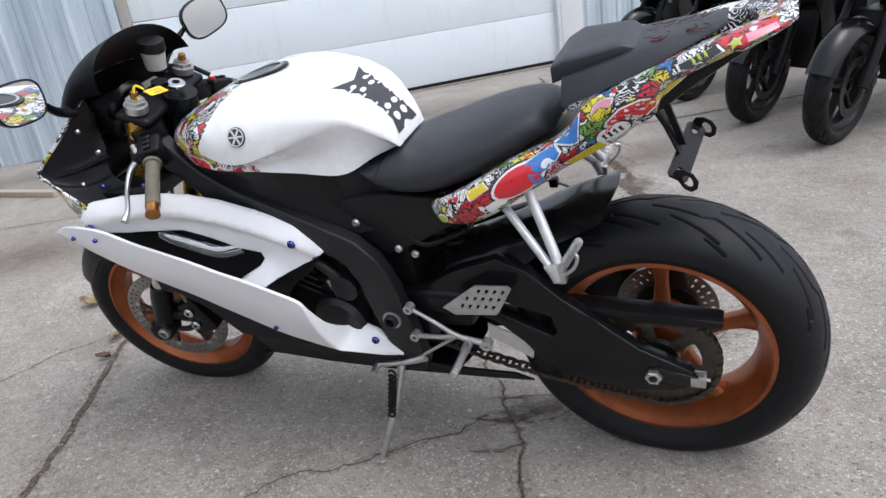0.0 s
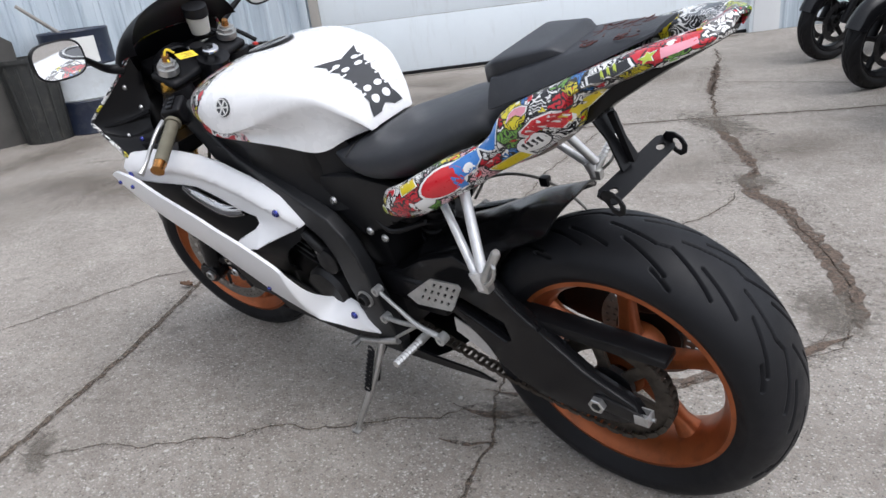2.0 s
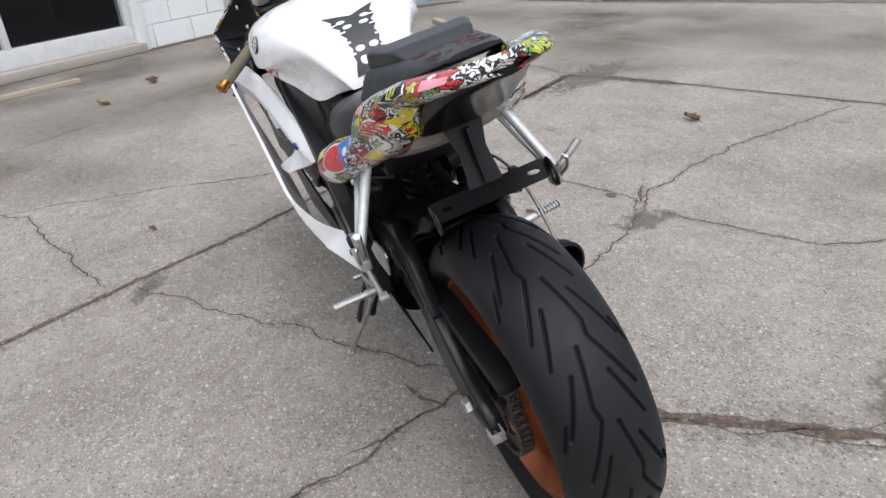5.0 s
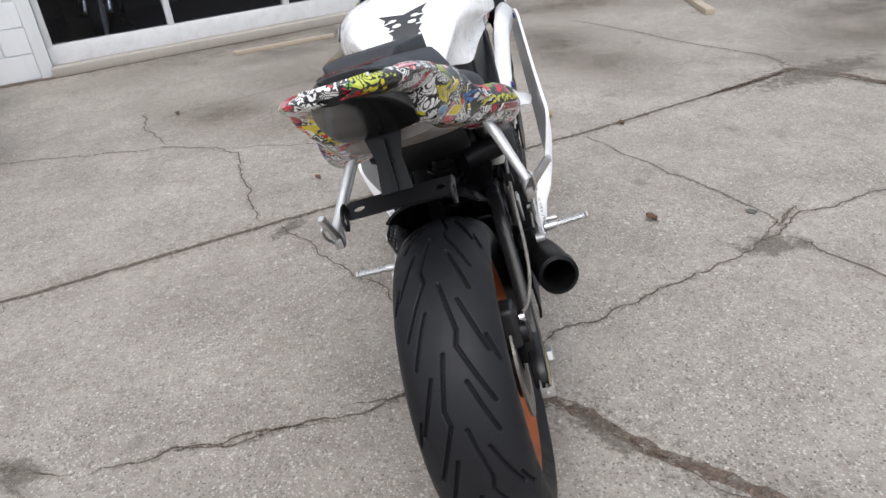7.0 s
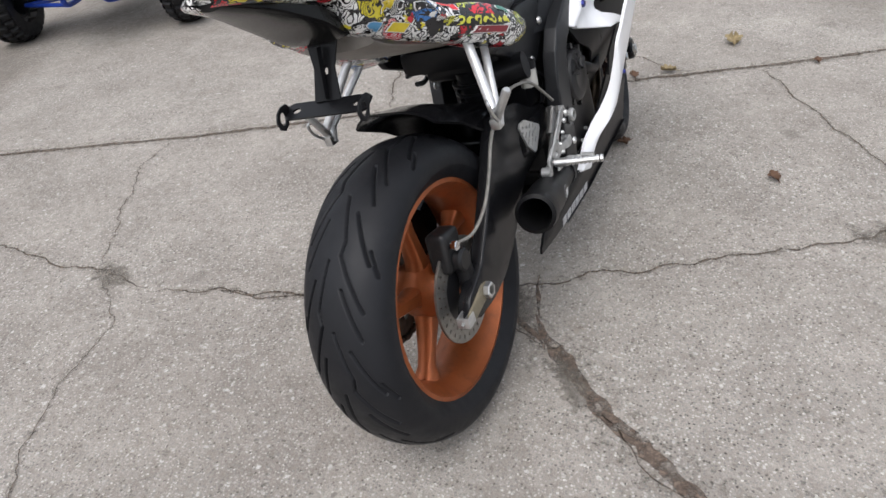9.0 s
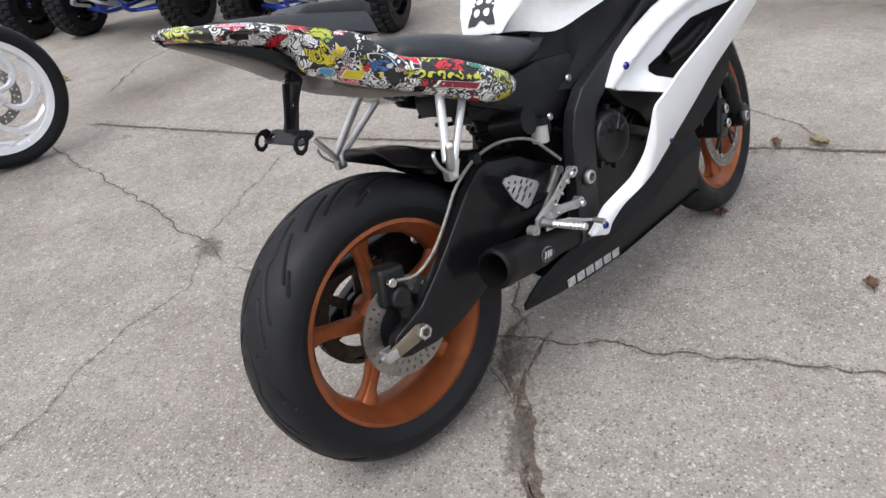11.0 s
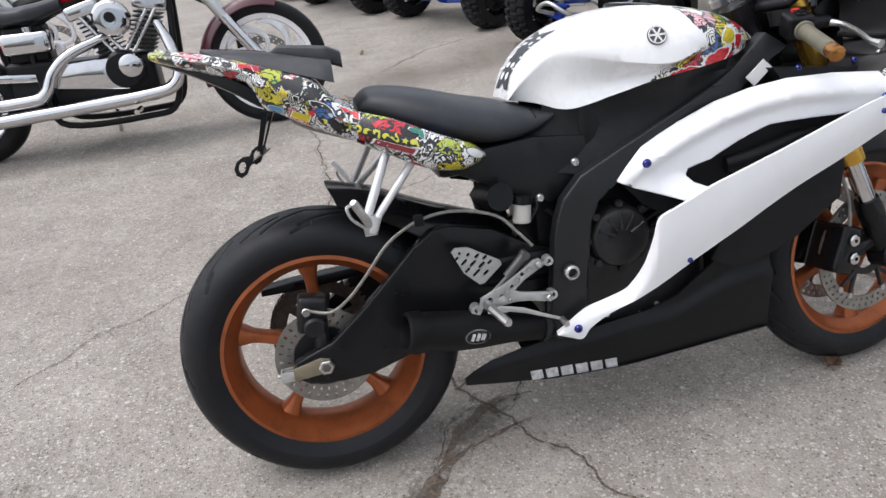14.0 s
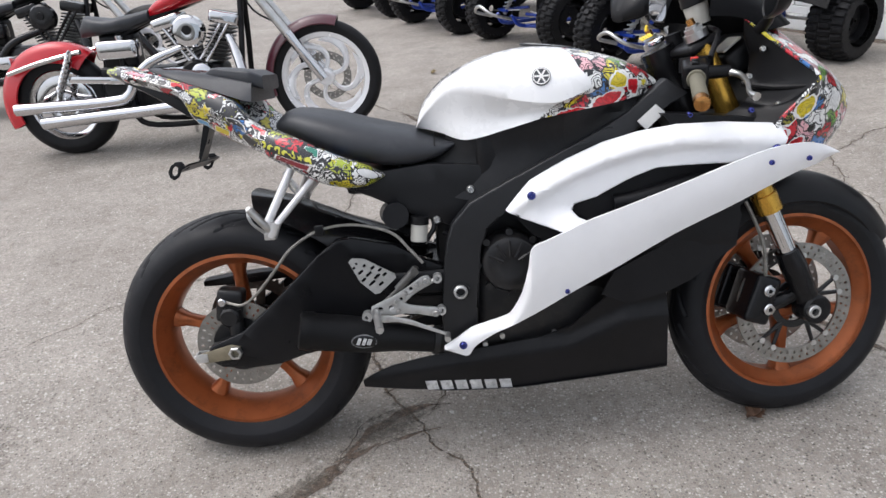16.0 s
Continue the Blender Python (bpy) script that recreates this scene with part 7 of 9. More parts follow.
# rear sets, each side: slotted heel plate, hanger, peg, lever
for s in (-1, 1):
    y = s * 0.178
    heel_slots = []
    for cx, cz, half in ((0.3135, 0.5065, 0.003), (0.3315, 0.5005, 0.004), (0.350, 0.4945, 0.006), (0.3665, 0.4885, 0.006), (0.307, 0.4965, 0.004), (0.3215, 0.4855, 0.008), (0.340, 0.4795, 0.009), (0.3585, 0.4730, 0.009), (0.3765, 0.4765, 0.006), (0.327, 0.4665, 0.007), (0.3455, 0.4575, 0.010), (0.3665, 0.4545, 0.007)):
        c, k, hw = math.cos(radians(38)), math.sin(radians(38)), 0.0033
        heel_slots.append([(cx + (half * u) * c - hw * v * k, cz + (half * u) * k + hw * v * c) for u, v in ((-1, -0.6), (-0.7, -1), (0.7, -1), (1, -0.6), (1, 0.6), (0.7, 1), (-0.7, 1), (-1, 0.6))])
    heel_line = [(0.296, 0.512), (0.305, 0.520), (0.332, 0.517), (0.400, 0.476), (0.402, 0.466), (0.362, 0.432), (0.350, 0.430), (0.318, 0.462)]
    if s > 0:
        heel_line = [(0.262, 0.515), (0.268, 0.523), (0.340, 0.520), (0.352, 0.512), (0.425, 0.458), (0.40, 0.440), (0.306, 0.447), (0.298, 0.455)]
        heel_slots = [[(cx + 0.0062, cz - 0.0052), (cx, cz - 0.0062), (cx - 0.0062, cz + 0.0042), (cx, cz + 0.0052)] for cz, x0, count in ((0.507, 0.281, 4), (0.487, 0.293, 5), (0.466, 0.308, 5)) for cx in [x0 + 0.0175 * k for k in range(count)]]
    part("heel_plate", plate(heel_line, s * 0.154, 0.004, 0, holes=heel_slots), M_ALU, bike, "silver slotted heel guard plate")
    rs = part("rearset", join(tube([(0.33, y, 0.386), (0.395, y, 0.402), (0.44, y, 0.435), (0.498, y * 0.96, 0.464)], [0.0075, 0.006, 0.0045, 0.005], 12), tube([(0.395, y, 0.402), (0.44, y, 0.394), (0.502, y * 0.96, 0.386)], [0.0075, 0.0055, 0.006], 12), disc(y - 0.010, y + 0.010, 0.012, (0.33, 0, 0.386), hole=0.005), disc(y * 0.96 - 0.01, y * 0.96 + 0.01, 0.0105, (0.498, 0, 0.464), hole=0.005), disc(y * 0.96 - 0.01, y * 0.96 + 0.01, 0.0105, (0.502, 0, 0.386), hole=0.005)), M_ALU, bike, "silver rear-set footrest bracket")
    tip = Vector((0.367, s * 0.285, 0.395)) if s < 0 else Vector((0.366, s * 0.278, 0.392))
    root = Vector((0.352, s * 0.192, 0.398)) if s < 0 else Vector((0.372, y, 0.385))
    d = (tip - root).normalized()
    peg = [tube([root, root + d * 0.03], 0.010, 10)]
    for k in range(9):
        q = root + d * (0.03 + 0.009 * k)
        peg.append(tube([q, q + d * 0.006], [0.0095, 0.0078], 8))
    peg.append(tube([root + d * 0.02, tip], 0.006, 8))
    part("footpeg", join(*peg), M_STEEL, rs, "knurled silver footpeg")
    if s < 0:
        part("brake_pedal", plate([(0.350, 0.378), (0.356, 0.390), (0.380, 0.391), (0.430, 0.377), (0.480, 0.353), (0.518, 0.336), (0.515, 0.330), (0.480, 0.344), (0.435, 0.363), (0.400, 0.374), (0.372, 0.374)], -0.200, 0.006, 0, bevel=0.002), M_ALU, rs, "cast silver brake pedal")
        part("pedal_tip", tube([(0.512, y - 0.02, 0.335), (0.512, y - 0.050, 0.334)], 0.007, 10), M_STEEL, rs)
        part("master_cylinder", join(tube([(0.405, y + 0.004, 0.445), (0.452, y + 0.004, 0.490)], [0.009, 0.011], 12), tube([(0.361, y, 0.408), (0.41, y, 0.449)], 0.0045, 8), disc(y - 0.008, y + 0.016, 0.009, (0.448, 0, 0.486))), M_MASTER, rs, "dull steel brake cylinder")
        rearset_plate(s, rs)
    else:
        part("gear_lever", join(tube([(0.50, 0.162, 0.312), (0.56, 0.170, 0.296), (0.632, 0.172, 0.282)], [0.010, 0.007, 0.007], 10), tube([(0.632, 0.165, 0.282), (0.632, 0.200, 0.280)], 0.008, 10)), M_STEEL, rs)
        part("gear_rod", tube([(0.40, y - 0.005, 0.395), (0.51, 0.160, 0.315)], 0.004, 8), M_STEEL, rs)

# short exhaust, right side
mf = part("muffler", join(lathe([(0, 0.036), (0.004, 0.044), (0.03, 0.046), (0.035, 0.043), (0.12, 0.043), (0.17, 0.040), (0.235, 0.032), (0.34, 0.029), (0.34, 0.02), (0.12, 0.03), (0.012, 0.034)], axis="x", steps=36, close=True)), simple("black_coated_steel", (0.0065, 0.0065, 0.007), 0.42, vary=0.25, bump=0.04, dirt=(0.02, 0.018, 0.016), dirt_amount=0.12, spec=0.16), bike, "short matt black exhaust muffler")
mm = Matrix.Translation((0.172, -0.200, 0.372)) @ Matrix.Rotation(radians(12.5), 4, "Y") @ Matrix.Rotation(radians(9), 4, "Z")
for v in mf.data.vertices:
    v.co = mm @ v.co
for tone, y0, hx, hz in ((M_BADGE, 0.0437, 0.030, 0.017), (M_GLOSS, 0.0443, 0.027, 0.0145)):
    part("badge", moved(plate([(0.148 + hx * u, hz * v) for u, v in OVAL], lambda x, z, y0=y0: -math.sqrt(y0 * y0 - z * z) + 0.08 * max(0.0, x - 0.12), 0.001, 0.005), mm), tone, mf, "rubbed oval badge print")
for k, (hx, hz, tilt) in enumerate(((0.004, 0.009, 12), (0.004, 0.009, -12), (0.005, 0.008, 20))):
    part("badge_mark", moved(plate([(0.136 + 0.012 * k + hx * u + 0.2 * hz * v, hz * v) for u, v in SLAB], lambda x, z: -math.sqrt(0.0449 ** 2 - z * z) + 0.08 * max(0.0, x - 0.12), 0.001, 0.005), mm), M_STICKER_GREY, mf)
part("exhaust_pipe", tube([mm @ Vector((0.33, 0, 0)), (0.55, -0.11, 0.285), (0.62, -0.06, 0.24), (0.75, 0.0, 0.235), (0.95, 0.0, 0.27)], [0.029, 0.032, 0.036, 0.036, 0.03], 18), M_ENGINE, mf)
part("clamp", moved(disc(0.315, 0.328, 0.034, axis="x", hole=0.029), mm), M_ENGINE, mf)

# ---- fairing ----
def belly_y(s):
    if s > 0:
        return lambda x, z: 0.130 + 0.35 * max(0, z - 0.25)
    def right(x, z):
        # a soft ledge runs along the pan; above it the skin steps in
        ledge = interp(x, [(0.32, 0.215), (0.62, 0.250), (0.80, 0.272), (0.93, 0.335), (1.03, 0.345)])
        k = min(1.0, max(0.0, (z - ledge + 0.012) / 0.044))
        return -(0.140 + 0.22 * (z - 0.18) + 0.03 * (x - 0.6) - 0.022 * k * k * (3 - 2 * k))
    return right


def fair_y(s, extra=0.0):
    def f(x, z):
        y = 0.205 + 0.105 * (x - 0.72) + 0.05 * (z - 0.64)
        if x > 1.18:
            y -= 0.9 * (x - 1.18) ** 2
        if x < 0.73:
            y -= 0.22 * (0.73 - x)
        y += 0.045 * min(1.0, max(0.0, (0.61 - z) / 0.06)) * min(1.0, max(0.0, (x - 0.70) / 0.10))
        return s * (y + extra)
    return f


def skin_between(rows, thick, n=9, bulge=0.006):
    """A thin panel from rows of x, upper y and z, lower y and z; y is taken outwards."""
    cols = [smooth_table([(r[0], r[k]) for r in rows], 5) for k in (1, 2, 3, 4)]
    at = sorted(set([x for x, _ in cols[0]]))
    rings = []
    for x in at:
        yt, zt, yb, zb = (interp(x, c) for c in cols)
        face = [(x, yt + (yb - yt) * k / n + bulge * math.sin(math.pi * k / n), zt + (zb - zt) * k / n) for k in range(n + 1)]
        rings.append(face + [(px, py - thick, pz) for px, py, pz in face[::-1]])
    return loft(rings), cols


def skin_y(cols, x, z):
    yt, zt, yb, zb = (interp(x, c) for c in cols)
    t = min(1.0, max(0.0, (zt - z) / max(1e-4, zt - zb)))
    return yt + (yb - yt) * t + 0.006 * math.sin(math.pi * t)


# x, then upper rim y and z, lower rim y and z
LOWER_LEFT = [(0.556, 0.160, 0.322, 0.163, 0.315), (0.575, 0.163, 0.345, 0.174, 0.321), (0.600, 0.163, 0.380, 0.188, 0.332), (0.630, 0.163, 0.395, 0.203, 0.347), (0.660, 0.164, 0.397, 0.220, 0.364), (0.674, 0.190, 0.408, 0.229, 0.373), (0.684, 0.232, 0.450, 0.230, 0.377), (0.692, 0.262, 0.510, 0.231, 0.380),
              (0.702, 0.270, 0.540, 0.232, 0.383), (0.745, 0.271, 0.560, 0.232, 0.394), (0.816, 0.271, 0.587, 0.233, 0.416), (0.886, 0.271, 0.609, 0.234, 0.447), (0.956, 0.271, 0.634, 0.236, 0.480), (1.026, 0.272, 0.657, 0.239, 0.516), (1.10, 0.272, 0.680, 0.244, 0.550), (1.18, 0.273, 0.712, 0.251, 0.592), (1.25, 0.270, 0.720, 0.256, 0.634), (1.31, 0.260, 0.714, 0.253, 0.664), (1.36, 0.247, 0.700, 0.246, 0.686), (1.372, 0.243, 0.694, 0.243, 0.691)]
LOWER_RIGHT = [(0.502, 0.190, 0.300, 0.192, 0.294), (0.530, 0.192, 0.318, 0.196, 0.285), (0.556, 0.193, 0.336, 0.200, 0.279), (0.575, 0.195, 0.347, 0.204, 0.303), (0.615, 0.200, 0.360, 0.214, 0.332), (0.650, 0.208, 0.374, 0.232, 0.354), (0.664, 0.222, 0.392, 0.238, 0.362), (0.684, 0.248, 0.440, 0.244, 0.374), (0.698, 0.266, 0.500, 0.247, 0.382), (0.706, 0.277, 0.545, 0.248, 0.386),
               (0.740, 0.279, 0.562, 0.249, 0.404), (0.776, 0.278, 0.576, 0.250, 0.424), (0.824, 0.277, 0.596, 0.250, 0.449), (0.895, 0.276, 0.618, 0.251, 0.485), (1.012, 0.276, 0.656, 0.252, 0.547), (1.128, 0.276, 0.696, 0.253, 0.598), (1.20, 0.276, 0.718, 0.254, 0.632), (1.264, 0.272, 0.725, 0.254, 0.661), (1.31, 0.262, 0.719, 0.250, 0.676), (1.345, 0.250, 0.704, 0.246, 0.692), (1.356, 0.245, 0.699, 0.244, 0.695)]
UPPER = [(0.640, 0.620), (0.670, 0.640), (0.718, 0.674), (0.80, 0.716), (0.877, 0.748), (0.95, 0.766), (1.03, 0.776), (1.13, 0.774), (1.235, 0.765), (1.243, 0.735), (1.235, 0.700), (1.175, 0.694), (1.132, 0.689), (1.06, 0.690), (0.985, 0.688), (0.93, 0.668), (0.86, 0.632), (0.812, 0.618), (0.806, 0.604), (0.818, 0.590), (0.862, 0.570), (0.885, 0.552), (0.860, 0.545), (0.80, 0.553), (0.752, 0.571), (0.70, 0.590)]
for s in (-1, 1):
    def rolled(x, z, s=s):
        ridge = interp(x, [(0.64, 0.62), (0.718, 0.674), (0.80, 0.716), (0.877, 0.748), (0.95, 0.766), (1.03, 0.776), (1.24, 0.768)])
        d = ridge - z
        k = max(0.0, 0.040 - d) / 0.040
        fade = interp(x, [(0.66, 0.2), (0.75, 1.0), (1.12, 1.0), (1.22, 0.3)])
        u = min(1.0, max(0.0, (d - 0.034) / 0.022))
        hollow = 0.014 * fade * u * u * (3 - 2 * u)
        return fair_y(s)(x, z) - s * (0.030 * k ** 1.7 + hollow)
    up = part("upper_fairing", plate(UPPER, rolled, 0.012, 0.010, bevel=0.003), M_WHITE, bike, "white side fairing", weighted=True)
    skin, cols = skin_between(LOWER_LEFT if s > 0 else LOWER_RIGHT, 0.008)
    lo = part("side_fairing", skin if s > 0 else mirrored(skin), M_WHITE, bike, "white lower side fairing", smooth=50)
    for (x, z) in ((0.718, 0.644), (1.222, 0.715)):
        bolt(x, rolled(x, z) + s * 0.001, z, 0.0085, M_BOLT, up)
    for (x, z) in ((1.21, 0.690), (1.29, 0.690), (0.817, 0.439), (0.607, 0.368)) if s > 0 else ((1.204, 0.690), (1.285, 0.692), (0.781, 0.437), (0.546, 0.306)):
        bolt(x, s * (skin_y(cols, x, z) + 0.001), z, 0.0050 if x > 0.65 else 0.0085, M_BOLT, lo)
    # dark inner faces, duct behind the opening, belly
    part("inner_fairing", plate([(0.66, 0.62), (0.90, 0.74), (1.22, 0.755), (1.30, 0.69), (1.17, 0.59), (1.165, 0.50), (1.03, 0.41), (0.99, 0.32), (0.80, 0.315), (0.86, 0.43), (0.77, 0.52), (0.72, 0.55)], lambda x, z, s=s: s * (0.172 + 0.09 * (x - 0.72) - 0.6 * max(0, 0.50 - z)), 0.006, 0.03), M_BLACK, bike)
    edge_low = [(0.90, 0.455), (0.98, 0.495), (1.16, 0.595), (1.175, 0.57), (1.165, 0.50), (1.07, 0.425), (1.015, 0.398), (0.93, 0.375), (0.87, 0.40)]
    if s > 0:
        edge_low = [(0.64, 0.36), (0.80, 0.43), (0.98, 0.50), (1.16, 0.595), (1.175, 0.57), (1.165, 0.52), (1.06, 0.45), (0.985, 0.365), (0.80, 0.335), (0.65, 0.33)]
    part("fairing_edge", plate(edge_low, lambda x, z, s=s: s * (0.178 + 0.07 * (x - 0.72) - 0.10 * max(0, 0.36 - z)), 0.006, 0.05), M_BLACK, bike, "satin black lower fairing")
    belly = [(0.298, 0.186), (0.296, 0.204), (0.318, 0.216), (0.365, 0.234), (0.435, 0.249), (0.518, 0.263), (0.613, 0.272), (0.736, 0.290), (0.804, 0.314), (0.850, 0.356), (0.899, 0.400), (0.95, 0.420), (1.011, 0.432), (1.024, 0.38), (1.025, 0.30), (1.032, 0.196), (0.95, 0.188), (0.877, 0.180), (0.78, 0.168), (0.677, 0.158), (0.52, 0.160), (0.396, 0.172)]
    if s > 0:
        belly = [(0.262, 0.243), (0.30, 0.262), (0.44, 0.262), (0.555, 0.280), (0.64, 0.330), (0.80, 0.345), (0.96, 0.365), (1.00, 0.30), (0.985, 0.243), (0.80, 0.232), (0.60, 0.230), (0.40, 0.236)]
    part("belly_pan", plate(belly, belly_y(s), 0.006, 0.012 if s < 0 else 0.04), M_BLACK, bike, "satin black belly pan")
    # plain lettering-sized bars where the maker's name stands
    for k in range(6 if s < 0 else 0):
        x0 = 0.448 + 0.036 * k
        f = lambda x, z, s=s: s * (0.140 + 0.22 * (z - 0.18) + 0.03 * (x - 0.6) + 0.0012)
        part("print_bar", plate([(x0 + 0.004, 0.166 - 0.0018 * k), (x0 + 0.032, 0.166 - 0.0018 * k), (x0 + 0.027, 0.192 - 0.0014 * k), (x0 - 0.001, 0.192 - 0.0014 * k)], f, 0.001, 0), M_STICKER_GREY, bike, "worn silver print bar")
bottom = []
for i in range(15):
    x = 0.47 + 0.56 * i / 14
    zb = interp(x, [(0.33, 0.178), (0.52, 0.160), (0.68, 0.158), (1.03, 0.195)])
    wd = 0.148 + 0.22 * (zb - 0.18) + 0.03 * (x - 0.6)
    bottom.append([(x, -wd + (wd + 0.128) * q, zb + (0.236 - zb) * q - 0.03 * (1 - (2 * q - 1) ** 2) + 0.002) for q in [j / 12 for j in range(13)]])
part("belly_floor", loft(bottom, closed=False, caps=False), M_BLACK, bike)
part("label_plate", plate([(0.955, 0.785), (0.995, 0.818), (1.015, 0.800), (0.975, 0.765)], -0.180, 0.002, 0), M_LABEL, bike, "small white warning label")

# ---- engine and dark inner works ----
part("engine_block", join(box(0.58, 0.90, -0.125, 0.125, 0.25, 0.50, 0.03, 3), moved(box(-0.09, 0.09, -0.125, 0.125, -0.12, 0.12, 0.02, 3), pose(0.83, 0, 0.58, 0, -25, 0)), box(0.50, 0.62, -0.11, 0.11, 0.30, 0.46, 0.02, 2)), M_ENGINE, bike, "dark grimy engine block")
for k in range(5):
    part("cooling_fin", moved(box(-0.10, 0.10, -0.14, 0.14, -0.003, 0.003, 0.001, 1), pose(0.83 + 0.0, 0, 0.50 + 0.022 * k, 0, -25, 0)), M_ENGINE, bike)
cc = part("clutch_cover", join(lathe([(-0.12, 0.070), (-0.160, 0.070), (-0.175, 0.062), (-0.182, 0.045), (-0.178, 0.03), (-0.178, 0.0005)], (0.668, 0, 0.485), "y", 40), *[disc(-0.17, -0.158, 0.008, (0.668 + 0.074 * math.cos(a), 0, 0.485 + 0.074 * math.sin(a))) for a in [TAU * k / 8 for k in range(8)]]), M_ENGINE, bike, "round dark clutch cover")
for k in range(5):
    a = 0.5 + k * 0.55
    part("cover_rib", tube([(0.668 + 0.02 * math.cos(a), -0.181, 0.485 + 0.02 * math.sin(a)), (0.668 + 0.056 * math.cos(a), -0.178, 0.485 + 0.056 * math.sin(a))], 0.004, 6), M_ENGINE, cc)
part("generator_cover", lathe([(0.12, 0.068), (0.16, 0.068), (0.172, 0.058), (0.176, 0.0005)], (0.70, 0, 0.40), "y", 36), M_ENGINE, bike)
part("water_pump", join(lathe([(0.12, 0.035), (0.165, 0.033), (0.172, 0.02), (0.172, 0.0005)], (0.655, 0, 0.50), "y", 28), tube([(0.655, 0.15, 0.50), (0.68, 0.16, 0.55), (0.75, 0.15, 0.60)], 0.014, 12)), M_ENGINE, bike)
part("clutch_arm", tube([(0.700, 0.152, 0.515), (0.689, 0.150, 0.463), (0.677, 0.148, 0.410)], 0.0045, 8), M_STEEL, bike)
part("side_duct", tube([(1.075, 0.200, 0.668), (1.03, 0.203, 0.655), (0.96, 0.200, 0.630), (0.915, 0.196, 0.620), (0.86, 0.188, 0.628)], [0.016, 0.019, 0.020, 0.019, 0.017], 16), M_CHROME, bike, "polished silver duct in the fairing opening")
part("side_duct", tube([(1.12, -0.195, 0.660), (1.06, -0.198, 0.648), (0.97, -0.196, 0.622), (0.90, -0.19, 0.612)], [0.010, 0.020, 0.022, 0.018], 16), M_BLACK, bike)
for k in range(4):
    yy = -0.11 + 0.073 * k
    part("header_pipe", tube([(0.92, yy, 0.47), (0.985, yy, 0.40), (0.96, yy * 0.95, 0.31), (0.86, yy * 0.8, 0.262), (0.74, yy * 0.5, 0.25)], 0.019, 14), M_HEADER, bike, "heat-stained steel header pipe")
part("oil_filter", lathe([(0.0, 0.0005), (0.0, 0.034), (0.07, 0.034), (0.075, 0.03), (0.075, 0.0005)], (0.885, -0.045, 0.37), "x", 24), M_ENGINE, bike)
part("coolant_hose", tube([(0.70, -0.15, 0.50), (0.76, -0.165, 0.47), (0.84, -0.16, 0.44), (0.93, -0.14, 0.46)], 0.014, 12), M_BLACK, bike)
part("sump", box(0.60, 0.86, -0.10, 0.10, 0.205, 0.27, 0.02, 2), M_ENGINE, bike)
for k in range(7):
    part("case_bolt", disc(-0.135, -0.124, 0.006, (0.60 + 0.042 * k, 0, 0.275 + 0.02 * math.sin(k * 2.1)), steps=10), M_ALU, bike)
part("radiator", moved(box(-0.02, 0.02, -0.16, 0.16, -0.14, 0.14, 0.008), pose(1.03, 0, 0.54, 0, -14, 0)), M_ENGINE, bike)
part("airbox", box(0.60, 1.0, -0.13, 0.13, 0.66, 0.80, 0.03, 3), M_BLACK, bike)
part("inner_mass", join(box(0.50, 0.78, -0.10, 0.10, 0.46, 0.68, 0.03), box(0.40, 0.60, -0.085, 0.085, 0.34, 0.44, 0.02)), M_BLACK, bike)
part("rear_shock", join(tube([(0.42, 0.0, 0.62), (0.46, 0.0, 0.40)], 0.028, 14)), M_BLACK, bike)
coil = [(0.42 + 0.04 * k / 90 + 0.036 * math.cos(k * 0.5), 0.036 * math.sin(k * 0.5), 0.60 - 0.18 * k / 90) for k in range(91)]
part("shock_spring", tube(coil, 0.0055, 6, n=1), M_BLACK, bike)
part("head_stock", tube([(1.05, 0, 0.93), (1.12, 0, 0.77)], 0.04, 20), M_FRAME, bike)
for k, (pts, r) in enumerate((([(0.36, 0.10, 0.62), (0.44, 0.125, 0.60), (0.50, 0.12, 0.63), (0.56, 0.11, 0.60)], 0.006), ([(0.30, 0.08, 0.66), (0.40, 0.11, 0.635), (0.46, 0.10, 0.60)], 0.005), ([(0.52, -0.12, 0.56), (0.56, -0.125, 0.52), (0.55, -0.11, 0.47)], 0.006), ([(0.48, -0.09, 0.63), (0.50, -0.125, 0.58), (0.48, -0.13, 0.545)], 0.006))):
    part("cable", tube(pts, r, 8), M_BLACK, bike)

# side stand
st = part("side_stand", join(tube([(0.575, 0.150, 0.285), (0.590, 0.200, 0.200), (0.610, 0.245, 0.130)], [0.011, 0.009, 0.008], 12), tube([(0.610, 0.245, 0.130), (0.634, 0.280, 0.066)], [0.008, 0.006], 12)), M_STEEL, bike, "silver side stand")
spring = [(0.590 + 0.006 * k / 80 + 0.009 * math.cos(k * 0.8), 0.182 + 0.050 * k / 80, 0.272 - 0.095 * k / 80 + 0.009 * math.sin(k * 0.8)) for k in range(81)]
part("stand_spring", tube(spring, 0.003, 5, n=1), M_BLACK, st, "black coil spring")
part("stand_foot", moved(box(-0.011, 0.011, -0.008, 0.008, -0.003, 0.004, 0.002), pose(0.634, 0.282, 0.064, 12, 0, 0)), M_ALU, st)
part("stand_bracket", join(box(0.56, 0.64, 0.10, 0.135, 0.25, 0.30, 0.006), tube([(0.575, 0.14, 0.27), (0.60, 0.165, 0.22), (0.605, 0.19, 0.17)], 0.008, 8)), M_BLACK, st)

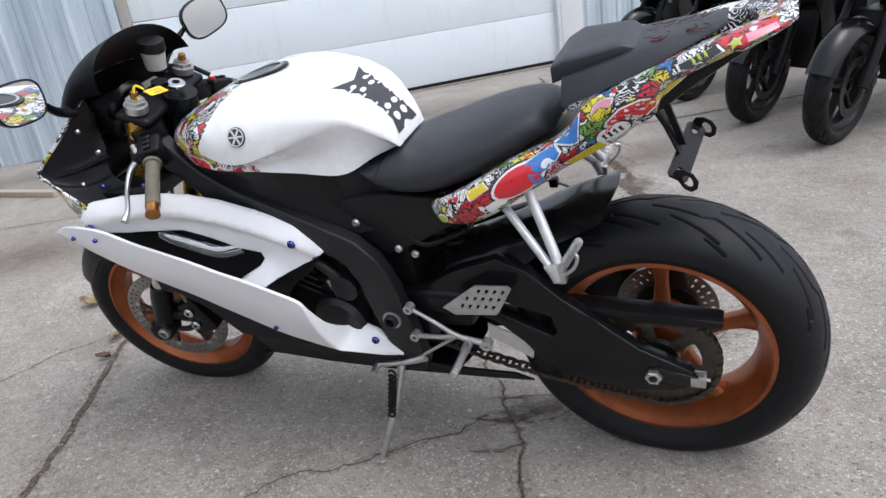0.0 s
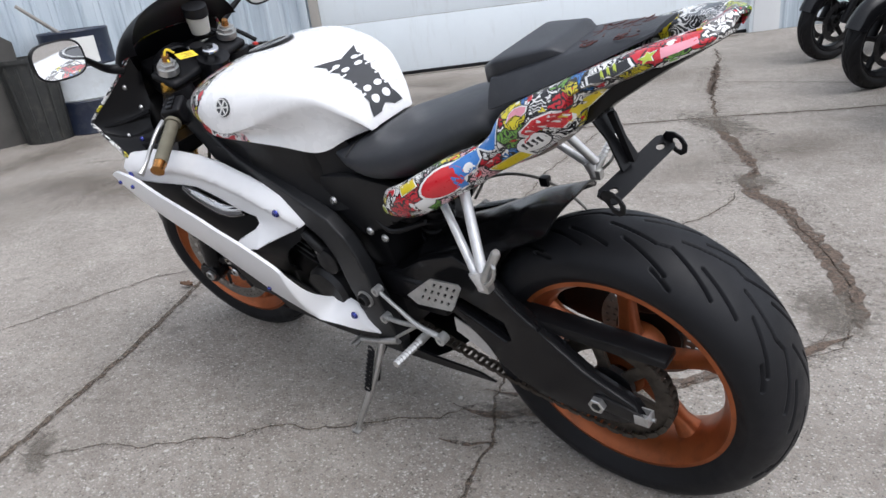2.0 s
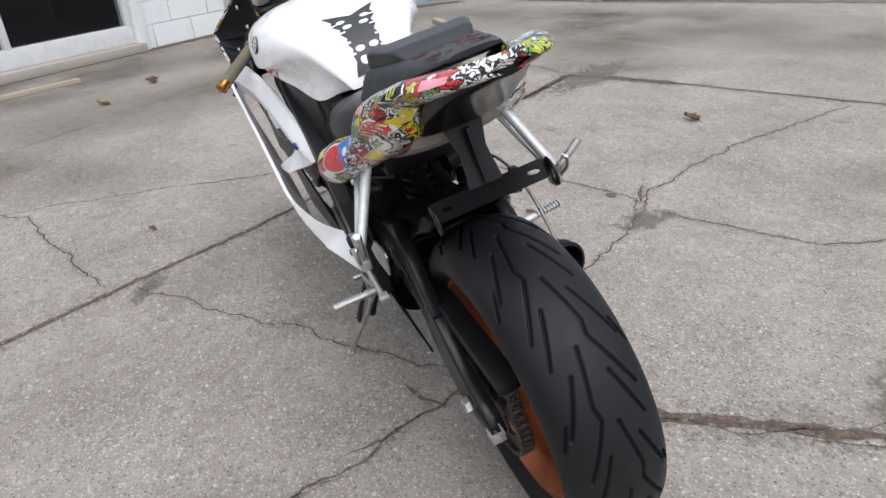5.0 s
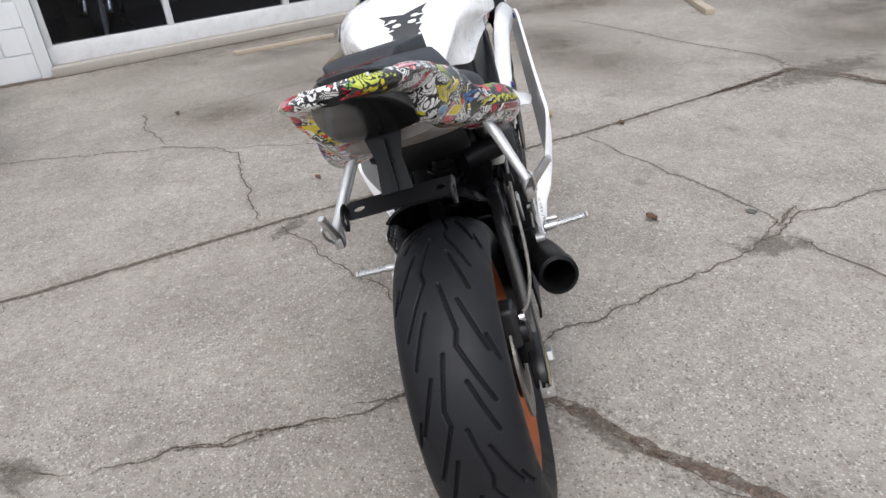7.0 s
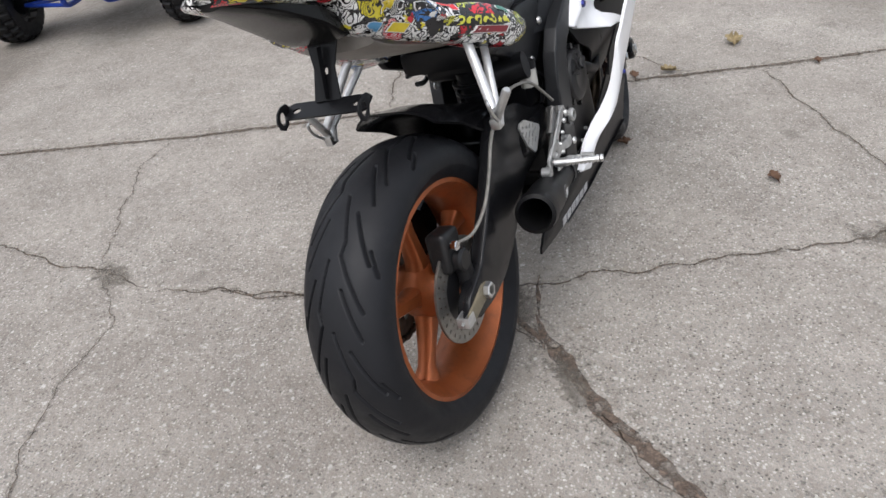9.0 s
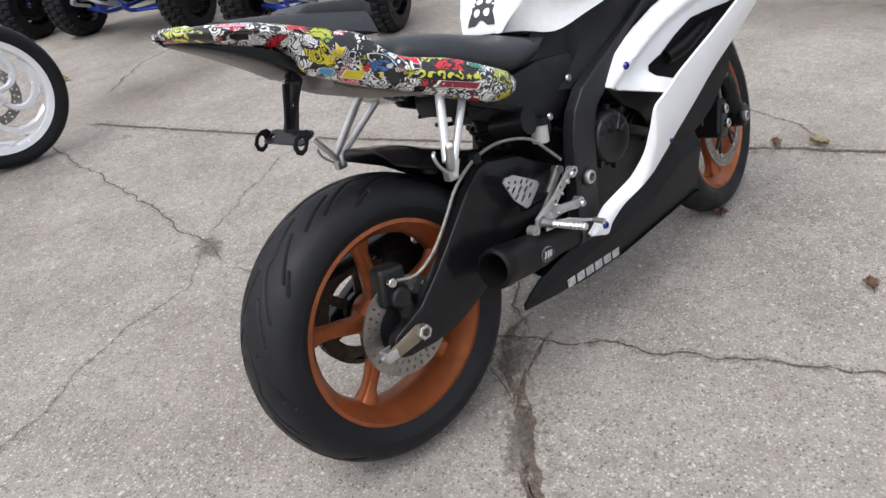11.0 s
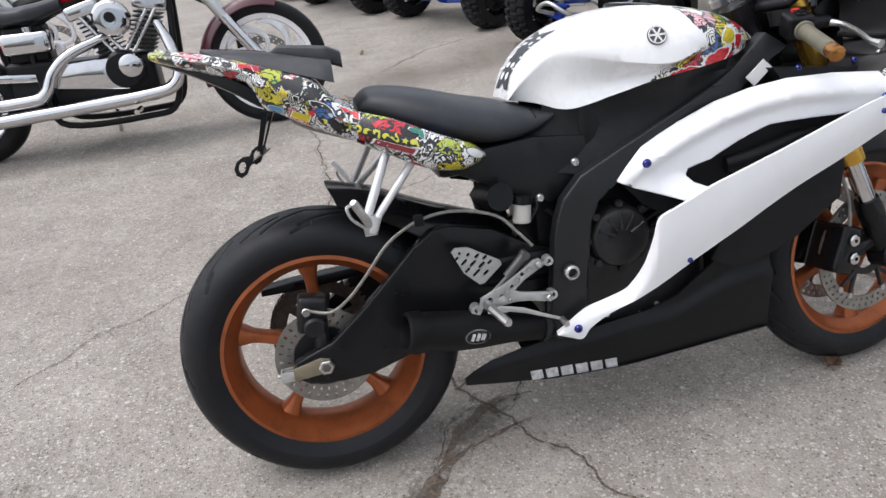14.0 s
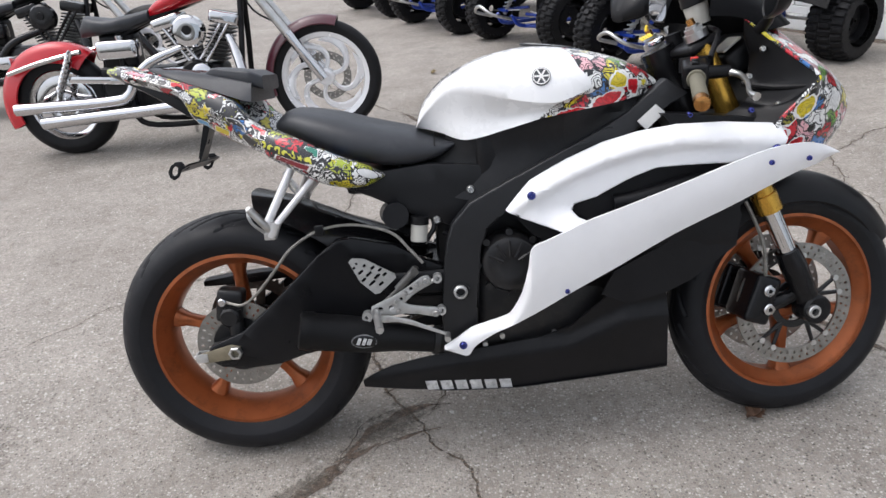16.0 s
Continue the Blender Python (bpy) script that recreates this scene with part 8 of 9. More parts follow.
# ---- the other machines on the lot ----
M_BRIGHT = simple("bright_polished_aluminium", (0.88, 0.88, 0.89), 0.26, metal=0.3, vary=0.05, bump=0.0)
def plain_tyre(parent, centre, radius, half, rim, material, steps=64):
    prof = [(-half * 0.75, rim - 0.005)] + [(half * math.sin(a), rim + (radius - rim) * (0.35 + 0.65 * math.cos(a * 0.95))) for a in [radians(-88 + 176 * i / 14) for i in range(15)]] + [(half * 0.75, rim - 0.005)]
    return part("tyre", lathe(prof, centre, "y", steps), material, parent)


def cruiser(m, paint, fender, label, shine=M_CHROME):
    ob = thing("cruiser_motorcycle", m, label, "motorcycle", "parked motorcycles")
    # wheels
    fcn, rcn = Vector((1.58, 0, 0.335)), Vector((0, 0, 0.30))
    fw = part("front_wheel", join(lathe([(-0.03, 0.275), (-0.036, 0.268), (-0.030, 0.236), (0, 0.228), (0.030, 0.236), (0.036, 0.268), (0.03, 0.275), (0, 0.262)], fcn, "y", 72, close=True), disc(-0.05, 0.05, 0.05, fcn, bevel=0.012)), M_BRIGHT, ob, "bright polished wheel with curved blade spokes")
    for k in range(6):
        a0 = TAU * k / 6 + 0.4
        rings = []
        for i in range(10):
            u = i / 9
            r = 0.042 + 0.197 * u
            a = a0 + 1.05 * u ** 1.4 - 0.35 * math.sin(math.pi * u)
            wd = interp(u, [(0, 0.018), (0.3, 0.014), (0.6, 0.018), (0.85, 0.030), (1, 0.060)])
            d = Vector((math.cos(a), 0, math.sin(a)))
            side = Vector((-math.sin(a + 0.5), 0, math.cos(a + 0.5)))
            c = fcn + d * r
            rings.append([c + side * wd + Vector((0, -0.006, 0)), c + side * wd * 0.5 + Vector((0, -0.020, 0)), c - side * wd * 0.5 + Vector((0, -0.020, 0)), c - side * wd + Vector((0, -0.006, 0)), c - side * wd * 0.6 + Vector((0, 0.014, 0)), c + side * wd * 0.6 + Vector((0, 0.014, 0))])
        part("spoke", loft(rings), M_BRIGHT, fw)
    plain_tyre(fw, fcn, 0.335, 0.048, 0.268, M_TYRE_DARK)
    part("brake_disc", drilled_disc(fcn, 0.10, 0.145, 0.055, 0.005, 24, 2), M_DISC, fw)
    part("caliper", moved(box(-0.03, 0.03, 0.03, 0.09, -0.045, 0.045, 0.01), Matrix.Translation(fcn + Vector((-0.12, 0, 0.09)))), M_BLACK, fw)
    rw = part("rear_wheel", join(lathe([(-0.05, 0.21), (-0.055, 0.2), (-0.04, 0.175), (0.04, 0.175), (0.055, 0.2), (0.05, 0.21), (0, 0.195)], rcn, "y", 64, close=True), disc(-0.07, 0.07, 0.05, rcn, bevel=0.01), lathe([(-0.03, 0.05), (-0.045, 0.1), (-0.03, 0.18)], rcn, "y", 48)), shine, ob)
    plain_tyre(rw, rcn, 0.305, 0.066, 0.205, M_TYRE_DARK)
    # fork and bars
    for s in (-1, 1):
        part("fork_leg", tube([fcn + Vector((0.0, s * 0.10, 0)), (1.405, s * 0.10, 0.60), (1.23, s * 0.10, 0.86), (1.11, s * 0.10, 1.03)], [0.028, 0.027, 0.022, 0.022], 14, smooth=False), M_STEEL, ob, "polished fork leg")
        part("fork_lower", tube([fcn + Vector((0.0, s * 0.10, 0)), (1.40, s * 0.10, 0.61)], [0.030, 0.031], 16), shine, ob)
        part("handlebar", tube([(1.06, s * 0.02, 1.06), (1.03, s * 0.16, 1.10), (0.90, s * 0.36, 1.10), (0.80, s * 0.42, 1.06)], 0.0125, 10), shine, ob)
    part("headlamp", lathe([(0.0, 0.001), (0.0, 0.085), (-0.03, 0.09), (-0.10, 0.06), (-0.12, 0.001)], (1.26, 0, 0.96), "x", 32), shine, ob)
    part("brake_hose", tube([fcn + Vector((-0.13, -0.06, 0.12)), (1.42, -0.09, 0.62), (1.22, -0.07, 0.75), (1.14, -0.05, 0.95)], 0.006, 8), M_BLACK, ob)
    # mudguards
    def guard(c, rad, wd, a0, a1, mat, skirt=0.05):
        rings = []
        for i in range(25):
            a = radians(a0 + (a1 - a0) * i / 24)
            ring = [(c.x + (rad - skirt * abs(q) ** 4) * math.cos(a), wd * q, c.z + (rad - skirt * abs(q) ** 4) * math.sin(a)) for q in [-1 + j / 5 for j in range(11)]]
            ring += [(c.x + (rad - 0.006 - skirt * abs(q) ** 4) * math.cos(a), wd * 0.94 * q, c.z + (rad - 0.006 - skirt * abs(q) ** 4) * math.sin(a)) for q in [1 - j / 5 for j in range(11)]]
            rings.append(ring)
        return part("mudguard", loft(rings), mat, ob)
    guard(fcn, 0.362, 0.075, 72, 195, fender)
    guard(rcn, 0.365, 0.100, 52, 200, paint, 0.11)
    part("tail_lamp", moved(box(-0.05, 0.03, -0.06, 0.06, -0.02, 0.05, 0.015), pose(-0.27, 0, 0.55)), shine, ob)
    for s in (-1, 1):
        part("fender_strut", tube([(-0.25, s * 0.108, 0.505), (-0.05, s * 0.112, 0.555), (0.20, s * 0.112, 0.600)], [0.012, 0.015, 0.014], 8), shine, ob)
        sh = part("shock_absorber", tube([(0.15, s * 0.13, 0.60), (0.01, s * 0.13, 0.33)], 0.016, 12), shine, ob)
        coil = [(0.145 - 0.12 * k / 70, s * 0.13 + 0.030 * math.cos(k * 0.75), 0.585 - 0.22 * k / 70 + 0.030 * math.sin(k * 0.75)) for k in range(71)]
        part("coil", tube(coil, 0.007, 6, n=1), shine, sh)
        part("frame_tube", tube([(1.16, s * 0.03, 0.92), (1.12, s * 0.10, 0.50), (1.07, s * 0.12, 0.20), (0.90, s * 0.12, 0.15), (0.50, s * 0.12, 0.16), (0.44, s * 0.11, 0.30), (0.42, s * 0.06, 0.60), (0.55, s * 0.05, 0.72), (1.14, s * 0.02, 0.90)], 0.017, 10), M_BLACK, ob)
        part("swingarm", tube([(0.42, s * 0.11, 0.30), (0.0, s * 0.11, 0.30)], 0.020, 10), M_BLACK, ob)
    # seat, tank
    rings = [superring(x, interp(x, [(0.20, 0.05), (0.30, 0.11), (0.45, 0.14), (0.62, 0.09)]), interp(x, [(0.20, 0.67), (0.50, 0.69), (0.62, 0.73)]), interp(x, [(0.20, 0.73), (0.24, 0.79), (0.37, 0.765), (0.50, 0.78), (0.62, 0.80)]), 24, 3.0) for x in [0.20 + 0.42 * i / 20 for i in range(21)]]
    part("seat", loft(rings), M_SEAT, ob, "black vinyl solo seat")
    rings = [superring(x, interp(x, [(0.58, 0.03), (0.66, 0.09), (0.85, 0.125), (1.05, 0.10), (1.16, 0.04)]), interp(x, [(0.58, 0.74), (0.85, 0.80), (1.16, 0.88)]), interp(x, [(0.58, 0.78), (0.66, 0.84), (0.85, 0.94), (1.05, 0.97), (1.16, 0.94)]), 28, 2.3) for x in [0.58 + 0.58 * i / 24 for i in range(25)]]
    part("fuel_tank", loft(rings), paint, ob, "glossy teardrop fuel tank", smooth=60)
    # V-twin: finned cylinders, covers, air cleaner
    part("crankcase", join(box(0.46, 1.0, -0.12, 0.12, 0.22, 0.48, 0.05, 3), lathe([(-0.12, 0.10), (-0.17, 0.10), (-0.185, 0.085), (-0.19, 0.001)], (0.86, 0, 0.41), "y", 36)), M_BLACK, ob)
    part("gearbox", join(box(0.27, 0.52, -0.10, 0.10, 0.24, 0.50, 0.03, 3), box(0.30, 0.50, -0.07, 0.07, 0.48, 0.68, 0.03, 3)), M_BLACK, ob)
    part("primary_cover", plate([(0.52, 0.47), (0.80, 0.48), (0.88, 0.45), (0.92, 0.36), (0.86, 0.31), (0.50, 0.36)], -0.178, 0.03, 0, bevel=0.008), shine, ob, "chrome side cover")
    part("timer_cover", lathe([(-0.17, 0.062), (-0.20, 0.058), (-0.208, 0.045), (-0.208, 0.001)], (0.90, 0, 0.43), "y", 32), shine, ob)
    for ang, x0, x1 in ((-24, 0.80, 0.72), (24, 0.95, 1.05)):
        for k in range(9):
            t = k / 8
            part("cooling_fin", moved(box(-0.065, 0.065, -0.085, 0.085, -0.0045, 0.0045, 0.002, 1), pose(x0 + (x1 - x0) * t * 0.75, -0.02, 0.50 + 0.17 * t, 0, ang * 0.6, 0)), M_BLACK if k % 2 else M_ENGINE, ob)
        part("cylinder_head", moved(box(-0.085, 0.085, -0.10, 0.09, -0.03, 0.04, 0.018, 3), pose(x1 - 0.0, -0.02, 0.715, 0, ang * 0.6, 0)), shine, ob, "chrome rocker cover")
        for dx in (-0.02, 0.025):
            part("pushrod_tube", tube([(0.87 + dx, -0.13, 0.46), (x1 + dx, -0.11, 0.69)], 0.010, 10), shine, ob)
    ac = part("air_cleaner", moved(lathe([(0, 0.090), (-0.05, 0.090), (-0.065, 0.078), (-0.07, 0.05), (-0.064, 0.001)], (0, 0, 0), "y", 40), pose(0.865, -0.15, 0.665)), shine, ob, "round chrome air cleaner")
    part("badge", moved(disc(-0.074, -0.066, 0.026, bevel=0.002), pose(0.865, -0.15, 0.675)), M_BLACK, ac)
    part("oil_tank", moved(box(-0.12, 0.12, -0.15, -0.06, -0.06, 0.05, 0.03, 3), pose(0.42, 0, 0.60)), shine, ob)
    part("oil_cap", disc(0.645, 0.675, 0.022, (0.44, -0.11, 0), "z", bevel=0.004), shine, ob)
    part("belt_guard", plate([(0.10, 0.47), (0.42, 0.44), (0.42, 0.40), (0.10, 0.43)], -0.13, 0.02, 0, bevel=0.004), shine, ob)
    # slash-cut pipes
    part("exhaust_pipe", tube([(0.80, -0.10, 0.58), (0.62, -0.17, 0.52), (0.52, -0.19, 0.44), (0.46, -0.20, 0.345), (0.34, -0.205, 0.315), (-0.20, -0.21, 0.312)], [0.024, 0.026, 0.028, 0.030, 0.032, 0.034], 18, n=6), shine, ob, "long chrome exhaust pipe")
    part("exhaust_pipe", tube([(1.06, -0.10, 0.62), (1.11, -0.16, 0.50), (1.13, -0.20, 0.38), (1.08, -0.215, 0.30), (0.95, -0.215, 0.275), (0.70, -0.215, 0.258), (-0.06, -0.22, 0.225)], [0.024, 0.027, 0.029, 0.031, 0.033, 0.034, 0.036], 18, n=6), shine, ob, "long chrome exhaust pipe")
    part("footpeg", join(tube([(0.88, -0.14, 0.20), (0.88, -0.26, 0.20)], 0.014, 10), tube([(0.95, -0.14, 0.24), (1.12, -0.2, 0.36), (1.18, -0.24, 0.42)], 0.008, 8)), shine, ob)
    part("side_stand", tube([(0.70, 0.12, 0.18), (0.66, 0.24, 0.03)], 0.012, 8), shine, ob)
    return ob


red_cruiser = cruiser(pose(-1.72, 2.84, 0, -6, 0, 1), M_CRUISER_RED, M_MAROON, "deep red chrome cruiser motorcycle with maroon front mudguard")
cruiser(pose(-3.15, 4.05, 0, -6, 0, 1), M_BLACK, M_BLACK, "black cruiser motorcycle parked beside a red one", M_GLOSS)


def knobby(name, parent, centre, radius, half, knob, rows):
    """A balloon tyre with staggered tread blocks."""
    nu, nv = 30 * 6, 40
    us, vs = np.arange(nu), np.linspace(-1, 1, nv)
    arc = vs * 1.7
    y = half * np.clip(np.sin(arc) * 1.12, -1, 1)
    r = radius * (0.52 + 0.48 * np.clip(np.cos(arc * 0.9), 0, 1) ** 0.45)
    uu, jj = np.meshgrid(us, np.arange(nv), indexing="ij")
    band = np.floor((vs + 1) / 2 * rows)[jj]
    on = (((uu + 3 * band) % 6) < 3.5) & (np.abs(vs)[jj] < 0.78) & (((vs[jj] + 1) / 2 * rows) % 1 > 0.2)
    rr = r[jj] + np.where(on, knob, 0.0)
    a = uu * TAU / nu
    co = np.stack([centre[0] + rr * np.cos(a), centre[1] + y[jj], centre[2] + rr * np.sin(a)], -1).reshape(-1, 3)
    i, j = np.meshgrid(np.arange(nu), np.arange(nv - 1), indexing="ij")
    k = (i + 1) % nu
    f = np.stack([i * nv + j, i * nv + j + 1, k * nv + j + 1, k * nv + j], -1).reshape(-1, 4)
    me = bpy.data.meshes.new(name)
    me.from_pydata(co.tolist(), [], f.tolist())
    me.materials.append(M_TYRE_DARK)
    me.shade_smooth()
    me.set_sharp_from_angle(angle=radians(40))
    ob = new(name, me)
    ob.parent = parent
    return ob


def quad(m, body, label):
    ob = thing("quad_bike", m, label, "quad bike", "parked quad bikes")
    for (x, z, rad, half, kn) in ((0.0, 0.27, 0.262, 0.095, 0.016), (-1.27, 0.262, 0.255, 0.135, 0.016)):
        for s in (-1, 1):
            c = (x, s * (0.53 if x == 0 else 0.50), z)
            wh = part("wheel", join(lathe([(-half * 0.7, 0.135), (-half * 0.72, 0.12), (-half * 0.3, 0.105), (half * 0.3, 0.105), (half * 0.72, 0.12), (half * 0.7, 0.135)], c, "y", 40), disc(-half * 0.35 if s < 0 else half * 0.15, -half * 0.15 if s < 0 else half * 0.35, 0.11, c, steps=32, hole=0.03), *[disc(s * half * 0.3, s * half * 0.45, 0.012, (c[0] + 0.05 * math.cos(k * 1.571), c[1], c[2] + 0.05 * math.sin(k * 1.571))) for k in range(4)]), M_BLACK, ob)
            knobby("tyre", wh, c, rad, half, kn, 5)
    for s in (-1, 1):
        for dz, zin in ((0.0, 0.30), (-0.10, 0.20)):
            for dx in (-0.13, 0.12):
                part("suspension_arm", tube([(0.0, s * 0.44, 0.27 + dz * 0.7), (dx, s * 0.14, zin)], 0.013, 10), M_BLUE, ob, "blue painted suspension arm")
        part("tie_rod", tube([(0.05, s * 0.44, 0.27), (0.02, s * 0.08, 0.30)], 0.007, 8), M_STEEL, ob)
        sh = part("shock_absorber", tube([(0.0, s * 0.34, 0.24), (-0.06, s * 0.17, 0.56)], 0.018, 10), M_STEEL, ob)
        coil = [(0.0 - 0.05 * k / 60 + 0.032 * math.cos(k * 0.75), s * (0.33 - 0.14 * k / 60) + 0.032 * math.sin(k * 0.75), 0.28 + 0.24 * k / 60) for k in range(61)]
        part("coil", tube(coil, 0.007, 6, n=1), M_DRUMWHITE, sh)
        # wide curled mudguards
        rings = []
        for i in range(15):
            a = radians(45 + 100 * i / 14)
            rings.append([(0.0 + 0.40 * math.cos(a), s * (0.22 + 0.30 * q), 0.34 + 0.38 * math.sin(a) - 0.03 * q * q) for q in [j / 6 for j in range(7)]])
        b = loft(rings, closed=False, caps=False)
        bmesh.ops.solidify(b, geom=b.faces[:], thickness=0.006)
        part("mudguard", b, body, ob)
        rings = []
        for i in range(15):
            a = radians(25 + 140 * i / 14)
            rings.append([(-1.27 + 0.37 * math.cos(a), s * (0.16 + 0.40 * q), 0.28 + 0.37 * math.sin(a) - 0.04 * q * q) for q in [j / 6 for j in range(7)]])
        b = loft(rings, closed=False, caps=False)
        bmesh.ops.solidify(b, geom=b.faces[:], thickness=0.006)
        part("mudguard", b, M_BLACK, ob)
        part("frame_tube", tube([(0.25, s * 0.10, 0.30), (0.12, s * 0.13, 0.20), (-0.5, s * 0.15, 0.19), (-0.95, s * 0.15, 0.22), (-1.15, s * 0.12, 0.50), (-0.6, s * 0.10, 0.62), (-0.05, s * 0.10, 0.66), (0.2, s * 0.08, 0.42)], 0.016, 10), M_BLUE, ob)
        part("handlebar", tube([(-0.22, s * 0.02, 0.90), (-0.24, s * 0.16, 0.96), (-0.34, s * 0.36, 0.95)], 0.012, 10), M_BLACK, ob)
        part("foot_bar", tube([(-0.25, s * 0.15, 0.24), (-0.45, s * 0.36, 0.25), (-0.62, s * 0.15, 0.24)], 0.014, 8), M_STEEL, ob)
    part("nose", loft([superring(x, w0, z0, z1, 20, 3) for x, w0, z0, z1 in ((0.42, 0.05, 0.45, 0.52), (0.34, 0.15, 0.46, 0.62), (0.10, 0.20, 0.52, 0.74), (-0.15, 0.16, 0.58, 0.82), (-0.40, 0.14, 0.60, 0.80))]), body, ob)
    part("seat", loft([superring(x, w0, z0, z1, 20, 3) for x, w0, z0, z1 in ((-0.38, 0.09, 0.66, 0.80), (-0.6, 0.13, 0.66, 0.79), (-0.9, 0.15, 0.67, 0.80), (-1.2, 0.13, 0.70, 0.83), (-1.28, 0.08, 0.72, 0.80))]), M_SEAT, ob)
    part("bumper", tube([(0.28, 0.14, 0.28), (0.46, 0.12, 0.34), (0.50, 0.0, 0.40), (0.46, -0.12, 0.34), (0.28, -0.14, 0.28)], 0.013, 10), M_STEEL, ob)
    part("engine", join(box(-0.62, -0.2, -0.14, 0.14, 0.22, 0.46, 0.03), box(-0.40, -0.22, -0.09, 0.09, 0.44, 0.62, 0.02)), M_ENGINE, ob)
    part("rear_axle", tube([(-1.27, -0.45, 0.262), (-1.27, 0.45, 0.262)], 0.022, 12), M_STEEL, ob)
    part("rear_arm", box(-1.25, -0.6, -0.06, 0.06, 0.24, 0.30, 0.015), M_BLUE, ob)
    return ob


blue_quad = quad(pose(2.07, 3.47, 0, 0, 0, 210), M_BLACK, "black and blue quad bike with knobbly tyres")
quad(pose(1.36, 5.02, 0, 0, 0, 210), M_BLACK, "black and blue quad bike with knobbly tyres")
quad(pose(0.57, 6.32, 0, 0, 0, 208), M_BLACK, "black and blue quad bike with knobbly tyres")
quad(pose(-0.15, 7.75, 0, 0, 0, 208), M_BLACK, "dark quad bike with knobbly tyres")

# two machines stand inside the shop, behind its window
copy_thing(blue_quad, mb @ pose(4.7, -2.05, 0.016, 0, 0, -80))
copy_thing(red_cruiser, mb @ pose(3.30, -2.2, 0.016, -6, 0, 80))


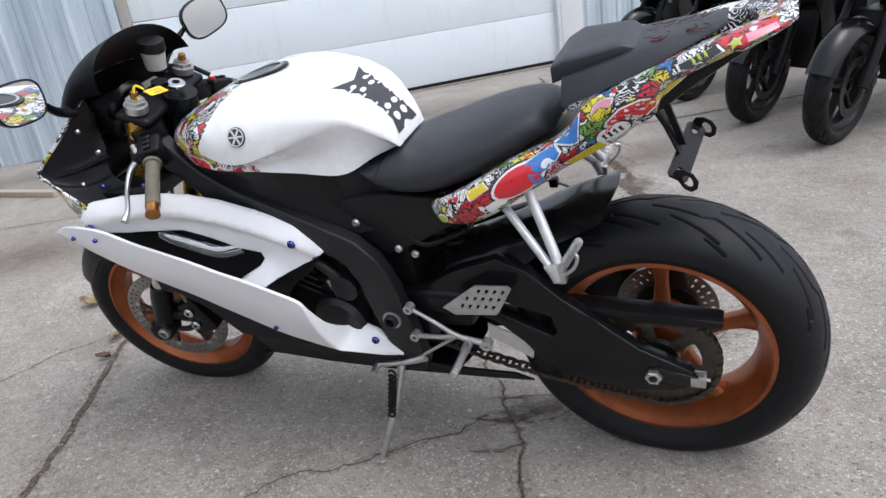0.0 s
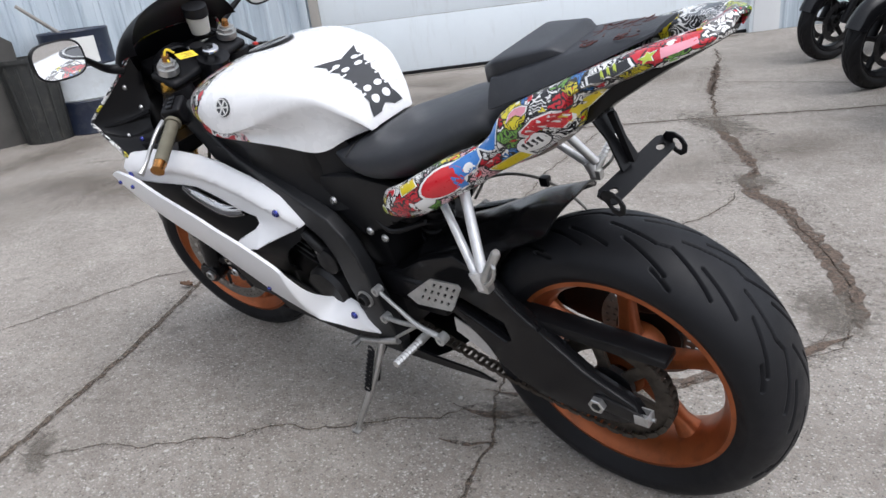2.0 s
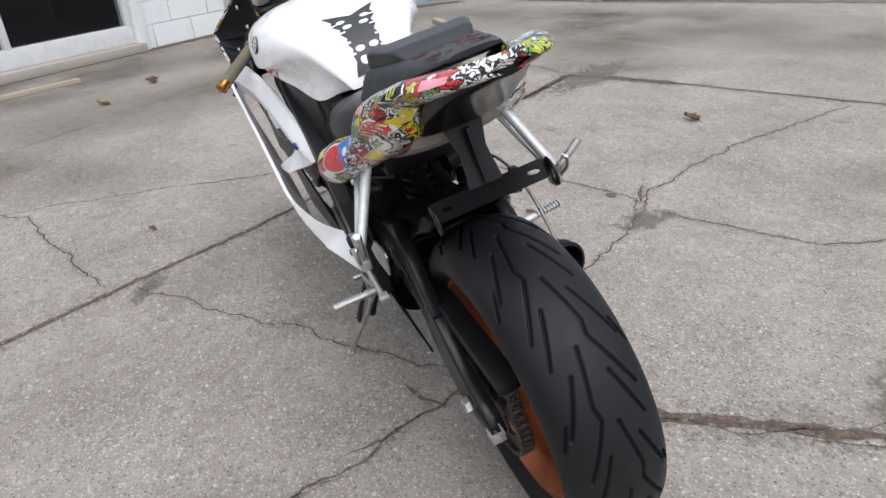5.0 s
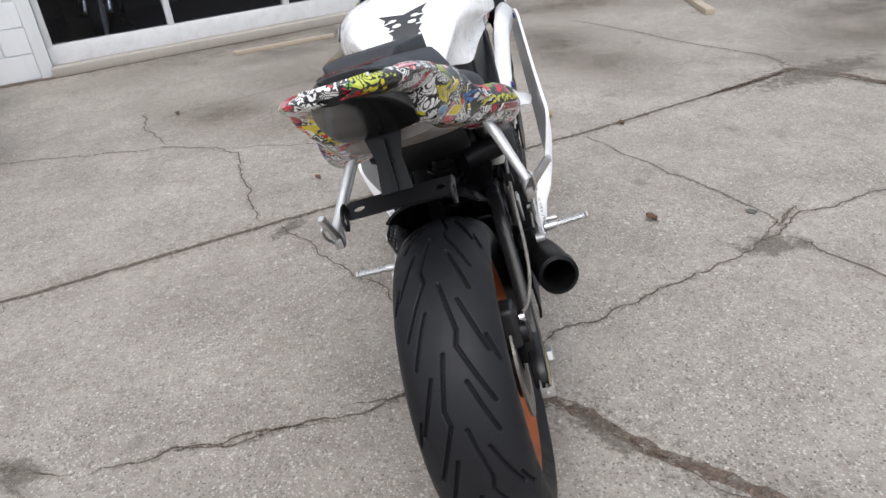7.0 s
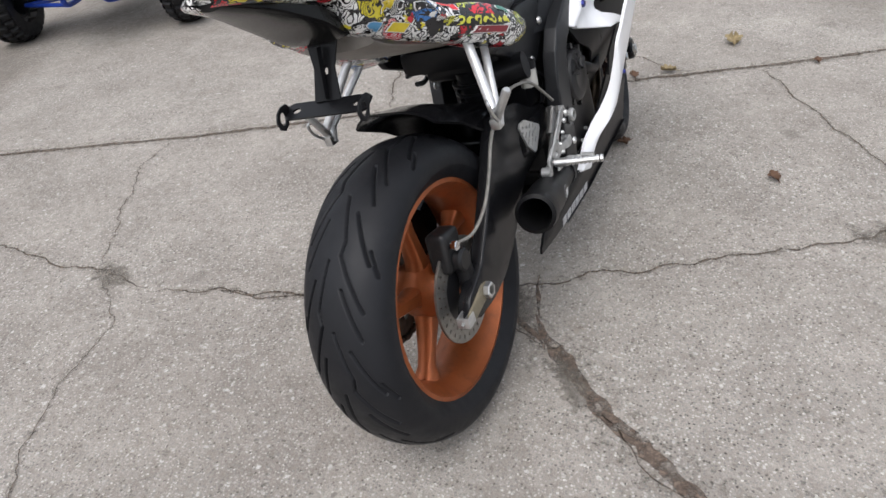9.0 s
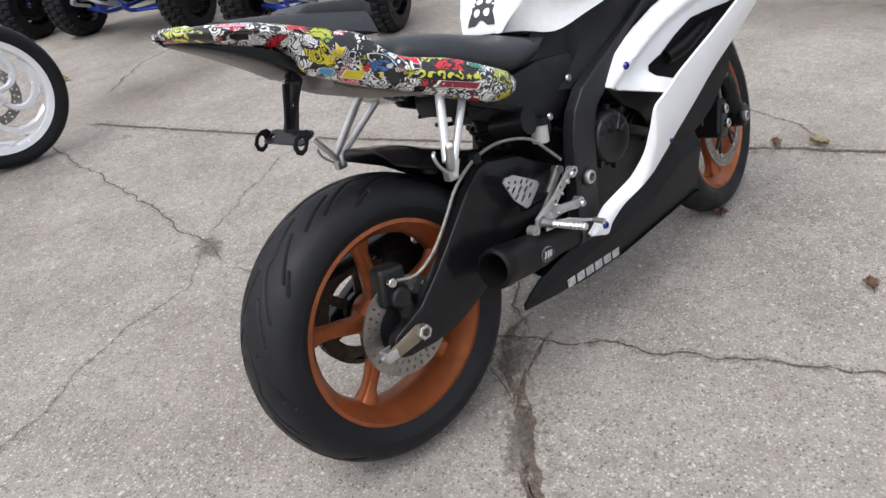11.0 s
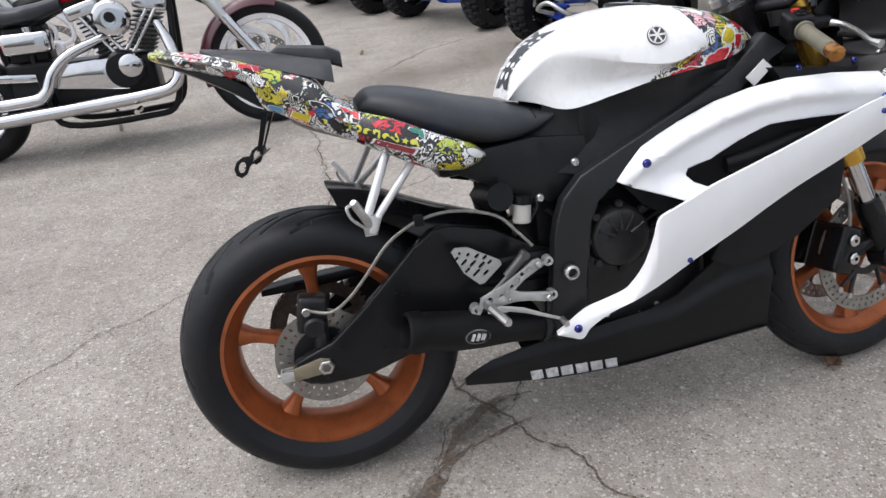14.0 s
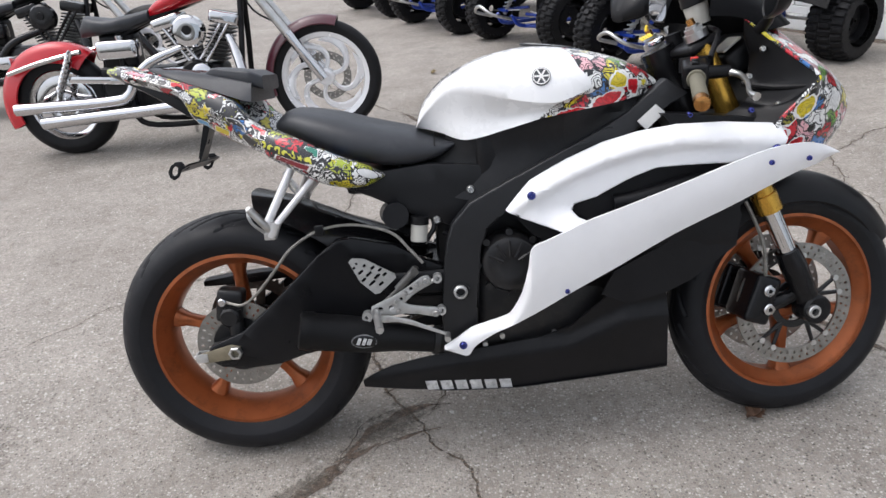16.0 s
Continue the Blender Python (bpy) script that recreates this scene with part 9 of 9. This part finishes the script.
def street_bike(m, label):
    ob = thing("street_motorcycle", m, label, "motorcycle", "parked black motorcycles")
    fcn, rcn = Vector((0, 0, 0.298)), Vector((-1.40, 0, 0.31))
    fw = part("front_wheel", wheel_mesh(fcn, 0.222, 0.046, 5, 0.2, 0.04)[0], M_BLACK, ob)
    for b in wheel_mesh(fcn, 0.222, 0.046, 5, 0.2, 0.04)[1:]:
        part("spoke", b, M_BLACK, fw)
    tyre_mesh("tyre", fcn, 0.300, 0.060, 0.218, 300, 36, TREAD_F, 10, M_TYRE_DARK, fw)
    rw = part("rear_wheel", wheel_mesh(rcn, 0.222, 0.07, 5, 0.2, 0.05)[0], M_BLACK, ob)
    plain_tyre(rw, rcn, 0.315, 0.09, 0.218, M_TYRE_DARK)
    for s in (-1, 1):
        part("brake_disc", drilled_disc(fcn, 0.11, 0.15, s * 0.062 - 0.0025, 0.005, 30, 2), M_ENGINE, fw)
        leg = part("fork_leg", tube([(0.0, s * 0.10, 0.298), (-0.13, s * 0.10, 0.60)], [0.030, 0.027], 14), M_BLACK, ob)
        part("fork_tube", tube([(-0.12, s * 0.10, 0.57), (-0.28, s * 0.10, 0.95)], 0.025, 14), M_FRAME, leg)
        cal = part("brake_caliper", moved(box(-0.03, 0.03, -0.03, 0.03, -0.055, 0.055, 0.012), Matrix.Translation((-0.13, s * 0.075, 0.335))), M_BLACK, ob)
        part("caliper_bolt", disc(s * 0.105, s * 0.113, 0.012, (-0.13, 0, 0.35)), M_CHROME, cal)
        part("side_fairing", plate([(-0.08, 0.80), (-0.30, 0.92), (-0.55, 0.80), (-0.62, 0.55), (-0.80, 0.36), (-0.55, 0.24), (-0.34, 0.40), (-0.24, 0.60)], lambda x, z, s=s: s * (0.20 - 0.25 * max(0, x + 0.2)), 0.008, 0.08), M_GLOSS, ob)
        part("handlebar", tube([(-0.26, s * 0.10, 0.93), (-0.36, s * 0.33, 0.90)], 0.013, 10), M_BLACK, ob)
        part("mirror", tube([(-0.12, s * 0.12, 0.95), (-0.16, s * 0.28, 1.05), (-0.17, s * 0.33, 1.08)], [0.01, 0.01, 0.035], 10), M_BLACK, ob)
    rings = []
    for i in range(18):
        a = radians(20 + 130 * i / 17)
        ring = [((0.25 + 0.085 * math.cos(b)) * math.cos(a), 0.075 * math.sin(b), 0.298 + (0.25 + 0.085 * math.cos(b)) * math.sin(a)) for b in [radians(-80 + 20 * j) for j in range(9)]]
        ring += [(x * 0.985, y * 0.95, 0.298 + (z - 0.298) * 0.985) for x, y, z in ring[::-1]]
        rings.append(ring)
    part("front_mudguard", loft(rings), M_GLOSS, ob)
    part("nose_cowl", loft([superring(x, w0, z0, z1, 24, 2.6) for x, w0, z0, z1 in ((0.06, 0.03, 0.78, 0.84), (0.0, 0.12, 0.73, 0.92), (-0.12, 0.18, 0.74, 1.02), (-0.22, 0.16, 0.80, 1.08))]), M_GLOSS, ob)
    part("fuel_tank", loft([superring(x, w0, z0, z1, 24, 2.6) for x, w0, z0, z1 in ((-0.32, 0.08, 0.80, 0.92), (-0.42, 0.17, 0.78, 0.98), (-0.60, 0.18, 0.76, 0.99), (-0.80, 0.11, 0.76, 0.88), (-0.86, 0.07, 0.77, 0.83))]), M_GLOSS, ob)
    part("seat", loft([superring(x, w0, z0, z1, 24, 3) for x, w0, z0, z1 in ((-0.80, 0.08, 0.76, 0.84), (-1.0, 0.14, 0.75, 0.82), (-1.2, 0.13, 0.78, 0.87), (-1.45, 0.09, 0.86, 0.93), (-1.60, 0.04, 0.92, 0.96))]), M_SEAT, ob)
    part("engine", join(box(-0.95, -0.35, -0.15, 0.15, 0.26, 0.62, 0.04), box(-0.9, -0.5, -0.10, 0.10, 0.6, 0.78, 0.03), box(-1.40, -0.90, -0.13, 0.13, 0.29, 0.36, 0.02)), M_ENGINE, ob)
    part("side_stand", tube([(-0.75, 0.14, 0.28), (-0.72, 0.27, 0.06)], 0.012, 8), M_STEEL, ob)
    return ob


first = street_bike(pose(-0.49, -2.50, 0, -7, 0, 62), "black street motorcycle with dark wheels on its stand")
for x, y, a in ((-0.10, -3.08, 63), (0.35, -3.88, 60), (0.89, -4.93, 58)):
    copy_thing(first, pose(x, y, 0, -7, 0, a))
